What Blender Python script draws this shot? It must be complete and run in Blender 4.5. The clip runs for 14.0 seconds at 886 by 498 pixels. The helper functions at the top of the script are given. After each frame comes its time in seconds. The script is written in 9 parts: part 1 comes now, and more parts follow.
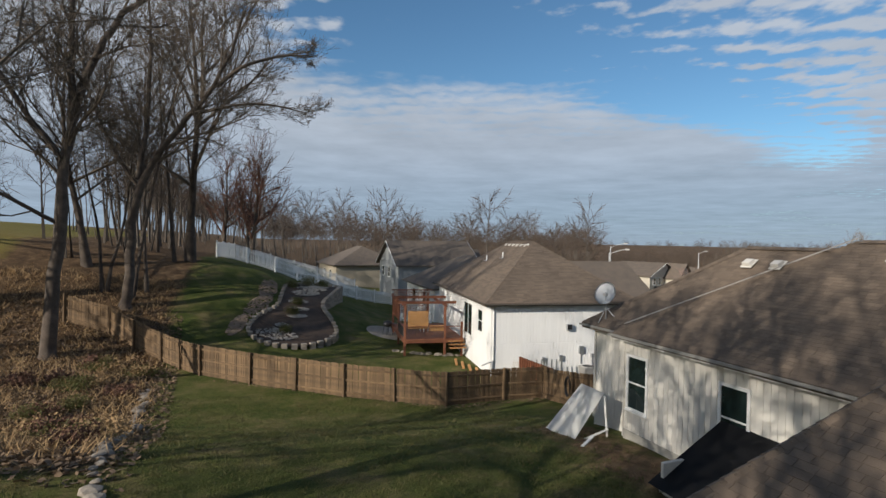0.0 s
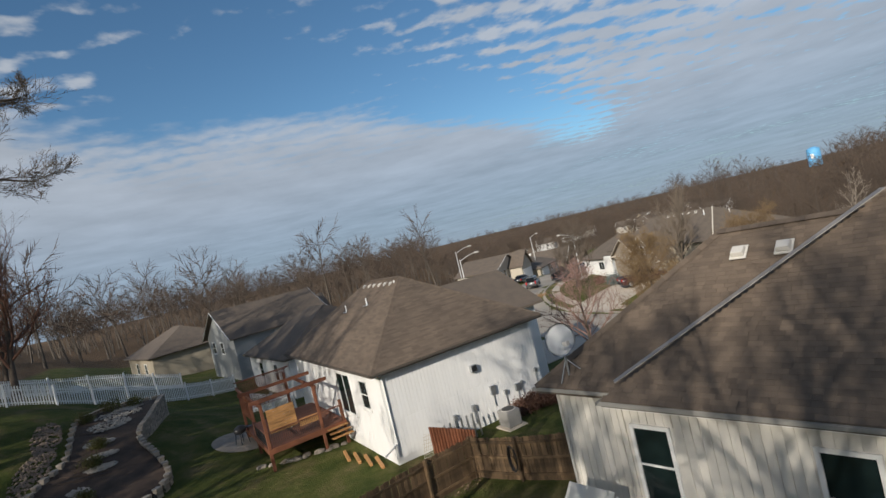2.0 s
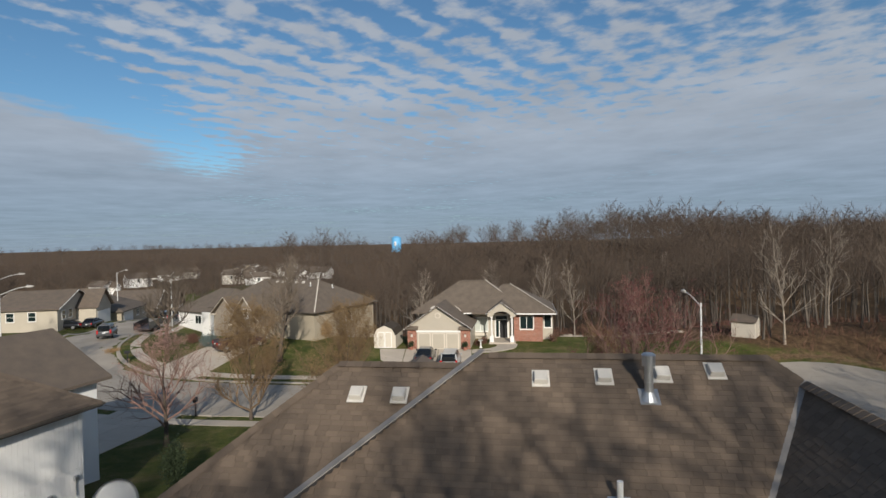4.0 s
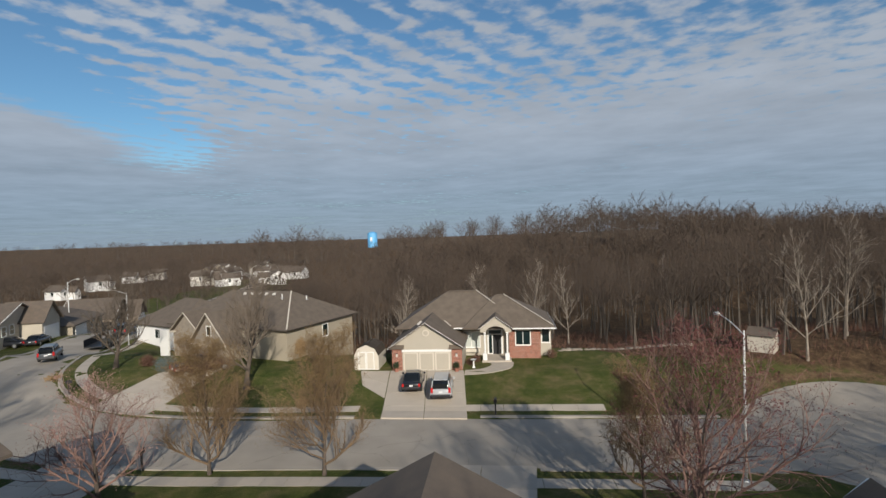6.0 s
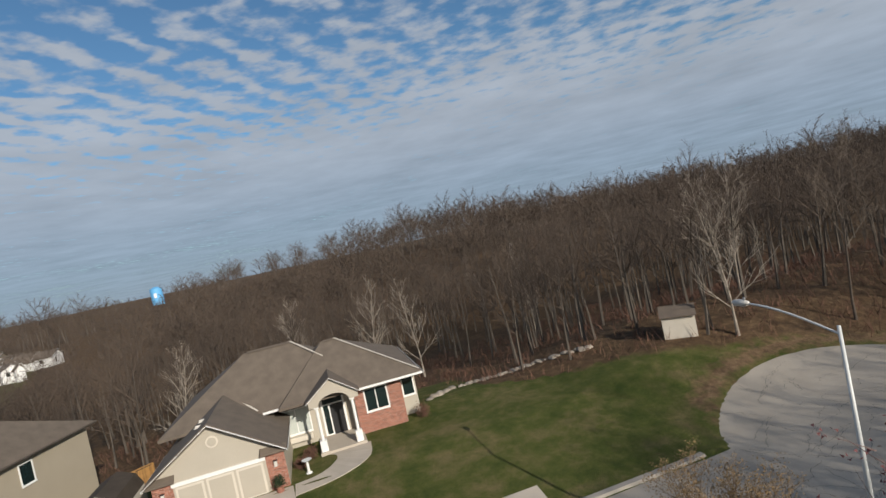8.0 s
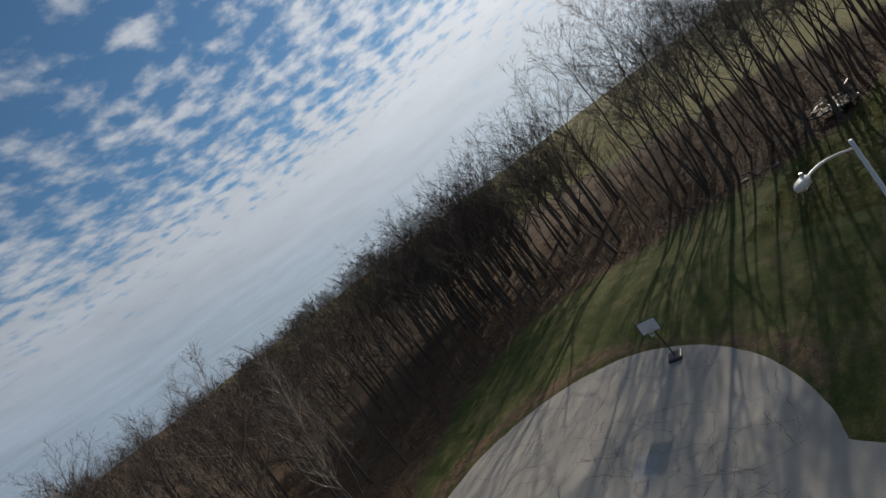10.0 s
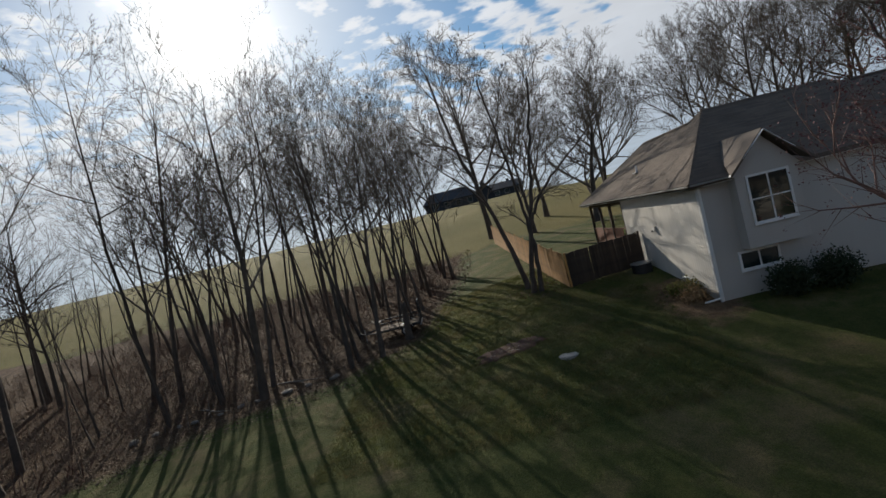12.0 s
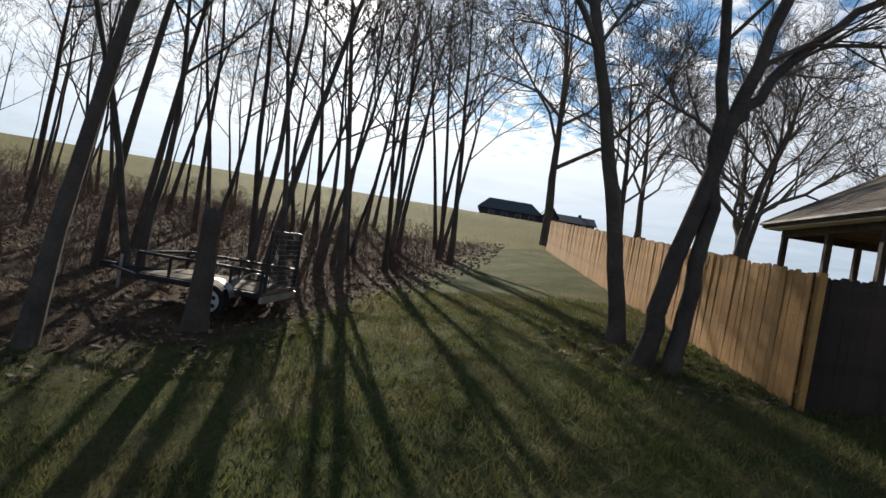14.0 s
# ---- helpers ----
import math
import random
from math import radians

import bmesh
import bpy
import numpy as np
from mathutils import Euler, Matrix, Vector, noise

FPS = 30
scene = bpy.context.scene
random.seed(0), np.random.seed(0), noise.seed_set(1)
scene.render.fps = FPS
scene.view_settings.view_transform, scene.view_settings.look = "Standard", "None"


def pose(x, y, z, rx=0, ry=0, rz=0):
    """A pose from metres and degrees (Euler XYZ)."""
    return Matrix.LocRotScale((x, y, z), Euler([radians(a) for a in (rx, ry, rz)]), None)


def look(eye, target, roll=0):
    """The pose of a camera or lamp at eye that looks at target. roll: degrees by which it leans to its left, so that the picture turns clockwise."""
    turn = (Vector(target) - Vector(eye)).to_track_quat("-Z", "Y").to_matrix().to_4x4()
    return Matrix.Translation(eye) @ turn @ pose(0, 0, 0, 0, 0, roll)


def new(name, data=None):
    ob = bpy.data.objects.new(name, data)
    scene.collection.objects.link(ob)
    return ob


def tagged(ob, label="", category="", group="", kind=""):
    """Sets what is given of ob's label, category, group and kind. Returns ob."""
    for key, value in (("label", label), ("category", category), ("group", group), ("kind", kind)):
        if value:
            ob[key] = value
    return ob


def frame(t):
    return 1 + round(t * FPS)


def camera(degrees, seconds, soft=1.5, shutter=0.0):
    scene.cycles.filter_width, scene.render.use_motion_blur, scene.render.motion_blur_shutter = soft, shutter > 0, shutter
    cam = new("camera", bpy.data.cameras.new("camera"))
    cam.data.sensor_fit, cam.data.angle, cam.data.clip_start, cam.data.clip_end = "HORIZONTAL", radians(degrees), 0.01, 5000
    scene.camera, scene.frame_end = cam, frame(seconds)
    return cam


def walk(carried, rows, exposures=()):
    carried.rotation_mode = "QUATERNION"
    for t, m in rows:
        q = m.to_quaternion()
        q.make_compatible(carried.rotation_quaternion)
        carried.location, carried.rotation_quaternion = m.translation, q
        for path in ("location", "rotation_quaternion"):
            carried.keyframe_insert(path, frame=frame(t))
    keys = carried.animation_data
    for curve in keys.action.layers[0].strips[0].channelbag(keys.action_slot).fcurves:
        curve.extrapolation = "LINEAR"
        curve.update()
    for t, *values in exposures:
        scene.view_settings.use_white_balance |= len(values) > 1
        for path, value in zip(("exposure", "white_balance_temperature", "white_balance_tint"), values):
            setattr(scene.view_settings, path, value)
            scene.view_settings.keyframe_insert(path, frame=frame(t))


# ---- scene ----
cam = camera(80.5, 14.0)
PATH = [
    (0, (-0.814, -0.228, 5.876), (-0.079, 1.632, 5.840), 1.1),
    (0.5, (-0.557, 0.319, 6.570), (0.177, 2.179, 6.545), 1.1),
    (1, (0.330, 1.379, 6.926), (1.052, 3.244, 6.914), 0.6),
    (1.5, (0.672, 4.085, 7.017), (1.642, 5.834, 7.015), -5.1),
    (2, (1.465, 6.978, 7.203), (2.749, 8.511, 7.181), -13.5),
    (2.5, (2.083, 7.926, 7.230), (3.700, 9.103, 7.204), -11.3),
    (3, (2.411, 8.329, 7.150), (4.302, 8.980, 7.111), -3.3),
    (3.5, (2.617, 8.430, 7.202), (4.569, 8.862, 7.160), -1.8),
    (4, (3.779, 8.516, 8.740), (5.755, 8.820, 8.706), -1.3),
    (4.2, (4.157, 8.856, 9.368), (6.142, 9.090, 9.301), -1.2),
    (6.5, (12.962, 10.647, 10.213), (14.951, 10.845, 10.157), -2.3),
    (7, (17.545, 10.947, 9.646), (19.543, 11.021, 9.598), -4.1),
    (7.2, (19.689, 11.119, 9.416), (21.688, 11.087, 9.370), -5.7),
    (9.5, (49.967, 10.598, 9.112), (50.351, 8.639, 8.992), -27.9),
    (10, (55.581, 3.541, 8.766), (54.602, 1.799, 8.674), -36.7),
    (10.5, (53.673, -3.464, 7.045), (51.981, -4.526, 6.943), -36.0),
    (11, (50.865, -6.986, 5.495), (48.887, -7.260, 5.381), -29.4),
    (11.5, (47.837, -9.122, 3.834), (45.863, -9.352, 3.618), -23.4),
    (12, (42.835, -9.950, 3.285), (40.838, -10.022, 3.219), -13.9),
    (12.5, (37.645, -9.973, 2.274), (35.653, -10.053, 2.108), -8.3),
    (13, (31.568, -9.678, 0.727), (29.570, -9.712, 0.647), -0.0),
    (13.2, (29.701, -9.609, 0.429), (27.702, -9.663, 0.398), 4.3),
    (13.5, (27.563, -9.556, 0.213), (25.565, -9.656, 0.206), 8.5),
    (14, (22.801, -9.013, 0.139), (20.815, -9.251, 0.124), 10.0),
]
EXPOSURES = [(0, 0.15), (1.5, 0.12), (2.5, -0.06), (4.2, -0.1), (7.2, -0.08), (9.5, 0.02), (10, -0.3), (10.5, -0.48), (11, -0.5), (11.5, -0.3), (12, -0.2), (12.5, 0.16), (13, 0.32), (13.5, 0.38), (14, 0.34)]
walk(cam, [(t, look(eye, target, roll)) for t, eye, target, roll in PATH], EXPOSURES)

# ---- light ----
SUN_AZ, SUN_EL = 111.0, 23.6            # counter-clockwise from +y, degrees
sun_dir = Vector((-math.sin(radians(SUN_AZ)) * math.cos(radians(SUN_EL)), math.cos(radians(SUN_AZ)) * math.cos(radians(SUN_EL)), math.sin(radians(SUN_EL))))
sun_data = bpy.data.lights.new("sun", "SUN")
sun_data.energy, sun_data.angle, sun_data.color = 4.8, radians(0.5), (1.0, 0.925, 0.81)
sun = new("sun", sun_data)
sun.rotation_euler = sun_dir.to_track_quat("Z", "Y").to_euler()

world = bpy.data.worlds.new("sky")
scene.world = world
world.use_nodes = True


def build_sky():
    """Blue sky with a rippled sheet of high cloud, a clear gap to the north-east and a white veil near the horizon."""
    nt = world.node_tree
    nt.nodes.clear()
    N, L = nt.nodes.new, nt.links.new
    out, bg = N("ShaderNodeOutputWorld"), N("ShaderNodeBackground")
    sky = N("ShaderNodeTexSky")
    sky.sky_type, sky.sun_disc = "NISHITA", False
    sky.sun_elevation, sky.sun_rotation = radians(SUN_EL), radians(-SUN_AZ)
    sky.altitude, sky.air_density, sky.dust_density, sky.ozone_density = 300, 1.0, 0.25, 3.0
    bg.inputs["Strength"].default_value = 0.072
    tc = N("ShaderNodeTexCoord")

    def put(socket, value):
        if isinstance(value, (int, float, tuple)):
            socket.default_value = value
        else:
            L(value, socket)

    def calc(op, *args, clamp=False):
        n = N("ShaderNodeMath")
        n.operation, n.use_clamp = op, clamp
        for k, a in enumerate(args):
            put(n.inputs[k], a)
        return n.outputs[0]

    def span(v, a, b, c=0.0, d=1.0):
        n = N("ShaderNodeMapRange")
        n.interpolation_type = "SMOOTHSTEP"
        for k, a_ in enumerate((v, a, b, c, d)):
            put(n.inputs[k], a_)
        return n.outputs["Result"]

    def blend(f, a, b):
        n = N("ShaderNodeMix")
        n.data_type = "RGBA"
        put(n.inputs["Factor"], f), put(n.inputs[6], a), put(n.inputs[7], b)
        return n.outputs[2]

    def cloudy(vec, scale, detail=3.0, rough=0.5):
        n = N("ShaderNodeTexNoise")
        L(vec, n.inputs["Vector"])
        n.inputs["Scale"].default_value, n.inputs["Detail"].default_value, n.inputs["Roughness"].default_value = scale, detail, rough
        return n.outputs["Fac"]

    sep = N("ShaderNodeSeparateXYZ")
    L(tc.outputs["Generated"], sep.inputs[0])
    dx, dy, dz = sep.outputs
    low = calc("MAXIMUM", dz, 0.0)
    h = calc("ADD", low, 0.03)
    px, py = calc("DIVIDE", dx, h), calc("DIVIDE", dy, h)
    r = calc("SQRT", calc("ADD", calc("MULTIPLY", px, px), calc("MULTIPLY", py, py)))
    # the sheet's own axes: along and across the rows
    ca, sa = math.cos(radians(60)), math.sin(radians(60))
    s_ = calc("ADD", calc("MULTIPLY", px, ca), calc("MULTIPLY", py, sa))
    c_ = calc("SUBTRACT", calc("MULTIPLY", py, ca), calc("MULTIPLY", px, sa))
    flat = N("ShaderNodeCombineXYZ")
    L(s_, flat.inputs[0]), L(c_, flat.inputs[1])
    warp = calc("MULTIPLY", calc("SUBTRACT", cloudy(flat.outputs[0], 0.9, 2.0), 0.5), 9.0)
    jitter = calc("MULTIPLY", calc("SUBTRACT", cloudy(flat.outputs[0], 5.5, 3.0), 0.5), 9.0)
    wave = calc("SINE", calc("ADD", calc("ADD", calc("MULTIPLY", s_, 27.0), warp), jitter))
    cross = calc("SINE", calc("ADD", calc("MULTIPLY", c_, 26.0), calc("ADD", warp, calc("MULTIPLY", jitter, 1.3))))
    puffs = cloudy(flat.outputs[0], 7.5, 4.0, 0.55)
    broad = cloudy(flat.outputs[0], 0.55, 3.0)
    # how full the sheet is
    bend = calc("MAXIMUM", calc("SUBTRACT", px, 1.5), 0.0)
    gap_line = calc("SUBTRACT", py, calc("ADD", 2.3, calc("MULTIPLY", calc("MULTIPLY", bend, bend), 0.072)))
    gap_line = calc("ADD", gap_line, calc("MULTIPLY", calc("SUBTRACT", broad, 0.5), 0.5))
    narrow = span(px, 0.3, 1.9, 1.35, 2.2)
    gap = calc("EXPONENT", calc("MULTIPLY", calc("POWER", calc("ABSOLUTE", calc("MULTIPLY", gap_line, narrow)), 2.0), -1.0))
    gap = calc("MULTIPLY", gap, calc("MULTIPLY", span(px, -0.5, 1.1), span(low, 0.09, 0.17)))
    smooth_side = span(gap_line, 0.0, 0.5, 1.0, 0.3)
    south = calc("MULTIPLY", span(py, 0.2, -1.4), span(r, 3.4, 1.6))
    fill = calc("ADD", span(r, 0.8, 5.0, 0.35, 0.95), calc("MULTIPLY", calc("SUBTRACT", broad, 0.5), 0.7))
    fill = calc("ADD", fill, calc("MULTIPLY", calc("MULTIPLY", span(px, 0.8, -0.5), span(py, 0.2, 1.6)), 0.5))
    fill = calc("ADD", calc("SUBTRACT", fill, calc("MULTIPLY", gap, 0.72)), calc("MULTIPLY", south, 0.04))
    texture = calc("ADD", calc("ADD", calc("MULTIPLY", wave, span(py, -1.6, 0.8, 0.05, 0.22)), calc("MULTIPLY", cross, 0.07)), calc("MULTIPLY", calc("SUBTRACT", puffs, 0.5), 1.3))
    texture = calc("MULTIPLY", calc("MULTIPLY", texture, smooth_side), span(r, 3.2, 6.5, 1.0, 0.5))
    cover = span(calc("ADD", fill, texture), 0.34, 0.86)
    veil = span(low, 0.17, 0.03, 0.0, 0.6)
    cover = calc("MAXIMUM", calc("MULTIPLY", cover, 0.93), calc("MULTIPLY", veil, calc("SUBTRACT", 1.0, calc("MULTIPLY", gap, 0.58))))
    # clouds shine most round the sun
    dot = N("ShaderNodeVectorMath")
    dot.operation = "DOT_PRODUCT"
    L(tc.outputs["Generated"], dot.inputs[0])
    dot.inputs[1].default_value = sun_dir
    near = calc("MAXIMUM", dot.outputs["Value"], 0.0)
    cover = calc("MAXIMUM", cover, calc("MULTIPLY", calc("POWER", near, 22.0), 0.8))
    facing = calc("MULTIPLY_ADD", dot.outputs["Value"], 0.5, 0.5)
    shine = calc("ADD", calc("MULTIPLY", calc("POWER", facing, 3.0), 4.0), calc("MULTIPLY", calc("POWER", near, 3.0), 4.6))
    shine = calc("ADD", shine, calc("ADD", calc("MULTIPLY", calc("POWER", near, 110.0), 9.0), calc("MULTIPLY", calc("POWER", near, 600.0), 70.0)))
    shine = calc("MULTIPLY", shine, span(low, 0.02, 0.3, 0.62, 1.0))
    glow = N("ShaderNodeCombineXYZ")
    for k, f in enumerate((1.0, 0.96, 0.9)):
        L(calc("MULTIPLY", shine, f), glow.inputs[k])
    streaks = calc("ADD", calc("MULTIPLY", calc("ADD", broad, cloudy(flat.outputs[0], 1.6, 4.0, 0.6)), 0.45), 0.55)
    tone = blend(span(low, 0.0, 0.26), (3.5, 4.55, 6.05, 1), (5.6, 6.2, 7.1, 1))
    lit = N("ShaderNodeVectorMath")
    lit.operation = "ADD"
    grey = N("ShaderNodeVectorMath")
    grey.operation = "SCALE"
    L(tone, grey.inputs[0]), L(streaks, grey.inputs["Scale"])
    L(grey.outputs[0], lit.inputs[0]), L(glow.outputs[0], lit.inputs[1])
    blue = N("ShaderNodeVectorMath")
    blue.operation = "MULTIPLY"
    L(sky.outputs["Color"], blue.inputs[0])
    blue.inputs[1].default_value = (1.05, 1.36, 1.42)
    L(blend(cover, blue.outputs[0], lit.outputs[0]), bg.inputs["Color"])
    L(bg.outputs["Background"], out.inputs["Surface"])


build_sky()


# ---- materials ----
def material(name, base, rough=0.8, vary=0.25, scale=4.0, fine=40.0, bump=0.15, metal=0.0, other=None, coord="Object", rand=0.0):
    """A surface with broad stains and fine grain; rand: how far single pieces differ."""
    m = bpy.data.materials.new(name)
    m.use_nodes = True
    nt = m.node_tree
    N, L = nt.nodes.new, nt.links.new
    bsdf = nt.nodes["Principled BSDF"]
    bsdf.inputs["Roughness"].default_value = rough
    bsdf.inputs["Metallic"].default_value = metal
    tc = N("ShaderNodeTexCoord")
    big, small = N("ShaderNodeTexNoise"), N("ShaderNodeTexNoise")
    big.inputs["Scale"].default_value, big.inputs["Detail"].default_value = scale, 5
    small.inputs["Scale"].default_value, small.inputs["Detail"].default_value = fine, 4
    src = tc.outputs[coord]
    L(src, big.inputs["Vector"]), L(src, small.inputs["Vector"])
    ramp = N("ShaderNodeValToRGB")
    ramp.color_ramp.elements[0].position, ramp.color_ramp.elements[1].position = 0.3, 0.7
    other = other or tuple(c * (1 - vary) for c in base)
    ramp.color_ramp.elements[0].color, ramp.color_ramp.elements[1].color = (*other, 1), (*base, 1)
    L(big.outputs["Fac"], ramp.inputs["Fac"])
    mr = N("ShaderNodeMapRange")
    mr.inputs["To Min"].default_value, mr.inputs["To Max"].default_value = 1 - vary, 1 + vary
    L(small.outputs["Fac"], mr.inputs["Value"])
    mul = N("ShaderNodeVectorMath")
    mul.operation = "SCALE"
    L(ramp.outputs["Color"], mul.inputs[0]), L(mr.outputs["Result"], mul.inputs["Scale"])
    col = mul.outputs["Vector"]
    if rand:
        oi, mr2, mul2 = N("ShaderNodeObjectInfo"), N("ShaderNodeMapRange"), N("ShaderNodeVectorMath")
        mr2.inputs["To Min"].default_value, mr2.inputs["To Max"].default_value = 1 - rand, 1 + rand
        mul2.operation = "SCALE"
        L(oi.outputs["Random"], mr2.inputs["Value"]), L(col, mul2.inputs[0]), L(mr2.outputs["Result"], mul2.inputs["Scale"])
        col = mul2.outputs["Vector"]
    L(col, bsdf.inputs["Base Color"])
    if bump:
        b = N("ShaderNodeBump")
        b.inputs["Strength"].default_value, b.inputs["Distance"].default_value = bump, 0.02
        L(small.outputs["Fac"], b.inputs["Height"]), L(b.outputs["Normal"], bsdf.inputs["Normal"])
    return m


def ground_material():
    """Lawn, dormant patches, leaf litter, pasture and bare soil, laid out by the ground's own masks."""
    m = bpy.data.materials.new("ground_cover")
    m.use_nodes = True
    nt = m.node_tree
    N, L = nt.nodes.new, nt.links.new
    bsdf = nt.nodes["Principled BSDF"]
    bsdf.inputs["Roughness"].default_value = 0.95
    bsdf.inputs["Specular IOR Level"].default_value = 0.15
    tc = N("ShaderNodeTexCoord")

    def noise_at(scale, detail=5, rough=0.6):
        n = N("ShaderNodeTexNoise")
        n.inputs["Scale"].default_value, n.inputs["Detail"].default_value, n.inputs["Roughness"].default_value = scale, detail, rough
        L(tc.outputs["Object"], n.inputs["Vector"])
        return n.outputs["Fac"]

    def ramp(fac, stops):
        r = N("ShaderNodeValToRGB")
        els = r.color_ramp.elements
        while len(els) < len(stops):
            els.new(0.5)
        for e, (p, c) in zip(els, stops):
            e.position, e.color = p, (*c, 1)
        L(fac, r.inputs["Fac"])
        return r.outputs["Color"]

    def mix(fac, a, b):
        x = N("ShaderNodeMix")
        x.data_type = "RGBA"
        L(fac, x.inputs["Factor"]), L(a, x.inputs[6]), L(b, x.inputs[7])
        return x.outputs[2]

    def mask(name, scale, soft=0.35):
        a, add, mr = N("ShaderNodeAttribute"), N("ShaderNodeMath"), N("ShaderNodeMapRange")
        a.attribute_name = name
        add.operation = "ADD"
        L(a.outputs["Fac"], add.inputs[0]), L(noise_at(scale), add.inputs[1])
        mr.inputs["From Min"].default_value, mr.inputs["From Max"].default_value = 1.0 - soft / 2, 1.0 + soft / 2
        mr.clamp = True
        L(add.outputs[0], mr.inputs["Value"])
        return mr.outputs["Result"]

    lawn = ramp(noise_at(0.45, 8, 0.72), [(0.34, (0.044, 0.064, 0.014)), (0.5, (0.086, 0.096, 0.027)), (0.66, (0.165, 0.132, 0.066))])
    pasture = ramp(noise_at(0.05, 6), [(0.3, (0.130, 0.120, 0.032)), (0.7, (0.200, 0.160, 0.052))])
    litter = ramp(noise_at(1.4, 8, 0.75), [(0.25, (0.035, 0.024, 0.015)), (0.5, (0.105, 0.066, 0.040)), (0.75, (0.22, 0.150, 0.090))])
    soil = ramp(noise_at(2.5, 6), [(0.3, (0.10, 0.062, 0.038)), (0.7, (0.24, 0.16, 0.10))])
    col = mix(mask("field", 0.3), lawn, pasture)
    col = mix(mask("litter", 0.8), col, litter)
    col = mix(mask("soil", 1.6), col, soil)
    grain = ramp(noise_at(22, 8, 0.85), [(0.3, (0.32, 0.34, 0.34)), (0.7, (1.7, 1.66, 1.5))])
    mul = N("ShaderNodeVectorMath")
    mul.operation = "MULTIPLY"
    L(col, mul.inputs[0]), L(grain, mul.inputs[1])
    L(mul.outputs["Vector"], bsdf.inputs["Base Color"])
    bump = N("ShaderNodeBump")
    bump.inputs["Strength"].default_value, bump.inputs["Distance"].default_value = 1.0, 0.12
    L(noise_at(9, 8, 0.75), bump.inputs["Height"]), L(bump.outputs["Normal"], bsdf.inputs["Normal"])
    return m


M_GROUND = ground_material()
M_ROAD = material("street_concrete", (0.37, 0.325, 0.27), 0.85, 0.13, 0.35, 14, 0.1, other=(0.29, 0.255, 0.212))
M_CRACK = material("tar_filled_crack", (0.075, 0.07, 0.064), 0.8, 0.3, 3, 20, 0.0)
M_PATCH = material("repair_patch", (0.36, 0.34, 0.315), 0.9, 0.15, 2, 20, 0.1)
M_KERB = material("kerb_concrete", (0.36, 0.32, 0.27), 0.85, 0.12, 1.0, 20, 0.1)
M_SIDEWALK = material("pavement_concrete", (0.48, 0.415, 0.34), 0.85, 0.1, 0.8, 25, 0.1, rand=0.05)
M_SHINGLE = material("asphalt_shingles", (0.142, 0.105, 0.076), 0.92, 0.2, 0.9, 60, 0.35, other=(0.108, 0.081, 0.060), rand=0.16)
M_SHINGLE_FAR = material("weathered_shingles", (0.14, 0.108, 0.082), 0.92, 0.2, 1.5, 30, 0.3, other=(0.105, 0.084, 0.068))
M_SHINGLE_TAN = material("tan_shingles", (0.148, 0.117, 0.090), 0.92, 0.2, 1.5, 30, 0.3, other=(0.112, 0.089, 0.069))
M_FLASH = material("metal_flashing", (0.33, 0.30, 0.27), 0.55, 0.15, 2, 30, 0.05, metal=0.2)
M_GALV = material("galvanised_steel", (0.50, 0.51, 0.52), 0.4, 0.12, 5, 40, 0.05, metal=0.8)
M_VENT = material("pale_vent_plastic", (0.58, 0.55, 0.50), 0.6, 0.1, 3, 30, 0.05)
M_WHITE = material("white_siding", (0.80, 0.79, 0.77), 0.65, 0.05, 0.6, 25, 0.05, rand=0.02)
M_CREAM = material("cream_siding", (0.66, 0.625, 0.56), 0.7, 0.07, 0.6, 25, 0.06, rand=0.03)
M_LAP = material("taupe_lap_siding", (0.50, 0.465, 0.42), 0.65, 0.07, 0.7, 25, 0.05)
M_BEIGE = material("beige_siding", (0.36, 0.31, 0.235), 0.65, 0.06, 0.6, 25, 0.05)
M_TRIM = material("white_trim", (0.78, 0.77, 0.74), 0.5, 0.05, 2, 30, 0.03)
M_TANTRIM = material("tan_trim", (0.60, 0.545, 0.46), 0.6, 0.05, 2, 30, 0.03)
M_GARAGE = material("tan_garage_door", (0.43, 0.385, 0.315), 0.6, 0.06, 1, 20, 0.03)
M_GLASS = material("dark_window_glass", (0.012, 0.022, 0.022), 0.05, 0.1, 1, 5, 0.0)
M_BLIND = material("pale_blinds_behind_glass", (0.50, 0.53, 0.49), 0.25, 0.1, 4, 20, 0.0)
M_BRICK = material("red_brick", (0.36, 0.15, 0.095), 0.85, 0.2, 3, 40, 0.2, other=(0.26, 0.11, 0.08), rand=0.3)
M_STONE = material("grey_stone", (0.31, 0.265, 0.215), 0.9, 0.25, 3, 20, 0.4, rand=0.25)
M_MORTAR = material("mortar", (0.42, 0.38, 0.33), 0.9, 0.1, 4, 40, 0.1)
M_FOUND = material("concrete_foundation", (0.36, 0.34, 0.30), 0.9, 0.15, 2, 30, 0.2)
M_FENCE = material("weathered_cedar", (0.185, 0.115, 0.058), 0.88, 0.35, 2.5, 30, 0.3, other=(0.105, 0.068, 0.038), rand=0.32)
M_FENCE_GOLD = material("golden_cedar", (0.50, 0.27, 0.085), 0.85, 0.25, 2.5, 30, 0.3, other=(0.33, 0.175, 0.06), rand=0.22)
M_VINYL = material("white_vinyl", (0.82, 0.82, 0.81), 0.4, 0.03, 2, 20, 0.02)
M_REDWOOD = material("red_stained_wood", (0.20, 0.072, 0.035), 0.7, 0.2, 3, 40, 0.15, rand=0.15)
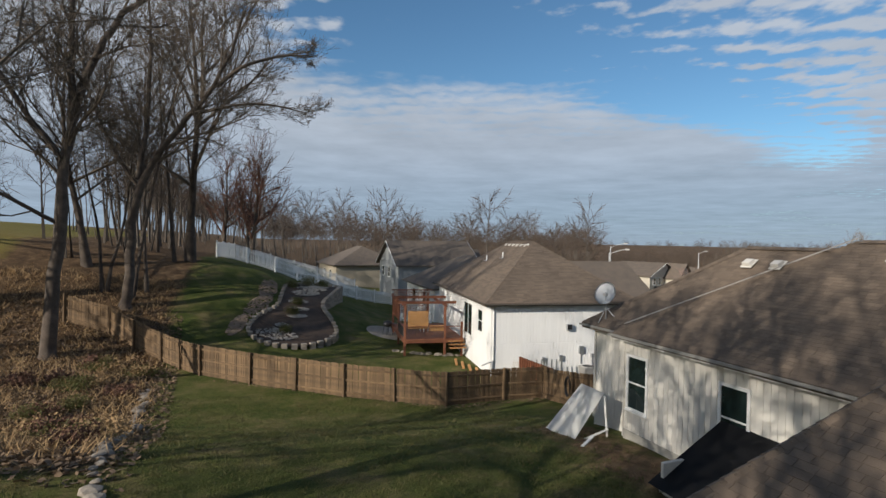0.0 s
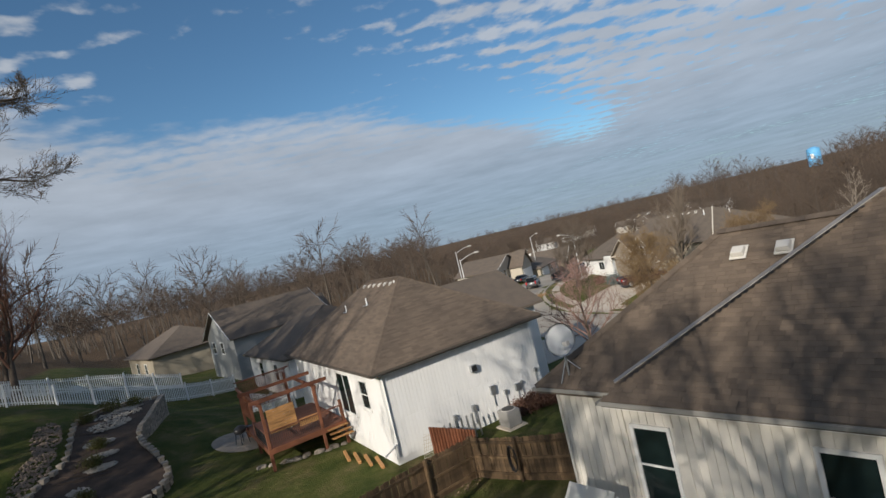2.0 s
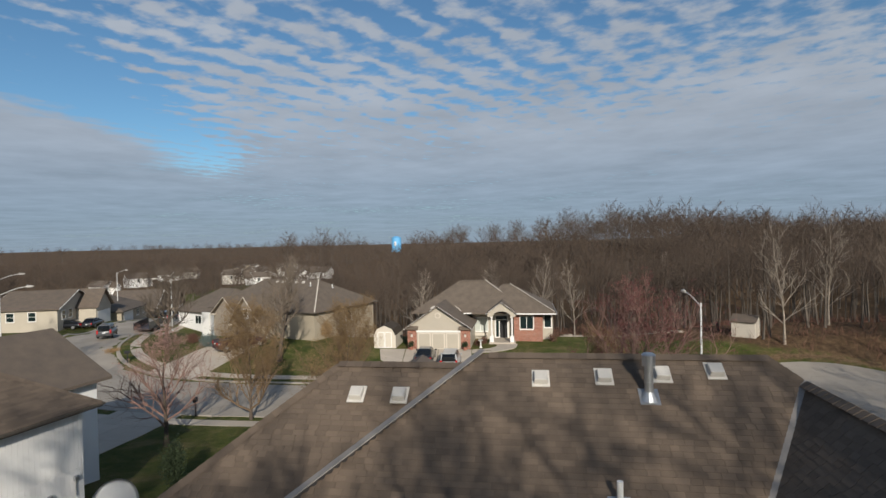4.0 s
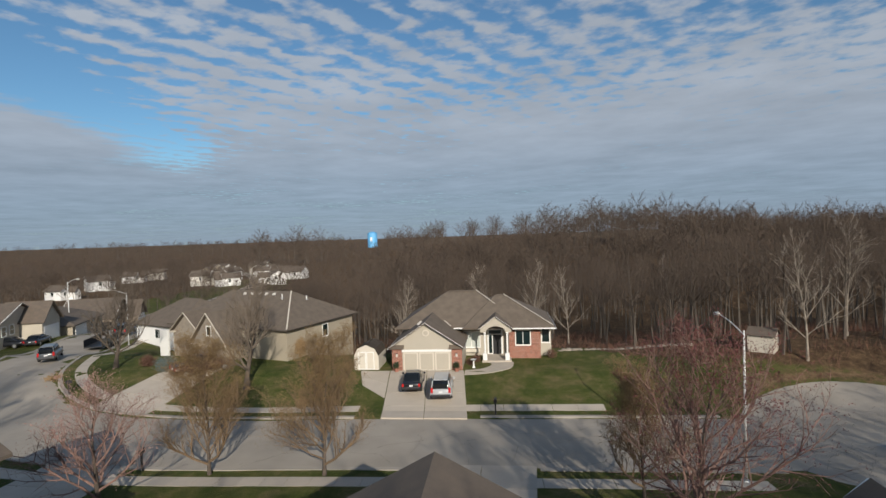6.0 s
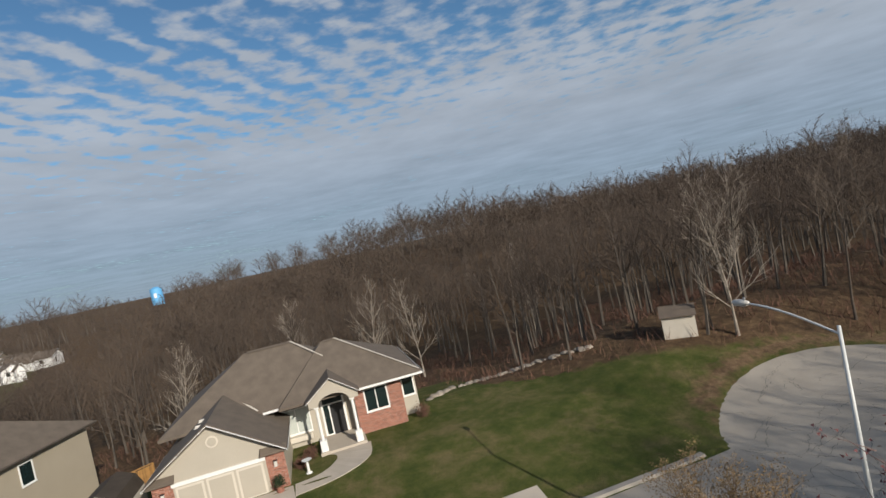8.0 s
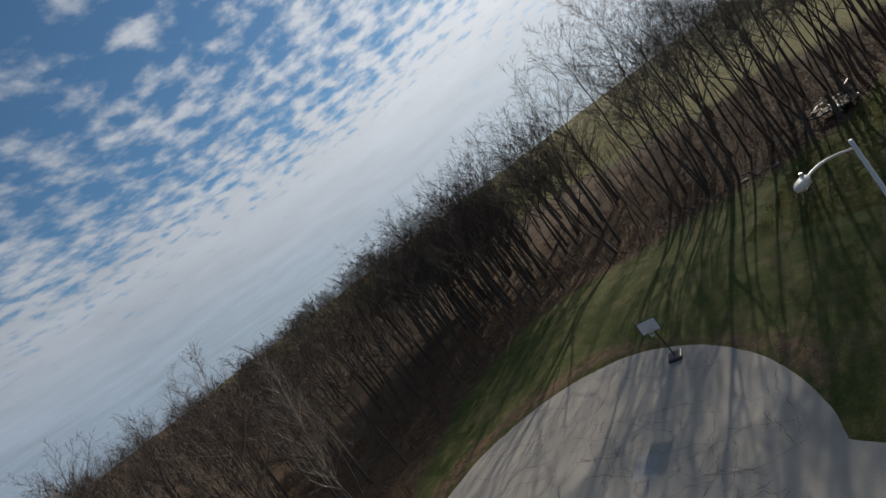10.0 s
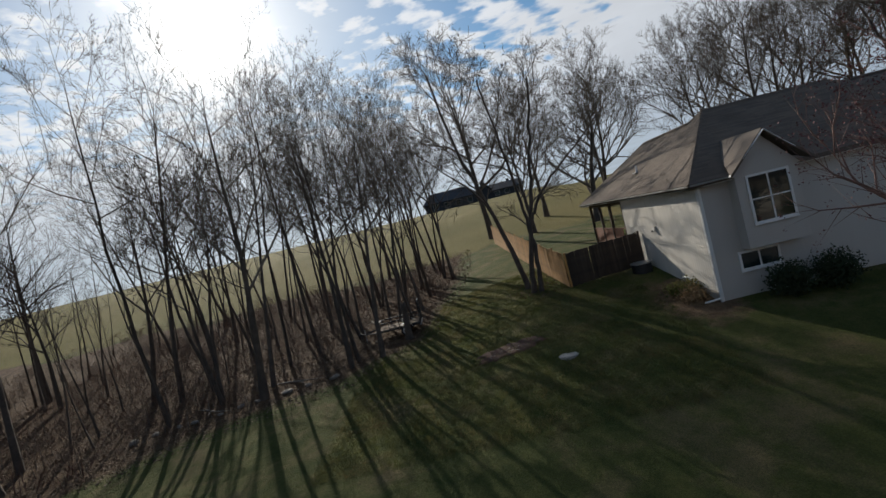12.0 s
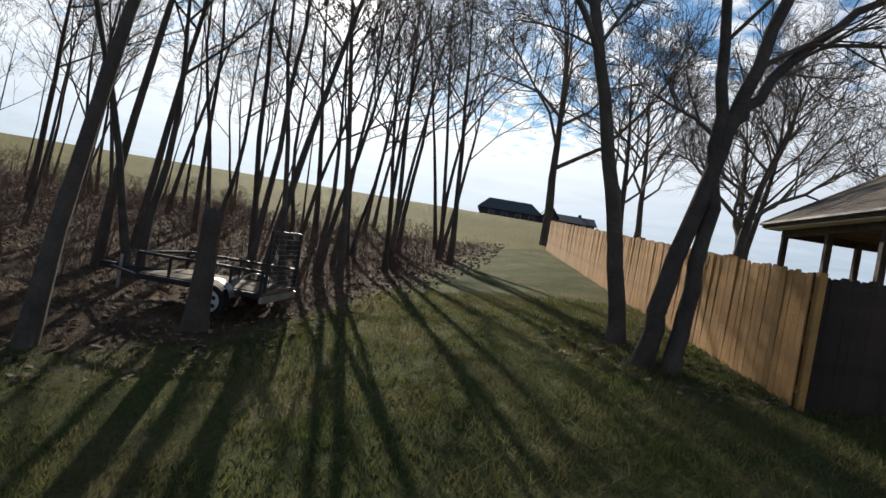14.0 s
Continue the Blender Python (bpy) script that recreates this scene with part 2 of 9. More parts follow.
M_ORANGEWOOD = material("honey_stained_wood", (0.46, 0.235, 0.085), 0.7, 0.2, 3, 40, 0.15, rand=0.15)
M_BARK = material("grey_brown_bark", (0.115, 0.088, 0.068), 0.95, 0.35, 2.5, 18, 0.8, other=(0.055, 0.043, 0.034), rand=0.2)
M_TWIG = material("twigs", (0.165, 0.130, 0.098), 0.95, 0.25, 0.6, 10, 0.0, other=(0.10, 0.079, 0.060), rand=0.25)
M_WOODTWIG = material("woodland_twigs", (0.096, 0.069, 0.050), 0.95, 0.35, 0.09, 4, 0.0, other=(0.052, 0.038, 0.029))
M_BRUSH = material("brown_brush_stems", (0.20, 0.135, 0.095), 0.95, 0.3, 0.5, 6, 0.0, other=(0.11, 0.072, 0.050))
M_WOODTRUNK = material("sunlit_woodland_bark", (0.135, 0.112, 0.090), 0.95, 0.3, 0.12, 6, 0.0, other=(0.055, 0.044, 0.035))
M_TWIG_TAN = material("budding_twigs", (0.20, 0.130, 0.070), 0.95, 0.25, 1.5, 10, 0.0, other=(0.13, 0.09, 0.058))
M_TWIG_PINK = material("pink_budding_twigs", (0.25, 0.15, 0.12), 0.95, 0.25, 1.5, 10, 0.0, other=(0.17, 0.105, 0.085))
M_BUD_RED = material("dark_red_buds", (0.17, 0.052, 0.05), 0.8, 0.3, 2, 20, 0.0, other=(0.11, 0.038, 0.036))
M_BROWNSIDE = material("brown_siding", (0.24, 0.19, 0.145), 0.7, 0.08, 0.7, 25, 0.05)
M_BUD_TAN = material("tan_buds", (0.24, 0.155, 0.070), 0.8, 0.3, 2, 20, 0.0)
M_BUD_PINK = material("pale_pink_buds", (0.40, 0.235, 0.20), 0.8, 0.3, 2, 20, 0.0)
M_PALEBARK = material("pale_sycamore_bark", (0.38, 0.325, 0.265), 0.9, 0.2, 2.5, 18, 0.3, other=(0.20, 0.165, 0.13))
M_BLACK = material("black_roofing", (0.012, 0.012, 0.014), 0.75, 0.2, 2, 30, 0.1)
M_BLACKSTEEL = material("black_painted_steel", (0.02, 0.02, 0.022), 0.45, 0.2, 4, 40, 0.05)
M_RUBBER = material("tyre_rubber", (0.02, 0.02, 0.02), 0.85, 0.2, 4, 40, 0.05)
M_DISH = material("grey_dish_paint", (0.62, 0.63, 0.64), 0.45, 0.06, 3, 30, 0.02)
M_LAMPWHITE = material("painted_lamp_pole", (0.62, 0.62, 0.60), 0.45, 0.08, 2, 30, 0.03)
M_DARKROOF = material("dark_slate_roof", (0.035, 0.038, 0.045), 0.85, 0.2, 1, 20, 0.1)
M_GREENBOX = material("green_painted_steel", (0.085, 0.115, 0.08), 0.5, 0.1, 3, 30, 0.03)
M_SHRUB = material("dark_evergreen_leaves", (0.030, 0.048, 0.018), 0.9, 0.3, 5, 20, 0.0)
M_SHRUB_TAN = material("dry_grass_blades", (0.36, 0.235, 0.115), 0.9, 0.25, 3, 20, 0.0)
M_SHRUB_RED = material("russet_shrub_twigs", (0.15, 0.075, 0.05), 0.95, 0.25, 3, 20, 0.0)
M_SPRUCE = material("blue_spruce_needles", (0.13, 0.17, 0.16), 0.9, 0.2, 5, 20, 0.0)
M_BLADES = material("grass_blades", (0.088, 0.108, 0.024), 0.7, 0.35, 0.8, 5, 0.0, other=(0.165, 0.135, 0.058))
M_GUTTER_DARK = material("brown_aluminium", (0.10, 0.085, 0.07), 0.5, 0.15, 2, 20, 0.02)
M_GUTTER = material("weathered_aluminium", (0.30, 0.29, 0.265), 0.5, 0.15, 2, 20, 0.02)


def let_light_through(m, share):
    """Thin leaves pass on part of the light that falls on their far side."""
    nt = m.node_tree
    bsdf, out = nt.nodes["Principled BSDF"], nt.nodes["Material Output"]
    thin, mix = nt.nodes.new("ShaderNodeBsdfTranslucent"), nt.nodes.new("ShaderNodeMixShader")
    mix.inputs[0].default_value = share
    nt.links.new(bsdf.inputs["Base Color"].links[0].from_socket, thin.inputs["Color"])
    nt.links.new(bsdf.outputs[0], mix.inputs[1]), nt.links.new(thin.outputs[0], mix.inputs[2])
    nt.links.new(mix.outputs[0], out.inputs["Surface"])


let_light_through(M_BLADES, 0.5)
M_ORANGE = material("orange_plastic", (0.60, 0.14, 0.04), 0.5, 0.1, 3, 30, 0.0)
M_WATERTOWER = material("light_blue_tank_paint", (0.13, 0.42, 0.74), 0.5, 0.04, 0.05, 1, 0.0)


# ---- helpers for shapes ----
def mesh_object(name, bm, mat, parent=None, label="", smooth=False):
    if isinstance(bm, bpy.types.Mesh):
        me = bm
    else:
        me = bpy.data.meshes.new(name)
        bm.normal_update()
        bm.to_mesh(me)
        bm.free()
        for m in (mat if isinstance(mat, (list, tuple)) else (mat,)):
            me.materials.append(m)
        if smooth:
            for p in me.polygons:
                p.use_smooth = True
    ob = new(name, me)
    if parent:
        ob.parent = parent
    if label:
        ob["label"] = label
    return ob


part = mesh_object


def empty(name, m, label, category, group="", kind=""):
    ob = new(name)
    ob.matrix_world = m
    ob.empty_display_size = 0.1
    return tagged(ob, label, category, group, kind)


def box(bm, x0, y0, z0, x1, y1, z1):
    v = [bm.verts.new((x, y, z)) for z in (z0, z1) for y in (y0, y1) for x in (x0, x1)]
    for f in ((0, 2, 3, 1), (4, 5, 7, 6), (0, 1, 5, 4), (2, 6, 7, 3), (0, 4, 6, 2), (1, 3, 7, 5)):
        bm.faces.new([v[i] for i in f])
    return bm


def boxes(*dims):
    bm = bmesh.new()
    for d in dims:
        box(bm, *d)
    return bm


def bevel(bm, w, segs=2):
    bmesh.ops.bevel(bm, geom=bm.edges[:], offset=w, segments=segs, affect="EDGES", profile=0.5, clamp_overlap=True)
    return bm


def poly(bm, pts):
    return bm.faces.new([bm.verts.new(p) for p in pts])


def smoothstep(a, b, x):
    t = min(1.0, max(0.0, (x - a) / (b - a)))
    return t * t * (3 - 2 * t)


def along(profile, x):
    for (a, za), (b, zb) in zip(profile, profile[1:]):
        if x <= b:
            return za + (zb - za) * max(0.0, (x - a) / (b - a))
    return profile[-1][1]


FIELD_SIDE = [(-900, 4), (-400, 8), (-200, 10.6), (-140, 10.4), (-100, 8.7), (-60, 6.2), (-40, 4.7), (-9, 0.9), (5, -0.3), (15, -1.15), (19, -1.7), (23.5, -2.45), (30, -3.5), (36, -4.15), (40.5, -4.4)]
YARD_SIDE = [(-900, 4), (-400, 8), (-200, 10), (-120, 8), (-60, 4.2), (-30, 1.2), (-14, -0.9), (-5, -2.0), (0, -2.25), (9, -2.6), (22, -2.8), (30, -3.7), (36, -4.2), (40.5, -4.4)]
STREET_SIDE = [(40.5, -4.4), (52, -4.4), (60, -3.25), (68, -3.2), (80, -5.5), (110, -9), (180, -9), (400, -8), (900, -8)]
ROAD_LINE = [(46.4, -10), (46.2, 8), (45.9, 22), (45.3, 33), (46.0, 43), (49.4, 52.5), (56.0, 60.5), (66, 65.8), (78, 70.5), (92, 75.5), (104, 82)]
ROAD_HALF, TURN_CENTRE, TURN_RADIUS = 4.4, (46.4, -15.5), 9.55


def road_gap(x, y):
    """How far a place lies outside the edge of the road (negative: on it)."""
    best = math.hypot(x - TURN_CENTRE[0], y - TURN_CENTRE[1]) - TURN_RADIUS
    if not (25 < x < 120 and -30 < y < 100):
        return max(best, 9.0)
    for (ax, ay), (bx, by) in zip(ROAD_LINE, ROAD_LINE[1:]):
        dx, dy = bx - ax, by - ay
        t = min(1.0, max(0.0, ((x - ax) * dx + (y - ay) * dy) / (dx * dx + dy * dy)))
        best = min(best, math.hypot(x - ax - t * dx, y - ay - t * dy) - ROAD_HALF)
    return best


def base_z(x, y):
    if x > 40.5:
        z = along(STREET_SIDE, x)
    else:
        s = smoothstep(25, 13, y)
        z = along(FIELD_SIDE, x) * s + along(YARD_SIDE, x) * (1 - s)
        z += 5.9 * smoothstep(33, 54, y) * smoothstep(18, -4, x) * smoothstep(-70, -30, x)
        z -= 0.85 * smoothstep(-6, -14, y) * smoothstep(30, 18, x) * smoothstep(-40, 0, x)
    z -= 1.3 * smoothstep(66, 75, x) * smoothstep(20, 28, y) * smoothstep(62, 46, y) * smoothstep(110, 84, x)
    z += 0.9 * smoothstep(-4, -22, y) * smoothstep(24, 34, x)
    z += 0.9 * smoothstep(-2, -12, y) * smoothstep(54, 62, x) * smoothstep(90, 70, x)
    z += 2.0 * smoothstep(55, 75, y) * smoothstep(70, 85, x) * smoothstep(150, 120, x)
    z += 1.0 * smoothstep(57, 66, y) * smoothstep(22, 12, x) * smoothstep(2, 10, x)
    u = 0.5 * x - 0.86 * y
    z += 14.0 * smoothstep(62, 160, u) * smoothstep(60, 140, x) * smoothstep(560, 330, x) * (1 - 0.5 * smoothstep(-35, -90, y))
    return z


def ground_z(x, y):
    return base_z(x, y) - 0.14 * smoothstep(0.25, -0.25, road_gap(x, y))


# ---- ground ----
def axis_steps(stops):
    out = []
    for a, b, n in stops:
        out += [a + (b - a) * i / n for i in range(n)]
    return out + [stops[-1][1]]


WOOD_LINE = [(64, -6), (58.6, -14), (57.3, -18.5), (53.6, -24.5), (47, -30.5), (41, -34.5), (34, -35), (28, -32), (24, -27), (20.6, -22.8), (18.6, -17.2), (15.0, -13.2), (8, -12), (2, -10.9), (-8, -10.4), (-42, -10)]


def south_wood(x, y):
    """Signed distance into the woods south of the lawns."""
    best, inside = 1e9, -1.0
    for (ax, ay), (bx, by) in zip(WOOD_LINE, WOOD_LINE[1:]):
        dx, dy = bx - ax, by - ay
        t = min(1.0, max(0.0, ((x - ax) * dx + (y - ay) * dy) / (dx * dx + dy * dy)))
        d = math.hypot(x - ax - t * dx, y - ay - t * dy)
        if d < best - 1e-9:
            best, inside = d, 1.0 if dx * (y - ay) - dy * (x - ax) > 0 else -1.0
    return best * inside


def wood_edge(x, y):
    """Signed distance in metres into the woods (positive: under the trees)."""
    south = min(south_wood(x, y), x + 8.5 + 1.5 * math.sin(y * 0.4)) if y < 0 else -1e9
    east = min(x - 79 + 0.25 * max(0.0, y - 20), 0.35 * x - y + 22) if x > 60 else -1e9
    corner = min(x - 62, -y - 14) if x > 60 else -1e9
    west = min(-6.5 - x + 0.12 * (y - 30), x + 17, y - 28)
    north_far = y - 130
    bank = min(-4.0 - x + 0.05 * (20 - y), y - 14 + 0.5 * (x + 5), 44 - y, x + 14)
    return max(south, east, corner, west, north_far, bank)


def wood_mask(x, y):
    return 0.5 + max(-0.5, min(0.5, wood_edge(x, y) / 2.5))


def field_mask(x, y):
    return 0.5 + max(-0.5, min(0.5, (-9 - x) / 8))


def soil_mask(x, y):
    near_wall = min(x - 8.6, 12.2 - x, y - 9.5, 17.5 - y) / 1.5
    turn_edge = min(1.3 - abs(road_gap(x, y) - 0.9), -8 - y, x - 36) if x < 70 else -1
    bed = 2.0 - math.hypot((x - 20.5) / 1.8, y + 1.0)
    return 0.28 + max(-0.4, min(0.5, max(near_wall, turn_edge * 0.7, bed) * 0.5))


def build_ground():
    xs = axis_steps([(-3000, -400, 10), (-400, -60, 24), (-60, -10, 34), (-10, 34, 55), (34, 60, 80), (60, 70, 12), (70, 130, 30), (130, 500, 24), (500, 3000, 10)])
    ys = axis_steps([(-3000, -300, 10), (-300, -60, 24), (-60, -27, 30), (-27, 0, 82), (0, 60, 56), (60, 150, 40), (150, 500, 24), (500, 3000, 10)])
    verts = [(x, y, ground_z(x, y) + 0.04 * noise.noise((x * 0.5, y * 0.5, 0))) for y in ys for x in xs]
    n = len(xs)
    faces = [(j * n + i, j * n + i + 1, (j + 1) * n + i + 1, (j + 1) * n + i) for j in range(len(ys) - 1) for i in range(n - 1)]
    me = bpy.data.meshes.new("ground")
    me.from_pydata(verts, [], faces)
    me.materials.append(M_GROUND)
    for name, f in (("litter", wood_mask), ("field", field_mask), ("soil", soil_mask)):
        me.attributes.new(name, "FLOAT", "POINT").data.foreach_set("value", [f(x, y) for x, y, _ in verts])
    for p in me.polygons:
        p.use_smooth = True
    return tagged(new("ground", me), "lawns, fields and leaf-littered woodland ground", "ground", kind="structure")


build_ground()


# ---- roofs ----
def hip_roof(x0, y0, x1, y1, eave, ridge, ra, rb, along="y", thick=0.18):
    """A hip roof over a rectangle; ra, rb: where the ridge begins and ends along its axis."""
    bm = bmesh.new()
    if along == "y":
        xm = (x0 + x1) / 2
        A, B = (xm, ra, ridge), (xm, rb, ridge)
    else:
        ym = (y0 + y1) / 2
        A, B = (ra, ym, ridge), (rb, ym, ridge)
    c = [(x0, y0, eave), (x1, y0, eave), (x1, y1, eave), (x0, y1, eave)]
    if along == "y":
        tops = [(c[3], c[0], A, B), (c[0], c[1], A), (c[1], c[2], B, A), (c[2], c[3], B)]
    else:
        tops = [(c[0], c[1], B, A), (c[1], c[2], B), (c[2], c[3], A, B), (c[3], c[0], A)]
    for f in tops:
        poly(bm, f)
    poly(bm, [(p[0], p[1], p[2] - thick) for p in reversed(c)])
    for i in range(4):
        p, q = c[i], c[(i + 1) % 4]
        poly(bm, [(p[0], p[1], p[2] - thick), (q[0], q[1], q[2] - thick), q, p])
    bmesh.ops.remove_doubles(bm, verts=bm.verts[:], dist=0.001)
    return bm


# ---- trees ----
def tri_mesh(name, verts, tris, mats, index=None, smooth=False):
    me = bpy.data.meshes.new(name)
    verts, tris = np.asarray(verts, np.float32), np.asarray(tris, np.int32)
    me.vertices.add(len(verts))
    me.vertices.foreach_set("co", verts.ravel())
    me.loops.add(tris.size)
    me.loops.foreach_set("vertex_index", tris.ravel())
    me.polygons.add(len(tris))
    me.polygons.foreach_set("loop_start", np.arange(0, tris.size, 3, dtype=np.int32))
    for m in mats:
        me.materials.append(m)
    if index is not None:
        me.polygons.foreach_set("material_index", np.asarray(index, np.int32))
    me.polygons.foreach_set("use_smooth", np.full(len(tris), smooth, bool))
    me.update(calc_edges=True)
    return me


class Limbs:
    """Collects tapered limbs as triangles."""

    def __init__(self):
        self.v, self.f, self.n = [], [], 0

    def tube(self, pts, radii, sides):
        pts = np.asarray(pts, float)
        k = len(pts)
        if sides == 1:
            d = pts[-1] - pts[0]
            a = np.cross(d, (math.sin(self.n * 1.7), math.cos(self.n * 1.7), 0.3))
            a *= radii[0] / (np.linalg.norm(a) + 1e-9)
            self.v.append(np.array([pts[0] - a, pts[0] + a, pts[-1]]))
            self.f.append(np.array([[0, 1, 2]]) + self.n)
            self.n += 3
            return
        d = np.gradient(pts, axis=0)
        d /= np.linalg.norm(d, axis=1)[:, None] + 1e-9
        ref = np.array([0.0, 0, 1]) if abs(d[0][2]) < 0.9 else np.array([1.0, 0, 0])
        a = np.cross(d, ref)
        a /= np.linalg.norm(a, axis=1)[:, None] + 1e-9
        b = np.cross(d, a)
        ang = np.arange(sides) * 2 * np.pi / sides
        ring = a[:, None] * np.cos(ang)[None, :, None] + b[:, None] * np.sin(ang)[None, :, None]
        v = (pts[:, None] + ring * np.asarray(radii)[:, None, None])[:-1].reshape(-1, 3)
        v = np.vstack([v, pts[-1]])
        f = []
        for i in range(k - 2):
            for s in range(sides):
                p, q = i * sides + s, i * sides + (s + 1) % sides
                f += [(p, q, q + sides), (p, q + sides, p + sides)]
        tip = (k - 1) * sides
        for s in range(sides):
            f.append(((k - 2) * sides + s, (k - 2) * sides + (s + 1) % sides, tip))
        self.v.append(v)
        self.f.append(np.asarray(f) + self.n)
        self.n += len(v)

    def arrays(self):
        return np.vstack(self.v), np.vstack(self.f)


def turned(d, rng, angle):
    """A direction that leaves d by an angle, to any side."""
    d = d / np.linalg.norm(d)
    p = np.cross(d, rng.normal(size=3))
    p /= np.linalg.norm(p) + 1e-9
    return d * math.cos(angle) + p * math.sin(angle)


def grow(seed, height, radius, limbs, kids, spread=0.42, first=0.3, rise=0.25, forks=1, twig=0.008, lean=0.06, segs=(9, 5, 4, 3), sides=(8, 5, 4, 3), flare=1.5, tip_sides=3, fork_angle=0.28):
    """A bare tree at the origin: triangles of its trunk and of its crown."""
    rng = np.random.default_rng(seed)
    trunk, crown, tips = Limbs(), Limbs(), []

    def polyline(p, d, length, n, wobble, up):
        pts = [p]
        for _ in range(n - 1):
            d = d + rng.normal(size=3) * wobble + np.array([0, 0, up])
            d = d / np.linalg.norm(d)
            pts.append(pts[-1] + d * length / (n - 1))
        return np.array(pts), d

    def branch(p, d, length, rad, level):
        n = segs[min(level, len(segs) - 1)]
        last = level >= len(kids)
        pts, _ = polyline(p, d, length, 2 if last else n, 0.16, rise * 0.35 if not last else 0.02)
        k = len(pts)
        crown.tube(pts, np.linspace(rad, max(rad * 0.25, twig * 0.6), k), tip_sides if last else sides[min(level, 3)])
        if last:
            tips.append(pts[-1])
            return
        for c in range(kids[level]):
            f = 0.22 + 0.78 * (c + rng.random()) / kids[level]
            i = min(k - 2, int(f * (k - 1)))
            q = pts[i] + (pts[i + 1] - pts[i]) * (f * (k - 1) - i)
            nd = turned(pts[i + 1] - pts[i], rng, rng.uniform(0.45, 0.95))
            nd[2] += rise * 0.5
            branch(q, nd, length * rng.uniform(0.38, 0.62) * (1.15 - 0.5 * f), max(twig, rad * 0.5 * (1.1 - 0.5 * f)), level + 1)

    starts = [(np.zeros(3), np.array([rng.normal() * lean, rng.normal() * lean, 1.0]), height, radius)]
    if forks > 1:
        starts = []
        for s in range(forks):
            a = 2 * math.pi * s / forks + rng.random()
            starts.append((np.array([math.cos(a), math.sin(a), 0]) * radius * 0.5, np.array([math.cos(a) * fork_angle, math.sin(a) * fork_angle, 1.0]), height * rng.uniform(0.8, 1.0), radius * 0.72))
    for p, d, h, r in starts:
        pts, _ = polyline(p, d / np.linalg.norm(d), h * 0.93, segs[0], 0.055, 0.03)
        k = len(pts)
        prof = np.linspace(1, 0.12, k) ** 1.1 * r
        prof[0] *= flare
        pts[0] -= np.array([0, 0, 0.3])
        trunk.tube(pts, prof, sides[0])
        for c in range(limbs):
            f = first + (0.98 - first) * (c + rng.random() * 0.8) / limbs
            i = min(k - 2, int(f * (k - 1)))
            q = pts[i] + (pts[i + 1] - pts[i]) * (f * (k - 1) - i)
            a = c * 2.4 + rng.random()
            nd = np.array([math.cos(a), math.sin(a), rng.uniform(0.35, 1.0) + 0.6 * f])
            branch(q, nd / np.linalg.norm(nd), h * spread * (1.25 - 0.75 * f) * rng.uniform(0.75, 1.15), max(twig, prof[i] * 0.55), 1)
    return trunk.arrays(), crown.arrays(), np.array(tips)


def petals(points, size, rng, each=2):
    """Small upright triangles round twig tips, for buds."""
    pts = np.repeat(points, each, axis=0) + rng.normal(size=(len(points) * each, 3)) * size * 2.2
    a, b = rng.normal(size=pts.shape), rng.normal(size=pts.shape)
    a *= size / np.linalg.norm(a, axis=1)[:, None]
    b *= size / np.linalg.norm(b, axis=1)[:, None]
    v = np.stack([pts - a, pts + a, pts + b * 1.5], 1).reshape(-1, 3)
    return v, np.arange(len(v)).reshape(-1, 3)


def tree_kind(seed, bark, twigs, buds=None, bud_size=0.02, each=2, **how):
    (tv, tf), (cv, cf), tips = grow(seed, **how)
    meshes = [tri_mesh("trunk", tv, tf, [bark], smooth=True), tri_mesh("crown", cv, cf, [twigs])]
    if buds:
        v, f = petals(tips, bud_size, np.random.default_rng(seed), each)
        meshes.append(tri_mesh("blossom", v, f, [buds]))
    return meshes


def plant(meshes, x, y, size, turn, label, group="", name="tree", lean=(0, 0)):
    e = empty(name, pose(x, y, ground_z(x, y), lean[0], lean[1], turn) @ Matrix.Diagonal((size, size, size, 1)), label, "tree", group)
    for me in meshes:
        part(me.name.split(".")[0], me, None, e)
    return e


NEAR = [tree_kind(s, M_BARK, M_TWIG, height=h, radius=r * 0.66, limbs=l, kids=(0, 6, 6, 5), spread=sp * 1.3, first=fi, rise=0.24, forks=fk, twig=0.0075, tip_sides=1, fork_angle=0.16, flare=1.3, segs=(9, 4, 3, 2), sides=(7, 4, 3, 3)) for s, h, r, l, sp, fi, fk in (
    (1, 14.0, 0.20, 11, 0.36, 0.38, 1), (2, 15.0, 0.17, 11, 0.30, 0.44, 1), (3, 13.0, 0.24, 10, 0.42, 0.34, 1), (4, 15.5, 0.15, 10, 0.26, 0.5, 1), (5, 12.5, 0.2, 8, 0.34, 0.42, 2), (6, 14.5, 0.18, 12, 0.34, 0.4, 1))]
SLIM = [tree_kind(s, M_BARK, M_TWIG, height=h, radius=r * 0.85, limbs=7, kids=(0, 4, 4), spread=0.25, first=0.45, rise=0.35, twig=0.008, segs=(7, 4, 3, 2), sides=(6, 4, 3, 3)) for s, h, r in ((11, 11.0, 0.075), (12, 12.5, 0.095), (13, 9.0, 0.06), (14, 10.0, 0.08))]

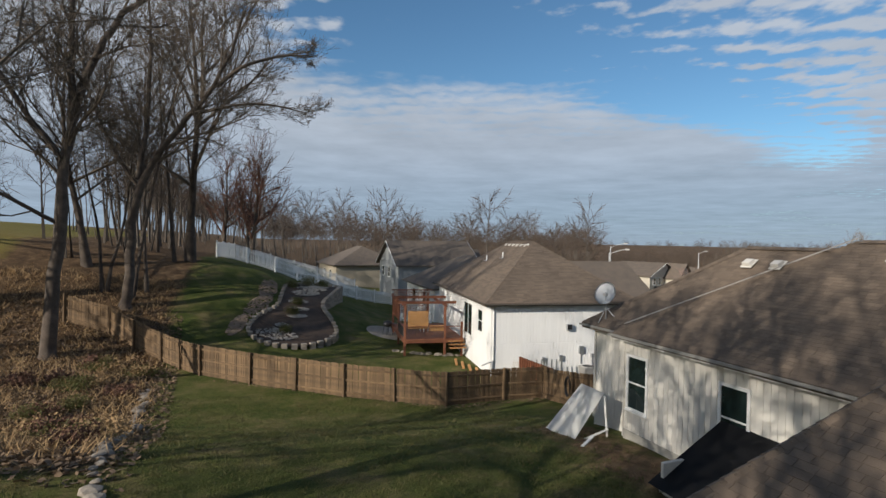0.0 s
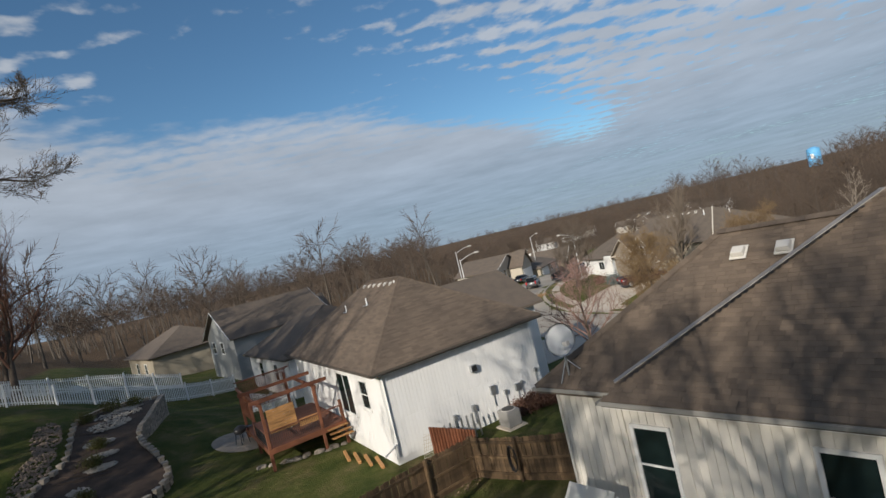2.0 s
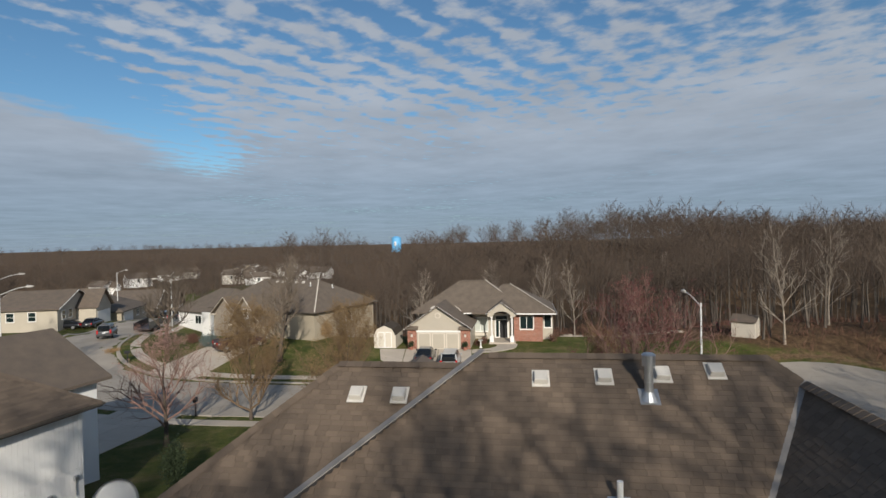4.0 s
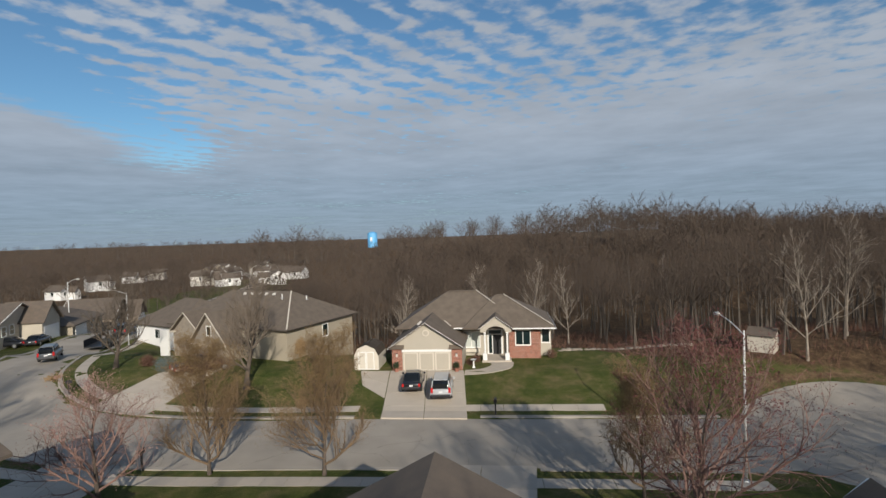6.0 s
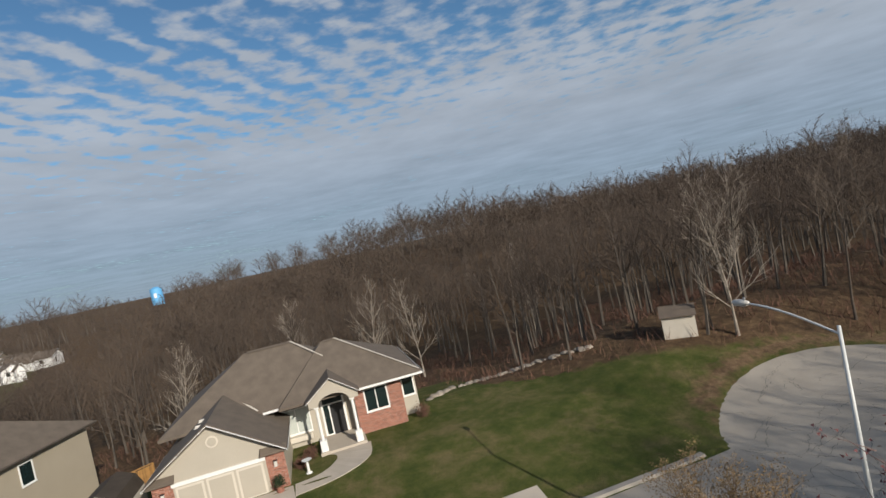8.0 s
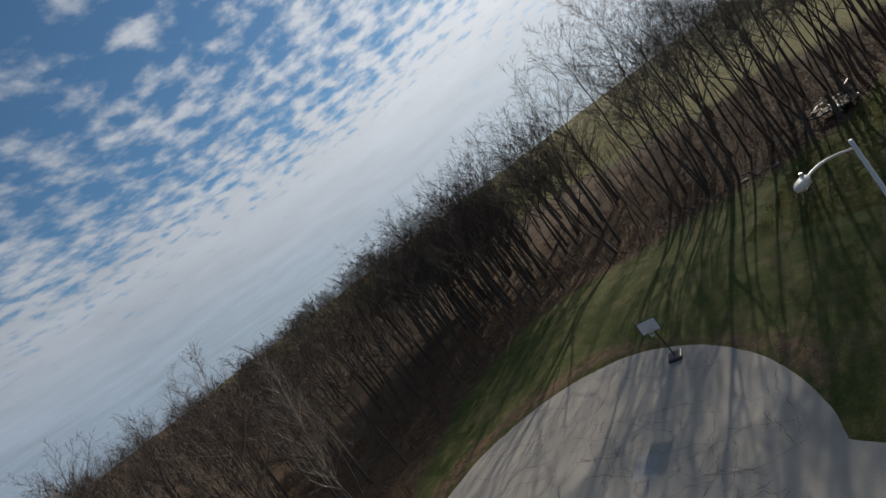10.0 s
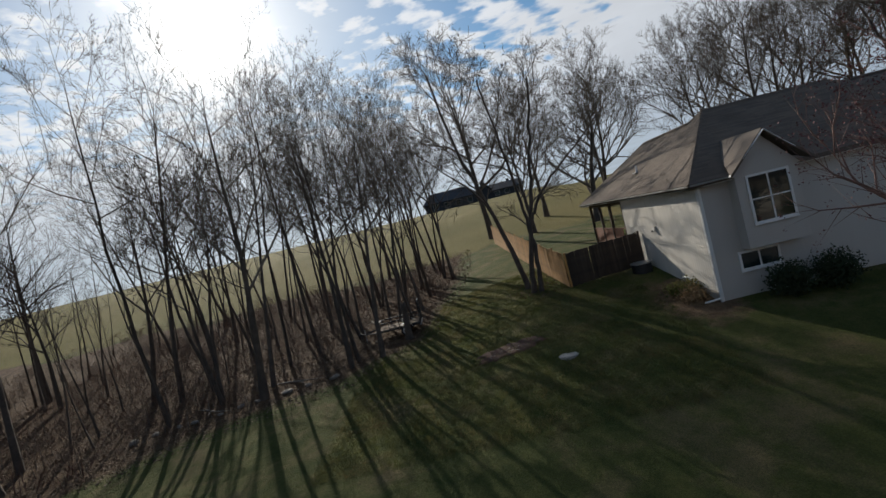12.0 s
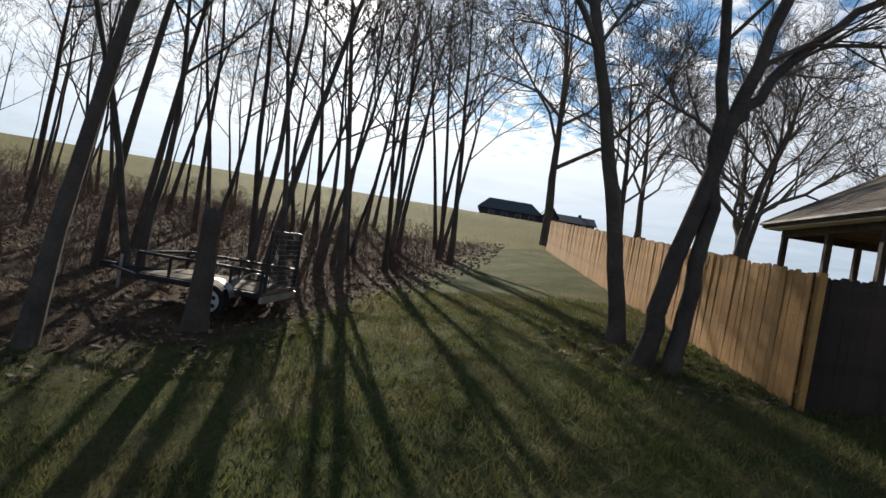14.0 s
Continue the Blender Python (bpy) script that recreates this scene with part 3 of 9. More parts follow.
GREAT = tree_kind(21, M_BARK, M_TWIG, height=15.5, radius=0.23, limbs=15, kids=(0, 8, 8, 8), spread=0.52, first=0.24, rise=0.26, twig=0.010, tip_sides=1, segs=(9, 5, 3, 2), sides=(8, 4, 3, 3))
DENSE = tree_kind(23, M_BARK, M_TWIG, height=13.5, radius=0.24, limbs=14, kids=(0, 8, 7, 7), spread=0.62, first=0.26, rise=0.2, twig=0.013, tip_sides=1, segs=(9, 5, 3, 2), sides=(8, 4, 3, 3))
BROAD = tree_kind(27, M_BARK, M_TWIG, height=10.0, radius=0.3, limbs=12, kids=(0, 8, 7, 6), spread=0.62, first=0.22, rise=0.2, twig=0.010, tip_sides=1)
PALE = tree_kind(31, M_PALEBARK, M_PALEBARK, height=14.0, radius=0.13, limbs=20, kids=(0, 7, 6), spread=0.3, first=0.16, rise=0.35, twig=0.010)
STREET_TAN = tree_kind(41, M_BARK, M_TWIG_TAN, M_BUD_TAN, 0.032, 7, height=8.6, radius=0.12, limbs=34, kids=(0, 13, 12), spread=0.5, first=0.08, rise=0.52, twig=0.008, tip_sides=1)
RUSSET = tree_kind(49, M_BARK, M_SHRUB_RED, None, height=10.0, radius=0.22, limbs=20, kids=(0, 8, 7), spread=0.42, first=0.15, rise=0.45, twig=0.013)
STREET_PINK = tree_kind(43, M_BARK, M_TWIG_PINK, M_BUD_PINK, 0.036, 3, height=6.6, radius=0.17, limbs=18, kids=(0, 11, 9), spread=0.62, first=0.16, rise=0.32, twig=0.009, tip_sides=1)
STREET_RED = tree_kind(45, M_BARK, M_TWIG_PINK, M_BUD_RED, 0.034, 5, height=8.2, radius=0.18, limbs=20, kids=(0, 11, 9), spread=0.6, first=0.14, rise=0.34, twig=0.009, tip_sides=1)
STREET_GREY = tree_kind(47, M_BARK, M_TWIG, None, height=10.0, radius=0.26, limbs=24, kids=(0, 12, 10), spread=0.48, first=0.16, rise=0.5, twig=0.010, tip_sides=1)

def limbed(seed, stems, kids=(8, 7, 6), twig=0.010, reach=0.34, every=1.0):
    """A bare tree whose main stems follow given bends; each stem is (points, radius below, radius above)."""
    rng = np.random.default_rng(seed)
    trunk, crown = Limbs(), Limbs()

    def branch(p, d, length, rad, level):
        last = level >= len(kids)
        n = 2 if last else 5 - min(level, 2)
        pts = [p]
        for _ in range(n - 1):
            d = d + rng.normal(size=3) * 0.2 + np.array([0, 0, 0.05])
            d = d / np.linalg.norm(d)
            pts.append(pts[-1] + d * length / (n - 1))
        pts = np.array(pts)
        crown.tube(pts, np.linspace(rad, max(rad * 0.25, twig * 0.6), n), 1 if last else (5, 4, 3)[min(level, 2)])
        if last:
            return
        for c in range(kids[level]):
            f = 0.15 + 0.85 * (c + rng.random()) / kids[level]
            i = min(n - 2, int(f * (n - 1)))
            q = pts[i] + (pts[i + 1] - pts[i]) * (f * (n - 1) - i)
            nd = turned(pts[i + 1] - pts[i], rng, rng.uniform(0.4, 0.95))
            nd[2] += 0.08
            branch(q, nd, length * rng.uniform(0.4, 0.65) * (1.15 - 0.45 * f), max(twig, rad * 0.5 * (1.1 - 0.5 * f)), level + 1)

    for points, r0, r1 in stems:
        line = np.array(points, float)
        for _ in range(2):
            cut = [line[0]]
            for a, b in zip(line, line[1:]):
                cut += [a * 0.75 + b * 0.25, a * 0.25 + b * 0.75]
            line = np.array(cut + [line[-1]])
        line[1:-1] += rng.normal(size=line[1:-1].shape) * r0 * 0.22
        k = len(line)
        prof = np.linspace(r0, r1, k)
        if line[0][2] < 0.1:
            prof[0] *= 1.45
            line[0][2] -= 0.3
        trunk.tube(line, prof, 10)
        steps = np.linalg.norm(np.diff(line, axis=0), axis=1)
        total = steps.sum()
        low = 0.42 if line[0][2] < 0.1 else 0.12
        for c in range(max(3, int(total * (1 - low) / every))):
            f = low + (0.99 - low) * (c + rng.random()) / max(3, int(total * (1 - low) / every))
            i = min(k - 2, int(f * (k - 1)))
            q = line[i] + (line[i + 1] - line[i]) * (f * (k - 1) - i)
            d = turned(line[i + 1] - line[i], rng, rng.uniform(0.55, 1.05))
            d[2] += 0.15
            branch(q, d, total * reach * (1.2 - 0.7 * f) * rng.uniform(0.6, 1.15), max(twig * 1.5, prof[i] * 0.42), 0)
    return [tri_mesh("trunk", *trunk.arrays(), [M_BARK], smooth=True), tri_mesh("crown", *crown.arrays(), [M_TWIG])]


# trees that can be told apart one by one
EDGE = "leafless woodland trees"
for kind, x, y, s, turn, lean in (
        (NEAR[0], 16.9, -16.75, 1.00, 0, (-2, -3)), (NEAR[1], 16.2, -16.5, 0.95, 77, (-1, 0)), (NEAR[0], 16.4, -15.2, 1.00, 154, (0, 3)), (NEAR[1], 16.9, -20.9, 1.05, 231, (1, -1)),
        (NEAR[4], 15.5, -24.5, 1.2, 308, (2, 2)), (NEAR[3], 14.4, -20.7, 1.00, 25, (-2, -2)), (NEAR[2], 18.3, -20.9, 1.2, 102, (-1, 1)), (NEAR[1], 16, -26.2, 1.2, 179, (0, -3)),
        (NEAR[0], 20.4, -31.5, 1.2, 256, (1, 0)), (NEAR[3], 7, -16.9, 1.05, 333, (2, 3)), (NEAR[4], 7.3, -14.6, 1.00, 50, (-2, -1)), (NEAR[3], 9.9, -15.5, 0.95, 127, (-1, 2)),
        (NEAR[4], 5, -13, 1.00, 204, (0, -2)), (NEAR[1], 3.6, -13.2, 1.00, 281, (1, 1)), (NEAR[0], 1.3, -11.2, 1.00, 358, (2, -3)), (NEAR[5], -1.4, -14, 1.05, 75, (-2, 0)),
        (NEAR[4], 6, -18.9, 1.05, 152, (-1, 3)), (NEAR[3], 3.8, -21, 1.05, 229, (0, -1)), (NEAR[0], 0.2, -17.5, 1.05, 306, (1, 2)), (NEAR[1], -5.5, -12.8, 1.05, 23, (2, -2)),
        (NEAR[0], -7.2, -17.4, 1.05, 100, (-2, 1)), (NEAR[1], 11.8, -18.2, 1.00, 177, (-1, -3)), (NEAR[4], 12, -23.5, 1.05, 254, (0, 0)), (NEAR[3], 18.6, -25.5, 1.2, 331, (1, 3)),
        (NEAR[2], 22.5, -30.5, 1.05, 48, (2, -1)), (NEAR[1], 26.5, -34.5, 1.0, 125, (-2, 2)), (NEAR[0], 31.5, -37.5, 0.85, 202, (-1, -2)), (NEAR[3], 36.5, -38, 0.82, 279, (0, 1)),
        (NEAR[4], 42.5, -36.5, 0.82, 356, (1, -3)), (NEAR[3], 47.5, -33.5, 0.82, 73, (2, 0)), (NEAR[4], 52, -29.5, 0.82, 150, (-2, 3)), (NEAR[1], 56.5, -24, 0.82, 227, (-1, -1)),
        (NEAR[0], 10, -27, 1.10, 304, (0, 2)), (NEAR[5], -11, -17.9, 1.10, 21, (1, -2)),
        (NEAR[1], 8.6, -13.4, 0.95, 0, (-2, -2)),
        (NEAR[4], 2.2, -15.2, 0.97, 101, (-1, 0)),
        (NEAR[1], 10.8, -14.7, 0.99, 202, (0, 2)),
        (NEAR[4], 4.2, -16.8, 1.01, 303, (1, -1)),
        (NEAR[1], -3.5, -12.2, 1.03, 44, (2, 1)),
        (NEAR[4], 12.2, -16.9, 1.05, 145, (-2, -2)),
        (NEAR[1], 9, -19.5, 1.07, 246, (-1, 0)),
        (NEAR[4], -0.6, -12, 1.09, 347, (0, 2)),
        (NEAR[1], 13.4, -19.2, 1.11, 88, (1, -1)),
        (NEAR[4], 17.6, -23.2, 1.13, 189, (2, 1)),
        (NEAR[4], -9.6, 43.8, 1.42, 0, (0, 3)), (NEAR[1], -7.8, 43.2, 1.42, 100, (0, 0)), (NEAR[3], -7.0, 44.4, 1.35, 190, (2, 0)), (NEAR[5], -5.7, 50.3, 1.42, 45, (0, 0)), (NEAR[0], -4.4, 53.2, 1.35, 260, (0, 2)), 
        (NEAR[3], -8.0, 58.0, 1.42, 20, (0, 0)), (NEAR[0], -5.5, 62.0, 1.35, 330, (0, 0)), (NEAR[4], -12.0, 62.0, 1.42, 80, (0, 0))):
    plant(kind, x, y, s, turn, "tall leafless tree with dark furrowed bark at the wood's edge", EDGE, lean=lean)
ux, uy = 0.93, -0.37                         # the way in which the great limbs lean
FORKED = limbed(71, [
    ([(0, 0, 0), (0.3, 0, 4), (0.7, -0.1, 9), (1.1, 0, 14.5), (1.0, 0.3, 19), (1.5, 0.2, 26)], 0.42, 0.06),
    ([(1.1, 0, 13.6), (2.4 * ux, 2.4 * uy, 16.5), (4.2 * ux, 4.2 * uy, 19.6), (8.5 * ux, 8.5 * uy, 21.3), (13 * ux, 13 * uy, 25)], 0.26, 0.04),
    ([(0.8, 0, 11), (-1.8, 0.8, 14.5), (-4.2, 1.4, 19), (-5.5, 2, 24)], 0.18, 0.04),
    ([(0.5, 0, 7.5), (-2.6, -1.4, 9.6), (-6.2, -2.0, 11.2), (-9, -2.6, 14)], 0.13, 0.03)], reach=0.3)
SWEEPING = limbed(73, [
    ([(0, 0, 0), (0.3, -0.1, 4), (0.8 * ux, 0.8 * uy, 9), (3.9 * ux, 3.9 * uy, 13.0), (6.5 * ux, 6.5 * uy, 16), (8.2 * ux, 8.2 * uy, 21)], 0.38, 0.06),
    ([(6.2 * ux, 6.2 * uy, 15.6), (9.0 * ux, 9.0 * uy, 17.6), (12.8 * ux, 12.8 * uy, 17.8)], 0.17, 0.03),
    ([(4.6 * ux, 4.6 * uy, 13.6), (9.0 * ux, 9.0 * uy, 14.6), (12.5 * ux, 12.5 * uy, 13.8)], 0.13, 0.03),
    ([(0.8 * ux, 0.8 * uy, 9), (1.2, 0.2, 13), (1.4, 0.3, 19), (1.2, 0.2, 23)], 0.22, 0.04),
    ([(0.7, 0, 8.4), (-1.5, 0.6, 12), (-3.2, 1.2, 17)], 0.14, 0.03)], kids=(9, 8, 6), reach=0.38, every=0.85)
plant(FORKED, -10.6, 35.0, 1.0, 0, "great forked leafless tree rising above the garden fence", EDGE)
plant(SWEEPING, -8.0, 42.1, 1.0, 0, "great leafless tree with a sweeping limb above the fence", EDGE)
plant(GREAT, -4.6, 51.0, 1.7, 160, "great leafless tree beside the white fence", EDGE)
plant(GREAT, -11.5, 47.5, 1.3, 40, "great leafless tree behind the garden fence", EDGE)
plant(RUSSET, 0.8, 60.6, 1.3, 40, "dense russet-twigged tree beside the white fence", EDGE)
plant(RUSSET, 0.3, 66.0, 1.15, 0, "dense russet-twigged tree beside the white fence", EDGE)
plant(RUSSET, -2.2, 69.0, 1.25, 90, "dense russet-twigged tree beside the white fence", EDGE)
plant(GREAT, -17.0, 27.0, 1.45, 60, "great spreading leafless tree on the leafy bank", EDGE)
for x, y, s, turn in ((-22, 31, 1.4, 140), (-26, 37, 1.45, 250), (-33, 29, 1.45, 80), (-20, 40.5, 1.35, 20), (-30, 46, 1.4, 200)):
    plant(DENSE, x, y, s, turn, "great spreading leafless tree on the leafy bank", EDGE)
plant(GREAT, -9.0, 16.0, 0.95, 160, "tall leafless tree on the leafy bank", EDGE)
plant(GREAT, -14.5, 6.5, 1.0, 260, "tall leafless tree on the leafy bank", EDGE)
plant(DENSE, -12.5, -6.5, 1.42, 20, "tall leafless tree on the leafy bank", EDGE)
plant(DENSE, -18.5, 0.5, 1.1, 75, "tall leafless tree on the leafy bank", EDGE)
PAIR = limbed(75, [
    ([(0, 0, 0), (0.0, 0.2, 1.4), (-0.1, 0.6, 3.4), (-0.2, 1.2, 5.6), (-0.3, 1.8, 8.5), (-0.4, 2.4, 11.5)], 0.17, 0.04),
    ([(0.05, 0.45, 0), (0.0, 0.5, 1.4), (-0.1, 0.65, 3.2), (-0.2, 0.45, 5.2), (-0.3, 0.1, 8.5), (-0.2, -0.3, 12)], 0.15, 0.03),
    ([(-0.12, 0.78, 3.9), (-0.3, 1.5, 5.0), (-0.6, 2.5, 6.0), (-0.9, 4.4, 7.4), (-1.2, 6.2, 9.0)], 0.10, 0.025)], kids=(7, 6, 5), twig=0.008, reach=0.34)
plant(PAIR, 14.6, -6.75, 1.0, 0, "leafless tree forking into two dark trunks beside the wooden fence", EDGE)
LEANING = limbed(77, [
    ([(0, 0, 0), (0.0, -0.4, 2.0), (-0.05, -0.85, 4.0), (-0.1, -1.6, 6.5), (-0.1, -2.4, 9.5), (0.1, -2.8, 13)], 0.17, 0.04),
    ([(-0.1, -1.45, 6.0), (-0.2, -0.4, 7.6), (-0.2, 0.5, 9.6), (-0.1, 1.2, 12)], 0.08, 0.025),
    ([(-0.05, -1.05, 4.8), (0.3, -1.9, 6.2), (0.5, -3.0, 7.2), (0.6, -4.2, 8.6)], 0.07, 0.02)], kids=(7, 6, 5), twig=0.008, reach=0.32)
plant(LEANING, 13.1, -6.8, 1.0, 0, "dark leaning leafless tree beside the wooden fence", EDGE)
plant(BROAD, -7.1, 3.1, 1.1, 120, "wide-spreading leafless tree behind the wooden fence", EDGE)
plant(DENSE, -20.0, 8.5, 1.05, 20, "wide-spreading leafless tree by the pasture", EDGE)
plant(DENSE, -9.6, -2.6, 0.95, 75, "wide-spreading leafless tree in the pasture behind the fence", EDGE)
rng_belt = random.Random(12)
for n in range(14):
    x, y = rng_belt.uniform(-7, 16), rng_belt.uniform(-40, -22)
    if wood_edge(x, y) > 1.2 and math.hypot(x - 12.7, y + 15.5) > 2.5:
        plant(NEAR[n % 6], x, y, rng_belt.uniform(0.85, 1.15), rng_belt.uniform(0, 360), "tall leafless tree with dark furrowed bark in the wood", EDGE, lean=(rng_belt.uniform(-4, 4), rng_belt.uniform(-4, 4)))
rng_slim = random.Random(5)
for n in range(40):
    x, y = rng_slim.uniform(-7, 20), rng_slim.uniform(-44, -13)
    if wood_edge(x, y) > 0.8 + 0.2 * rng_slim.random():
        plant(SLIM[n % 4], x, y, rng_slim.uniform(0.7, 1.15), rng_slim.uniform(0, 360), "slender leafless young tree in the leaf litter", "slender young trees", lean=(rng_slim.uniform(-6, 6), rng_slim.uniform(-6, 6)))
for n in range(26):
    x, y = rng_slim.uniform(-24, -6), rng_slim.uniform(46, 110)
    plant(SLIM[n % 4], x, y, rng_slim.uniform(0.9, 1.25), rng_slim.uniform(0, 360), "slender leafless young tree in the leaf litter", "slender young trees")
plant(PALE, 58.9, -16.4, 0.82, 70, "pale-barked leafless sycamore beside the garden shed", "pale trees")
for x, y, s, turn in ((84, 6, 0.85, 0), (86, 1, 0.8, 90), (88, -14, 0.85, 150), (66, -24, 0.85, 210), (52, -32, 0.85, 260), (80, 24, 0.75, 300), (90, 14, 0.85, 40)):
    plant(PALE, x, y, s, turn, "pale-barked leafless tree among the darker woods", "pale trees")
plant(STREET_PINK, 33.9, 31.3, 0.95, 0, "spreading ornamental tree with pale pink buds on the verge", "street trees")
plant(STREET_TAN, 40.2, 29.0, 0.90, 70, "upright ornamental tree with tan buds on the verge", "street trees")
plant(STREET_TAN, 40.3, 21.6, 0.90, 200, "upright ornamental tree with tan buds on the verge", "street trees")
plant(STREET_TAN, 38.0, 3.2, 0.72, 300, "small upright tree with tan buds beside the street", "street trees")
plant(STREET_RED, 30.8, 3.0, 1.05, 20, "spreading tree covered in dark red buds on the front lawn", "street trees")
plant(STREET_GREY, 56.2, 34.6, 0.98, 30, "dense leafless tree with grey twigs on the lawn", "street trees")
plant(STREET_GREY, 62.0, 52.4, 0.85, 130, "dense leafless tree with grey twigs on the lawn", "street trees")
plant(STREET_RED, 24.0, 47.0, 0.7, 90, "spreading tree covered in dark red buds by the drive", "street trees")


# woods that nobody could count
def wood_variants(seeds, twig, kids, limbs, wide=0.42, lift=0.3, **how):
    out = []
    for s in seeds:
        (tv, tf), (cv, cf), _ = grow(s, height=14.0, radius=0.17, limbs=limbs, kids=kids, spread=wide, first=0.36, rise=lift, twig=twig, segs=(4, 2, 2, 2), sides=(4, 3, 3, 3), flare=1.2, **how)
        out.append((np.vstack([tv, cv]), np.vstack([tf, cf + len(tv)]), np.r_[np.zeros(len(tf), int), np.ones(len(cf), int)]))
    return out


MID = wood_variants((51, 52, 53, 54, 55, 56), 0.013, (0, 6, 8), 12, tip_sides=1)
LOW = wood_variants((61, 62, 63, 64), 0.055, (0, 12), 11, tip_sides=1, wide=0.5, lift=0.14)


def wood(name, label, places, variants, mat, seed):
    rng = np.random.default_rng(seed)
    vs, fs, ms, n = [], [], [], 0
    for i, (x, y, s) in enumerate(places):
        v, f, m = variants[i % len(variants)]
        a = rng.random() * 6.283
        c, d = math.cos(a), math.sin(a)
        w = np.column_stack([v[:, 0] * c - v[:, 1] * d, v[:, 0] * d + v[:, 1] * c, v[:, 2]]) * s
        w[:, 2] *= rng.uniform(0.85, 1.15)
        w += np.array([x, y, ground_z(x, y)])
        vs.append(w)
        fs.append(f + n)
        ms.append(m)
        n += len(v)
    return tagged(new(name, tri_mesh(name, np.vstack(vs), np.vstack(fs), [M_WOODTRUNK, mat], np.concatenate(ms))), label, "woods", kind="stuff")


def scatter(seed, count, x0, x1, y0, y1, test, s0, s1):
    rng, out = random.Random(seed), []
    for _ in range(count):
        x, y = rng.uniform(x0, x1), rng.uniform(y0, y1)
        if test(x, y):
            out.append((x, y, rng.uniform(s0, s1)))
    return out


def clear_of_view(x, y):
    return wood_edge(x, y) > 1.5 and not (x < 25 and y > -38)


wood("near_woods", "dense leafless brown woods on the slope behind the houses", scatter(1, 1450, 8, 150, -110, 60, lambda x, y: clear_of_view(x, y) and math.hypot(x - 50, y + 5) < 98, 0.62, 0.88) + scatter(15, 90, 8, 30, -68, -36, lambda x, y: wood_edge(x, y) > 2.5, 0.8, 1.02), MID, M_WOODTWIG, 1)
wood("brushwood", "low brown brushwood between the trunks of the wood", scatter(16, 1300, -12, 44, -48, -12, lambda x, y: wood_edge(x, y) > 1.0 and math.hypot(x - 13.1, y + 14.4) > 2.6, 0.04, 0.12), LOW, M_BRUSH, 4)
wood("west_woods", "strip of leafless woods between the gardens and the pasture", scatter(2, 170, -30, -7, 46, 170, lambda x, y: wood_edge(x, y) > 0.5, 0.75, 1.0) + scatter(3, 120, -40, 30, -120, -44, lambda x, y: wood_edge(x, y) > 0 and x > 4, 0.75, 1.05), MID, M_WOODTWIG, 2)
wood("far_woods", "far leafless woods on the hills", scatter(9, 1250, 85, 250, -200, 50, lambda x, y: 95 < math.hypot(x - 50, y + 5) < 215 and y < 0.25 * x + 12, 0.72, 0.98) + scatter(4, 800, 90, 520, -420, 130, lambda x, y: math.hypot(x - 50, y + 5) >= 100 and y < 0.25 * x + 12 and (x < 240 or abs(y - 7 - 0.247 * x) > 12), 0.85, 1.25) + scatter(5, 760, -20, 420, 128, 520, lambda x, y: not 0.5 < (y - 11) / (x - 14.01) < 1.35, 1.0, 1.7) + scatter(6, 620, 90, 420, 60, 330, lambda x, y: y > 0.8 * x + 40 or y < 0.42 * x, 0.42, 0.65) + scatter(10, 420, 195, 340, 95, 260, lambda x, y: 0.42 < y / x < 0.95, 0.4, 0.6) + scatter(17, 520, 105, 330, 80, 300, lambda x, y: (y - 11) > 0.63 * (x - 14) and math.hypot(x - 14, y - 11) > 150 and y < 1.25 * x, 0.5, 0.75) + scatter(18, 420, 110, 260, 70, 190, lambda x, y: 0.5 < (y - 11) / (x - 14) < 0.8 and 130 < math.hypot(x - 14, y - 11) < 215, 0.35, 0.55) + scatter(7, 200, -60, 60, -420, -118, lambda x, y: x > -30, 0.8, 1.1) + scatter(8, 320, 420, 1500, 100, 900, lambda x, y: abs(y - 7 - 0.247 * x) > 32, 0.9, 1.4), LOW, M_WOODTWIG, 3)


# ---- building parts ----
def piece(name, me, parent, m):
    """A repeated piece on shared mesh data."""
    ob = new(name, me)
    ob.parent = parent
    ob.matrix_basis = m
    return ob


def shared(name, bm, mat):
    me = bpy.data.meshes.new(name)
    bm.normal_update()
    bm.to_mesh(me)
    bm.free()
    me.materials.append(mat)
    return me


def cylinder(bm, p, q, r0, r1=None, sides=12, caps=True):
    p, q = Vector(p), Vector(q)
    r1 = r0 if r1 is None else r1
    m = Matrix.Translation((p + q) / 2) @ (q - p).to_track_quat("Z", "Y").to_matrix().to_4x4()
    bmesh.ops.create_cone(bm, cap_ends=caps, segments=sides, radius1=r0, radius2=r1, depth=(q - p).length, matrix=m)
    return bm


def rod(*runs, sides=8):
    bm = bmesh.new()
    for p, q, r in runs:
        cylinder(bm, p, q, r, sides=sides)
    return bm


def frame_at(origin, facing):
    """A frame whose x runs along a wall (to the right as seen from outside) and whose -y points out of it; facing: degrees of the outward normal from +x."""
    a = radians(facing)
    n, r = Vector((math.cos(a), math.sin(a), 0)), Vector((-math.sin(a), math.cos(a), 0))
    return Matrix(((r.x, -n.x, 0, origin[0]), (r.y, -n.y, 0, origin[1]), (0, 0, 1, origin[2]), (0, 0, 0, 1)))


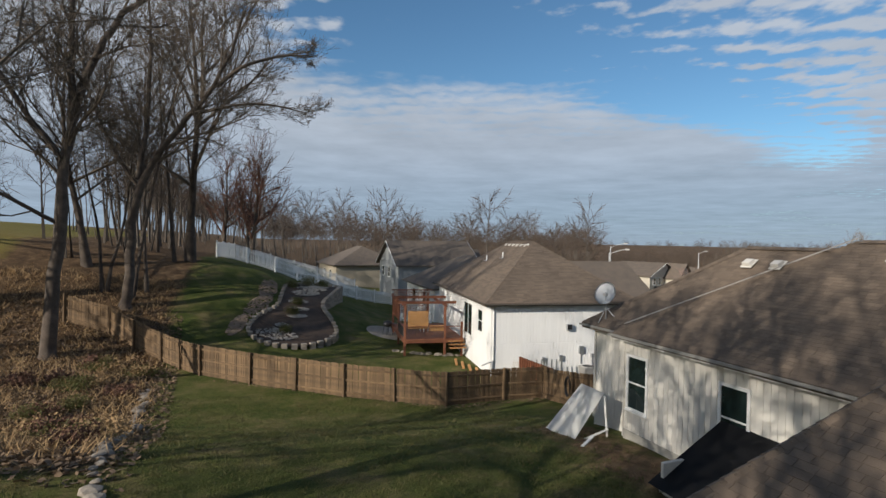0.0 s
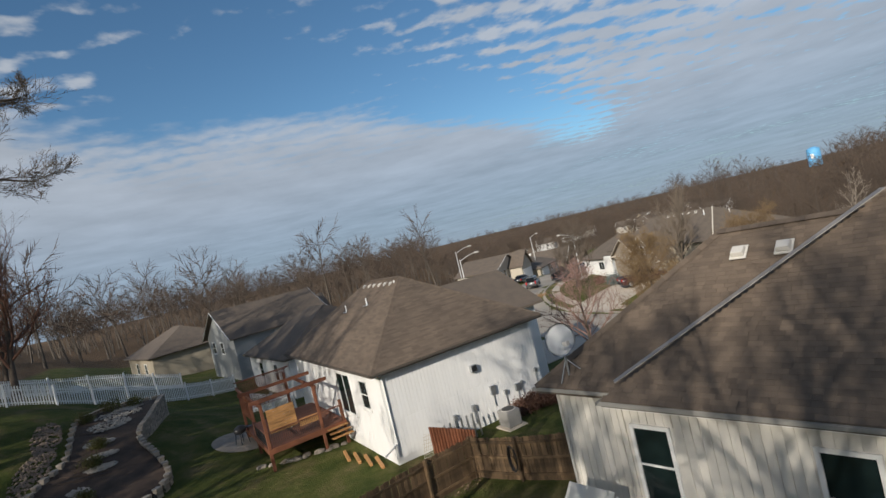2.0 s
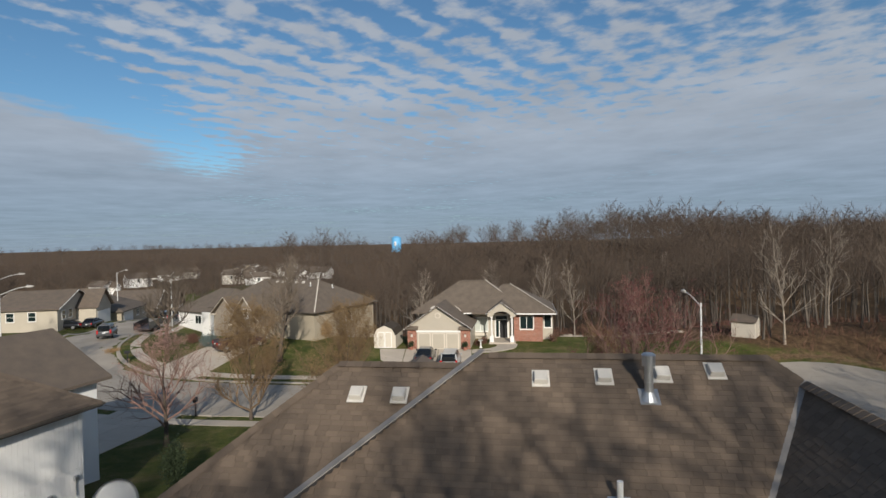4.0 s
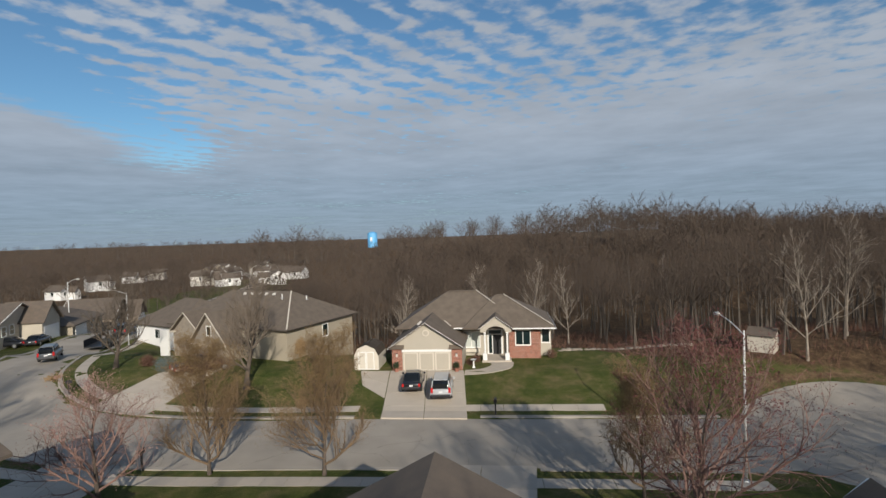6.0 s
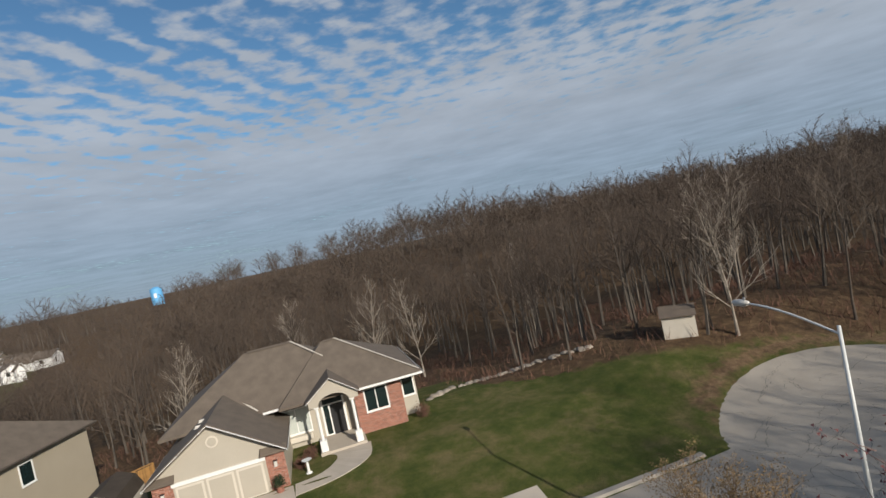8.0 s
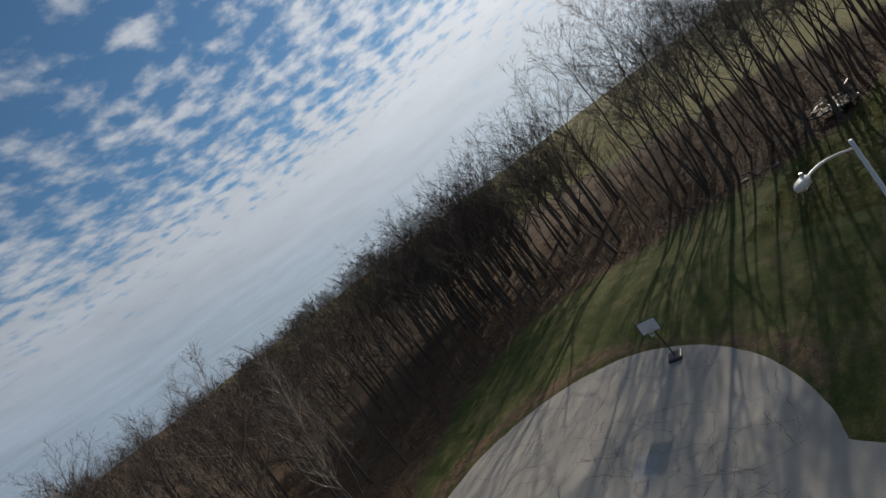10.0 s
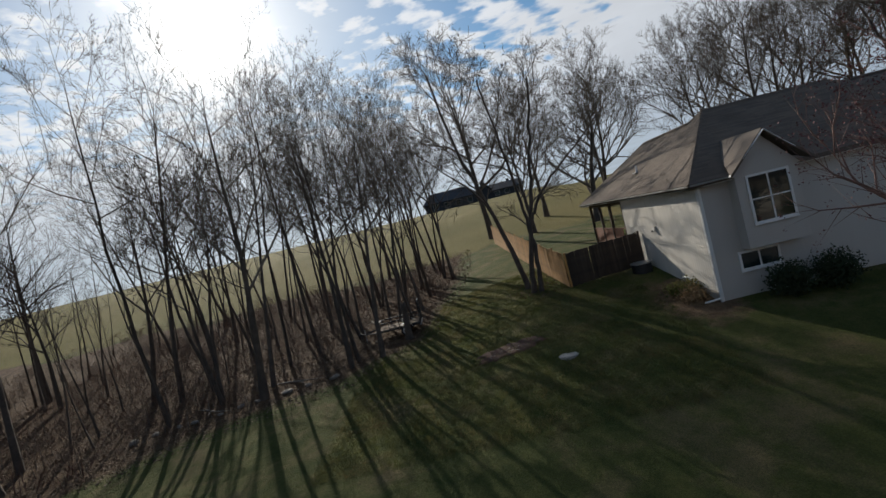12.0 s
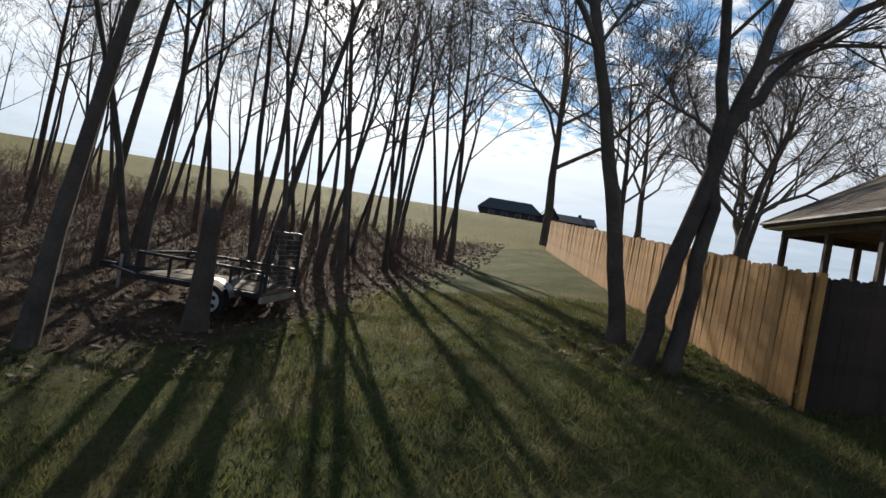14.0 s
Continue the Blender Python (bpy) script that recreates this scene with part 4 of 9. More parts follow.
def window(parent, origin, facing, w, h, mullion=True, rail=True, trim=M_TRIM, wide=0.09, name="window", glass=M_GLASS):
    """A window with casing, sashes, pane and sill; origin: the lower left corner of the opening, seen from outside."""
    m = frame_at(origin, facing)
    holder = new(name, shared("window_casing", boxes((-wide, -0.05, -wide, 0, 0.02, h + wide), (w, -0.05, -wide, w + wide, 0.02, h + wide), (0, -0.05, h, w, 0.02, h + wide), (0, -0.05, -wide, w, 0.02, 0)), trim))
    holder.parent = parent
    holder.matrix_basis = m
    piece("pane", shared("pane", boxes((0, -0.012, 0, w, 0.0, h)), glass), holder, Matrix.Identity(4))
    bars = []
    if mullion:
        bars.append((w / 2 - 0.03, -0.035, 0, w / 2 + 0.03, -0.013, h))
    if rail:
        bars.append((0, -0.032, h * 0.5 - 0.025, w, -0.013, h * 0.5 + 0.025))
    for b in bars:
        piece("sash_bar", shared("sash_bar", boxes(b), trim), holder, Matrix.Identity(4))
    piece("sill", shared("sill", boxes((-wide - 0.02, -0.09, -wide - 0.04, w + wide + 0.02, -0.052, -wide + 0.01)), trim), holder, Matrix.Identity(4))
    return holder


BOARD = shared("siding_board", bevel(boxes((0.03, -0.022, 0, 0.97, 0.0, 1)), 0.006, 1), M_CREAM)
BOARD_WHITE = shared("siding_board", bevel(boxes((0.02, -0.022, 0, 0.98, 0.0, 1)), 0.006, 1), M_WHITE)


def upright_boards(parent, origin, facing, length, top, bottom, width=0.2, me=BOARD, skip=()):
    """Grooved vertical boards over a wall; skip: openings as (from, to, lower, upper)."""
    m = frame_at(origin, facing)
    n = round(length / width)
    w = length / n
    for i in range(n):
        a, b = i * w, (i + 1) * w
        spans = [(bottom, top)]
        for s0, s1, z0, z1 in skip:
            if a < s1 and b > s0:
                spans = [t for lo, hi in spans for t in ((lo, min(hi, z0)), (max(lo, z1), hi)) if t[1] - t[0] > 0.02]
        for lo, hi in spans:
            piece("siding_board", me, parent, m @ pose(a, 0, lo - origin[2]) @ Matrix.Diagonal((w - 0.001, 1, hi - lo, 1)))


def lap_boards(parent, origin, facing, length, top, bottom, mat, rise=0.15):
    me = shared("lap_board", boxes((0, -0.022, 0, length, 0.0, rise * 0.97)), mat)
    for v in me.vertices:
        if v.co.z > rise * 0.5 and v.co.y < -0.01:
            v.co.y = -0.006
    m = frame_at(origin, facing)
    for i in range(int((top - bottom) / rise)):
        piece("lap_board", me, parent, m @ pose(0, 0, bottom - origin[2] + i * rise))


def gutter(parent, p, q, size=0.075, mat=M_GUTTER, name="gutter"):
    p, q = Vector(p), Vector(q)
    d = (q - p)
    m = Matrix.Translation(p) @ d.to_track_quat("X", "Z").to_matrix().to_4x4()
    n = d.length
    ob = new(name, shared(name, boxes((0, -size / 2, -size, n, -size / 2 + 0.012, 0), (0, size / 2 - 0.012, -size, n, size / 2, 0), (0, -size / 2, -size, n, size / 2, -size + 0.012)), mat))
    ob.parent = parent
    ob.matrix_basis = m
    return ob


def tab_field(corners, course=0.143, tab=0.33, seed=1, lift=0.012):
    """Shingle tabs over one roof plane: corners in order, the first two along the eave. Gives a pose and a width for every tab."""
    a, b = Vector(corners[0]), Vector(corners[1])
    u = (b - a).normalized()
    nrm = (b - a).cross(Vector(corners[2]) - a).normalized()
    if nrm.z < 0:
        nrm = -nrm
    v = nrm.cross(u).normalized()
    if v.z < 0:
        v = -v
    flat = [((Vector(c) - a).dot(u), (Vector(c) - a).dot(v)) for c in corners]
    rng, out = random.Random(seed), []
    vmax = max(p[1] for p in flat)
    k = 0
    while k * course < vmax:
        y = k * course
        ym = y + course * 0.5
        cuts = []
        for (x0, y0), (x1, y1) in zip(flat, flat[1:] + flat[:1]):
            if (y0 <= ym) != (y1 <= ym):
                cuts.append(x0 + (x1 - x0) * (ym - y0) / (y1 - y0))
        cuts.sort()
        for lo, hi in zip(cuts[::2], cuts[1::2]):
            x = lo - rng.random() * tab
            while x < hi:
                w = tab * rng.uniform(0.7, 1.3)
                x0, x1 = max(x, lo), min(x + w, hi)
                if x1 - x0 > 0.03:
                    basis = Matrix((u, v, nrm)).transposed().to_4x4()
                    out.append((Matrix.Translation(a + u * x0 + v * y + nrm * lift) @ basis, x1 - x0 - 0.006, rng.random()))
                x += w
        k += 1
    return out


TAB = shared("shingle", boxes((0, -0.004, -0.01, 1, 0.155, 0.004)), M_SHINGLE)
for vert in TAB.vertices:
    if vert.co.y > 0.1:
        vert.co.z -= 0.006


def island_material():
    """The shingle surface, varied from tab to tab within one mesh."""
    m = M_SHINGLE.copy()
    m.name = "asphalt_shingle_field"
    nt = m.node_tree
    for n in [n for n in nt.nodes if n.bl_idname == "ShaderNodeObjectInfo"]:
        g = nt.nodes.new("ShaderNodeNewGeometry")
        for link in list(n.outputs["Random"].links):
            nt.links.new(g.outputs["Random Per Island"], link.to_socket)
    return m


M_SHINGLE_FIELD = island_material()


def shingle(parent, corners, seed, single=None, course=0.13, tab=0.24):
    """Covers a plane with tabs: those inside single (x0, y0, x1, y1 of the plan) as pieces, the rest joined."""
    rest_v, rest_f, made = [], [], 0
    base = np.array([v.co[:] for v in TAB.vertices])
    quads = [tuple(p.vertices) for p in TAB.polygons]
    tris = np.array([t for q in quads for t in ((q[0], q[1], q[2]), (q[0], q[2], q[3]))])
    n = 0
    for m, w, r in tab_field(corners, course, tab, seed):
        o = m.translation
        if single and made < 150 and single[0] < o.x < single[2] and single[1] < o.y < single[3]:
            piece("shingle", TAB, parent, m @ Matrix.Diagonal((w, course / 0.143, 1, 1)))
            made += 1
            continue
        mm = np.array(m @ Matrix.Diagonal((w, course / 0.143, 1, 1)))
        rest_v.append(base @ mm[:3, :3].T + mm[:3, 3])
        rest_f.append(tris + n)
        n += len(base)
    ob = new("shingle_field", tri_mesh("shingle_field", np.vstack(rest_v), np.vstack(rest_f), [M_SHINGLE_FIELD]))
    ob.parent = parent
    tagged(ob, kind="stuff")
    return ob


def ridge_caps(parent, p, q, mat=M_SHINGLE, name="ridge_cap", step=0.2, wide=0.17):
    p, q = Vector(p), Vector(q)
    d = q - p
    bm = bmesh.new()
    a = [(0, -wide, -0.075), (0, 0, 0.02), (0, wide, -0.075)]
    b = [(step * 1.1, y, z - 0.012) for _, y, z in a]
    va, vb = [bm.verts.new(c) for c in a], [bm.verts.new(c) for c in b]
    for i in range(2):
        bm.faces.new((va[i], va[i + 1], vb[i + 1], vb[i]))
    lower = [bm.verts.new((c[0], c[1], c[2] - 0.015)) for c in a]
    for i in range(2):
        bm.faces.new((lower[i], lower[i + 1], va[i + 1], va[i]))
    me = shared(name, bm, mat)
    rot = d.to_track_quat("X", "Z").to_matrix().to_4x4()
    for i in range(int(d.length / step)):
        piece(name, me, parent, Matrix.Translation(p + d.normalized() * step * i + Vector((0, 0, 0.03))) @ rot)


def strip(parent, p, q, wide, mat, name, lift=0.03, normal=(0, 0, 1)):
    p, q = Vector(p), Vector(q)
    rot = (q - p).to_track_quat("X", "Z").to_matrix().to_4x4()
    ob = new(name, shared(name, boxes((0, -wide / 2, -0.01, (q - p).length, wide / 2, 0.012)), mat))
    ob.parent = parent
    ob.matrix_basis = Matrix.Translation(p + Vector((0, 0, lift))) @ rot
    return ob


def plane_roof(planes, thick=0.16):
    """Roof planes given by their corners, each with thickness."""
    bm = bmesh.new()
    for c in planes:
        top = [bm.verts.new(p) for p in c]
        low = [bm.verts.new((p[0], p[1], p[2] - thick)) for p in c]
        f = bm.faces.new(top)
        g = bm.faces.new(list(reversed(low)))
        for i in range(len(c)):
            j = (i + 1) % len(c)
            bm.faces.new((top[i], low[i], low[j], top[j]))
    bmesh.ops.recalc_face_normals(bm, faces=bm.faces[:])
    return bm


# ---- the cream house with the long hip roof ----
def roof_vent(x, y, z, tilt):
    e = empty("roof_vent", pose(x, y, z, 0, tilt, 0) @ Matrix.Diagonal((0.8, 0.8, 0.8, 1)), "pale square roof vent on brown shingles", "roof vent", "roof vents")
    bm = boxes((-0.26, -0.24, 0, 0.30, 0.24, 0.03))
    part("flange", bm, M_VENT, e)
    bm = boxes((-0.19, -0.19, 0.03, 0.22, 0.19, 0.15))
    for v in bm.verts:
        if v.co.z > 0.1:
            v.co.x *= 0.85
            v.co.y *= 0.9
            v.co.z += 0.05 * (v.co.x < 0)
    part("hood", bevel(bm, 0.02), M_VENT, e)
    return e


def pipe_vent(x, y, z, h, mat, r=0.05, cap=False, tilt=0, label=""):
    e = empty("vent_pipe", pose(x, y, z), label or "white plastic vent pipe with metal flashing", "vent pipe", "vent pipes")
    bm = bmesh.new()
    cylinder(bm, (0, 0, -0.2), (0, 0, h), r, sides=14)
    part("pipe", bm, mat, e, smooth=False)
    bm = boxes((-0.2, -0.2, -0.02, 0.2, 0.2, 0.02))
    ob = part("flashing", bm, M_GALV, e)
    ob.rotation_euler = (0, radians(tilt), 0)
    bm = bmesh.new()
    cylinder(bm, (0, 0, -0.06), (0, 0, 0.12), r * 2.2, r * 1.1, sides=14)
    part("collar", bm, M_GALV, e)
    if cap:
        bm = bmesh.new()
        cylinder(bm, (0, 0, h), (0, 0, h + 0.22), r * 1.5, sides=16)
        cylinder(bm, (0, 0, h + 0.22), (0, 0, h + 0.26), r * 1.6, r * 1.1, sides=16)
        part("cap", bm, M_GALV, e)
        part("band", rod(((0, 0, h * 0.45), (0, 0, h * 0.5), r * 1.15)), M_GALV, e)
    return e


EAVE, RIDGE = 2.72, 6.05
RX = 16.0                                   # the long ridge runs north along this line
AX0, AX1 = 11.5, 22.1                       # rear and front eaves


def cream_house():
    h = empty("house", Matrix.Identity(4), "cream house with brown shingle hip roof and a rear wing", "house", "houses of the street")
    rear, front, south, north = 11.93, 21.65, -0.35, 16.8
    # walls
    part("wall", boxes((rear, south + 0.2, -3.2, rear + 0.2, 14.4, 2.62)), M_CREAM, h)
    part("wall", boxes((rear + 0.6, 14.4, -3.2, rear + 0.8, north, 2.62)), M_CREAM, h)
    part("wall", boxes((rear, south, -3.2, front, south + 0.2, 2.62)), M_CREAM, h)
    part("wall", boxes((front - 0.2, south + 0.2, -3.4, front, north, 2.62)), M_LAP, h)
    part("wall", boxes((rear + 0.8, north - 0.2, -3.2, front - 0.2, north, 2.62), (rear + 0.2, 14.2, -3.2, rear + 0.6, 14.4, 2.62)), M_CREAM, h)
    part("foundation", boxes((rear - 0.02, south - 0.03, -4.2, front + 0.02, south - 0.001, -1.75), (rear - 0.03, south, -4.2, rear - 0.001, 14.4, -0.62), (front, south, -4.5, front + 0.03, north, -2.3)), M_FOUND, h)
    part("floor_slab", boxes((rear + 0.2, south + 0.2, -3.0, front - 0.2, north - 0.2, -2.8)), M_FOUND, h)
    upright_boards(h, (rear, 14.4, 0), 180, 14.4 - south, 2.6, -0.62, skip=((0.12, 1.12, 0.1, 2.05), (3.85, 4.85, 0.1, 2.05), (3.6, 6.9, -0.7, 0.9)))
    upright_boards(h, (rear + 0.6, north, 0), 180, north - 14.4, 2.6, -0.8)
    part("corner_board", boxes((rear - 0.05, 14.405, -0.9, rear + 0.56, 14.45, 2.6)), M_CREAM, h)
    upright_boards(h, (rear, south, 0), 270, front - rear, 2.6, 0.12)
    upright_boards(h, (rear, south, 0), 270, front - rear, 0.09, -1.72)
    part("seam", boxes((rear, south - 0.035, 0.09, front, south - 0.001, 0.12)), M_CREAM, h)
    lap_boards(h, (front, south, 0), 0, 1.25, 2.6, -2.2, M_LAP)
    lap_boards(h, (front, 3.3, 0), 0, 5.2, 2.6, -2.2, M_LAP)
    lap_boards(h, (front, 0.9, 0), 0, 2.4, -0.25, -2.2, M_LAP)
    part("corner_board", boxes((front - 0.12, south - 0.03, -2.2, front + 0.03, south + 0.001, 2.6), (front, south, -2.2, front + 0.03, south + 0.12, 2.6)), M_TRIM, h)
    # windows
    window(h, (rear, 14.2, 0.2), 180, 0.82, 1.75, False, True)
    window(h, (rear, 10.48, 0.2), 180, 0.82, 1.75, False, True)
    bx = 22.25
    part("bay", boxes((front - 0.01, 0.9, -0.25, bx, 3.3, 2.62)), M_LAP, h)
    lap_boards(h, (bx, 0.9, 0), 0, 2.4, 0.6, -0.25, M_LAP)
    lap_boards(h, (front, 0.9, 0), 270, bx - front, 2.6, -0.25, M_LAP)
    window(h, (bx, 1.35, 0.72), 0, 1.5, 1.75, True, True)
    window(h, (front + 0.03, 0.75, -1.05), 0, 1.45, 0.6, True, False)
    # roof body, and shingles upon it
    a0, a1 = -0.8, 14.65
    ys, yn = 3.35, 9.5
    A, B = (RX, ys, RIDGE), (RX, yn, RIDGE)
    c = [(AX0, a0, EAVE), (AX1, a0, EAVE), (AX1, a1, EAVE), (AX0, a1, EAVE)]
    main = [(c[3], c[0], A, B), (c[0], c[1], A), (c[1], c[2], B, A), (c[2], c[3], B)]
    z2, de = 5.8, EAVE - 0.06
    LX = AX0 + 0.68                              # the lower eave stands back
    d = [(LX, 9.0, de), (AX1, 9.0, de), (AX1, 17.25, de), (LX, 17.25, de)]
    P, Q = (RX, 9.0, z2), (RX, 13.0, z2)
    low = [(d[3], d[0], P, Q), (d[1], d[2], Q, P), (d[2], d[3], Q)]
    wy0, wy1, wx = -0.8, 5.8, 4.2
    wz, wm = 5.65, 2.85
    w = [(wx, wy0, EAVE), (13.0, wy0, EAVE), (AX0, wy1, EAVE), (wx, 4.5, EAVE)]
    R, S = (wx + 4.8, wm, wz), (15.4, wm, wz)
    wing = [(w[3], w[0], R), (w[0], w[1], S, R), (w[2], w[3], R), (w[2], R, S)]
    part("roof", plane_roof(main), M_SHINGLE_FAR, h)
    part("roof", plane_roof([[(p[0], p[1], p[2] - 0.03) for p in f] for f in low]), M_SHINGLE_FAR, h)
    part("roof", plane_roof([[(p[0], p[1], p[2] - 0.01) for p in f] for f in wing]), M_SHINGLE_FAR, h)
    # the part of the rear slope that the wing leaves open
    def on_main(y):
        return AX0 + (RX - AX0) * (y - EAVE) / (RIDGE - EAVE)
    vx = on_main(wz)
    shingle(h, [c[3], (AX0, wy1, EAVE), (vx, wm, wz), (RX, ys, RIDGE), (RX, yn, RIDGE)], 1, (11.6, 9.5, 14.0, 13.5))
    shingle(h, [d[3], (LX, 14.1, de), (RX, 9.4, z2), Q], 2, (12.0, 13.0, 15.0, 15.8))
    shingle(h, [w[2], w[3], R], 3)
    shingle(h, [w[2], (AX0 - 0.05, wy1, EAVE), R, (vx, wm, wz)], 8)
    shingle(h, [w[0], c[1], A, (vx, wm, wz), R], 4)
    shingle(h, [w[3], w[0], R], 5)
    shingle(h, [c[1], c[2], B, A], 6, tab=0.9)
    shingle(h, [d[2], d[3], Q], 7, tab=0.6)
    ridge_caps(h, A, B)
    ridge_caps(h, (RX, 9.4, z2), Q)
    ridge_caps(h, R, (vx, wm, wz))
    ridge_caps(h, c[1], A)
    ridge_caps(h, w[0], R)
    ridge_caps(h, w[3], R)
    ridge_caps(h, A, (vx, wm, wz))
    ridge_caps(h, d[3], Q)
    strip(h, (AX0 + 0.32, a1 - 0.28, EAVE + 0.25), B, 0.19, M_FLASH, "hip_flashing", 0.10)
    strip(h, (AX0 + 0.05, wy1 + 0.05, EAVE), (vx, wm, wz), 0.2, M_FLASH, "valley_flashing", 0.035)
    # gutters and downspouts
    gutter(h, (AX0 - 0.06, a1, EAVE - 0.02), (AX0 - 0.06, wy1 + 0.1, EAVE - 0.02))
    gutter(h, (LX - 0.06, 17.3, de - 0.02), (LX - 0.06, a1 - 0.05, de - 0.02))
    gutter(h, (LX, a1 + 0.04, EAVE - 0.02), (AX0 - 0.1, a1 + 0.04, EAVE - 0.02))
    gutter(h, (wx, wy0 - 0.06, EAVE - 0.02), (AX1, a0 - 0.06, EAVE - 0.02))
    gutter(h, (AX1 + 0.06, a0, EAVE - 0.02), (AX1 + 0.06, 0.8, EAVE - 0.02))
    gutter(h, (wx, 4.56, EAVE - 0.02), (AX0, wy1 + 0.06, EAVE - 0.02))
    part("soffit", boxes((AX0 + 0.05, a0 + 0.05, EAVE - 0.2, rear + 0.1, a1, EAVE - 0.17), (wx + 0.05, a0 + 0.05, EAVE - 0.2, AX1 - 0.05, south + 0.1, EAVE - 0.17), (front - 0.1, a0 + 0.05, EAVE - 0.2, AX1 - 0.05, 16.8, EAVE - 0.17), (LX + 0.03, 14.5, EAVE - 0.2, rear + 0.59, 17.2, EAVE - 0.17)), M_TRIM, h)
    part("downspout", rod(((front + 0.06, south + 0.02, EAVE - 0.2), (front + 0.06, south - 0.02, -2.0), 0.045), ((front + 0.06, south - 0.02, -2.0), (front - 0.25, south - 0.55, -2.12), 0.045), sides=6), M_TRIM, h)
    part("downspout", rod(((rear + 0.54, north - 0.05, EAVE - 0.2), (rear + 0.54, north - 0.05, -1.0), 0.045), sides=6), M_CREAM, h)
    # gable over the bay
    gp = 4.2
    part("gable", plane_roof([[(22.8, 0.5, EAVE), (18.6, 2.1, gp), (22.6, 2.1, gp)], [(22.8, 3.7, EAVE), (22.6, 2.1, gp), (18.6, 2.1, gp)]], 0.12), M_SHINGLE_FAR, h)
    bm = bmesh.new()
    v = [bm.verts.new(q) for q in ((bx + 0.02, 0.75, EAVE - 0.12), (bx + 0.02, 3.45, EAVE - 0.12), (bx + 0.02, 2.1, gp - 0.18))]
    f = bm.faces.new(v)
    bmesh.ops.extrude_face_region(bm, geom=[f])
    for q in v:
        q.co.x -= 0.15
    part("gable_wall", bm, M_LAP, h)
    strip(h, (22.66, 0.5, EAVE - 0.06), (22.62, 2.1, gp - 0.06), 0.16, M_TRIM, "rake_board", 0)
    strip(h, (22.66, 3.7, EAVE - 0.06), (22.62, 2.1, gp - 0.06), 0.16, M_TRIM, "rake_board", 0)
    # garage block at the street
    part("garage", boxes((front, 9.2, -4.2, 22.9, 15.6, 2.4)), M_LAP, h)
    part("garage_roof", plane_roof([[(19.5, 8.8, 2.5), (23.3, 8.8, 2.5), (23.3, 12.4, 4.4), (18.5, 12.4, 4.4)], [(23.3, 16.0, 2.5), (19.5, 16.0, 2.5), (18.5, 12.4, 4.4), (23.3, 12.4, 4.4)]]), M_SHINGLE_FAR, h)
    bm = bmesh.new()
    poly(bm, [(22.9, 9.0, 2.35), (22.9, 15.8, 2.35), (22.9, 12.4, 4.2)])
    part("gable_wall", bm, M_LAP, h)
    window(h, (22.9, 11.4, 0.4), 0, 2.0, 1.6, True, True)
    part("garage_door", boxes((22.9, 10.0, -4.0, 22.95, 14.8, -1.7)), M_TRIM, h)
    # porch under the wing roof
    deck = -0.15
    part("porch_deck", boxes((wx + 0.5, south, deck - 0.2, rear - 0.02, 4.2, deck)), M_REDWOOD, h)
    for x, y in ((wx + 0.55, south + 0.05), (wx + 2.9, south + 0.05), (wx + 5.1, south + 0.05), (wx + 0.55, 4.1), (wx + 0.55, 1.9), (wx + 4.0, 4.1)):
        part("porch_post", bevel(boxes((x - 0.08, y - 0.08, -2.4, x + 0.08, y + 0.08, EAVE - 0.18)), 0.012, 1), M_BARK, h)
    part("porch_beam", boxes((wx + 0.4, south, EAVE - 0.42, rear, south + 0.12, EAVE - 0.2), (wx + 0.4, south, EAVE - 0.42, wx + 0.56, 4.2, EAVE - 0.2)), M_BARK, h)
    for i in range(26):
        x = wx + 0.66 + i * 0.24
        if x < rear - 0.2:
            part("rail_board", boxes((x, south + 0.02, deck, x + 0.22, south + 0.05, deck + 0.98)), M_REDWOOD, h)
    part("handrail", boxes((wx + 0.6, south - 0.02, deck + 0.98, rear - 0.05, south + 0.1, deck + 1.03)), M_REDWOOD, h)
    part("porch_ceiling", boxes((wx + 0.3, south + 0.15, EAVE - 0.19, rear, 4.3, EAVE - 0.175)), M_BARK, h)
    return h


cream_house()
rear_tilt = -math.degrees(math.atan2(RIDGE - EAVE, RX - AX0))


def rear_z(x):
    return EAVE + (x - AX0) * (RIDGE - EAVE) / (RX - AX0)


for x, y in ((15.42, 8.2), (15.48, 6.85), (15.55, 5.64), (15.64, 4.53)):
    roof_vent(x, y, rear_z(x) + 0.01, rear_tilt)
for y in (12.34, 11.34):
    roof_vent(15.22, y, 5.25, rear_tilt + 1)
pipe_vent(15.1, 6.0, rear_z(15.1), 0.66, M_GALV, 0.09, True, rear_tilt, "galvanised metal flue pipe with slotted cap")
pipe_vent(13.2, 6.93, rear_z(13.2), 0.48, M_TRIM, 0.055, False, rear_tilt)
pipe_vent(13.0, 0.6, 3.86, 0.4, M_TRIM, 0.05, False, 0)


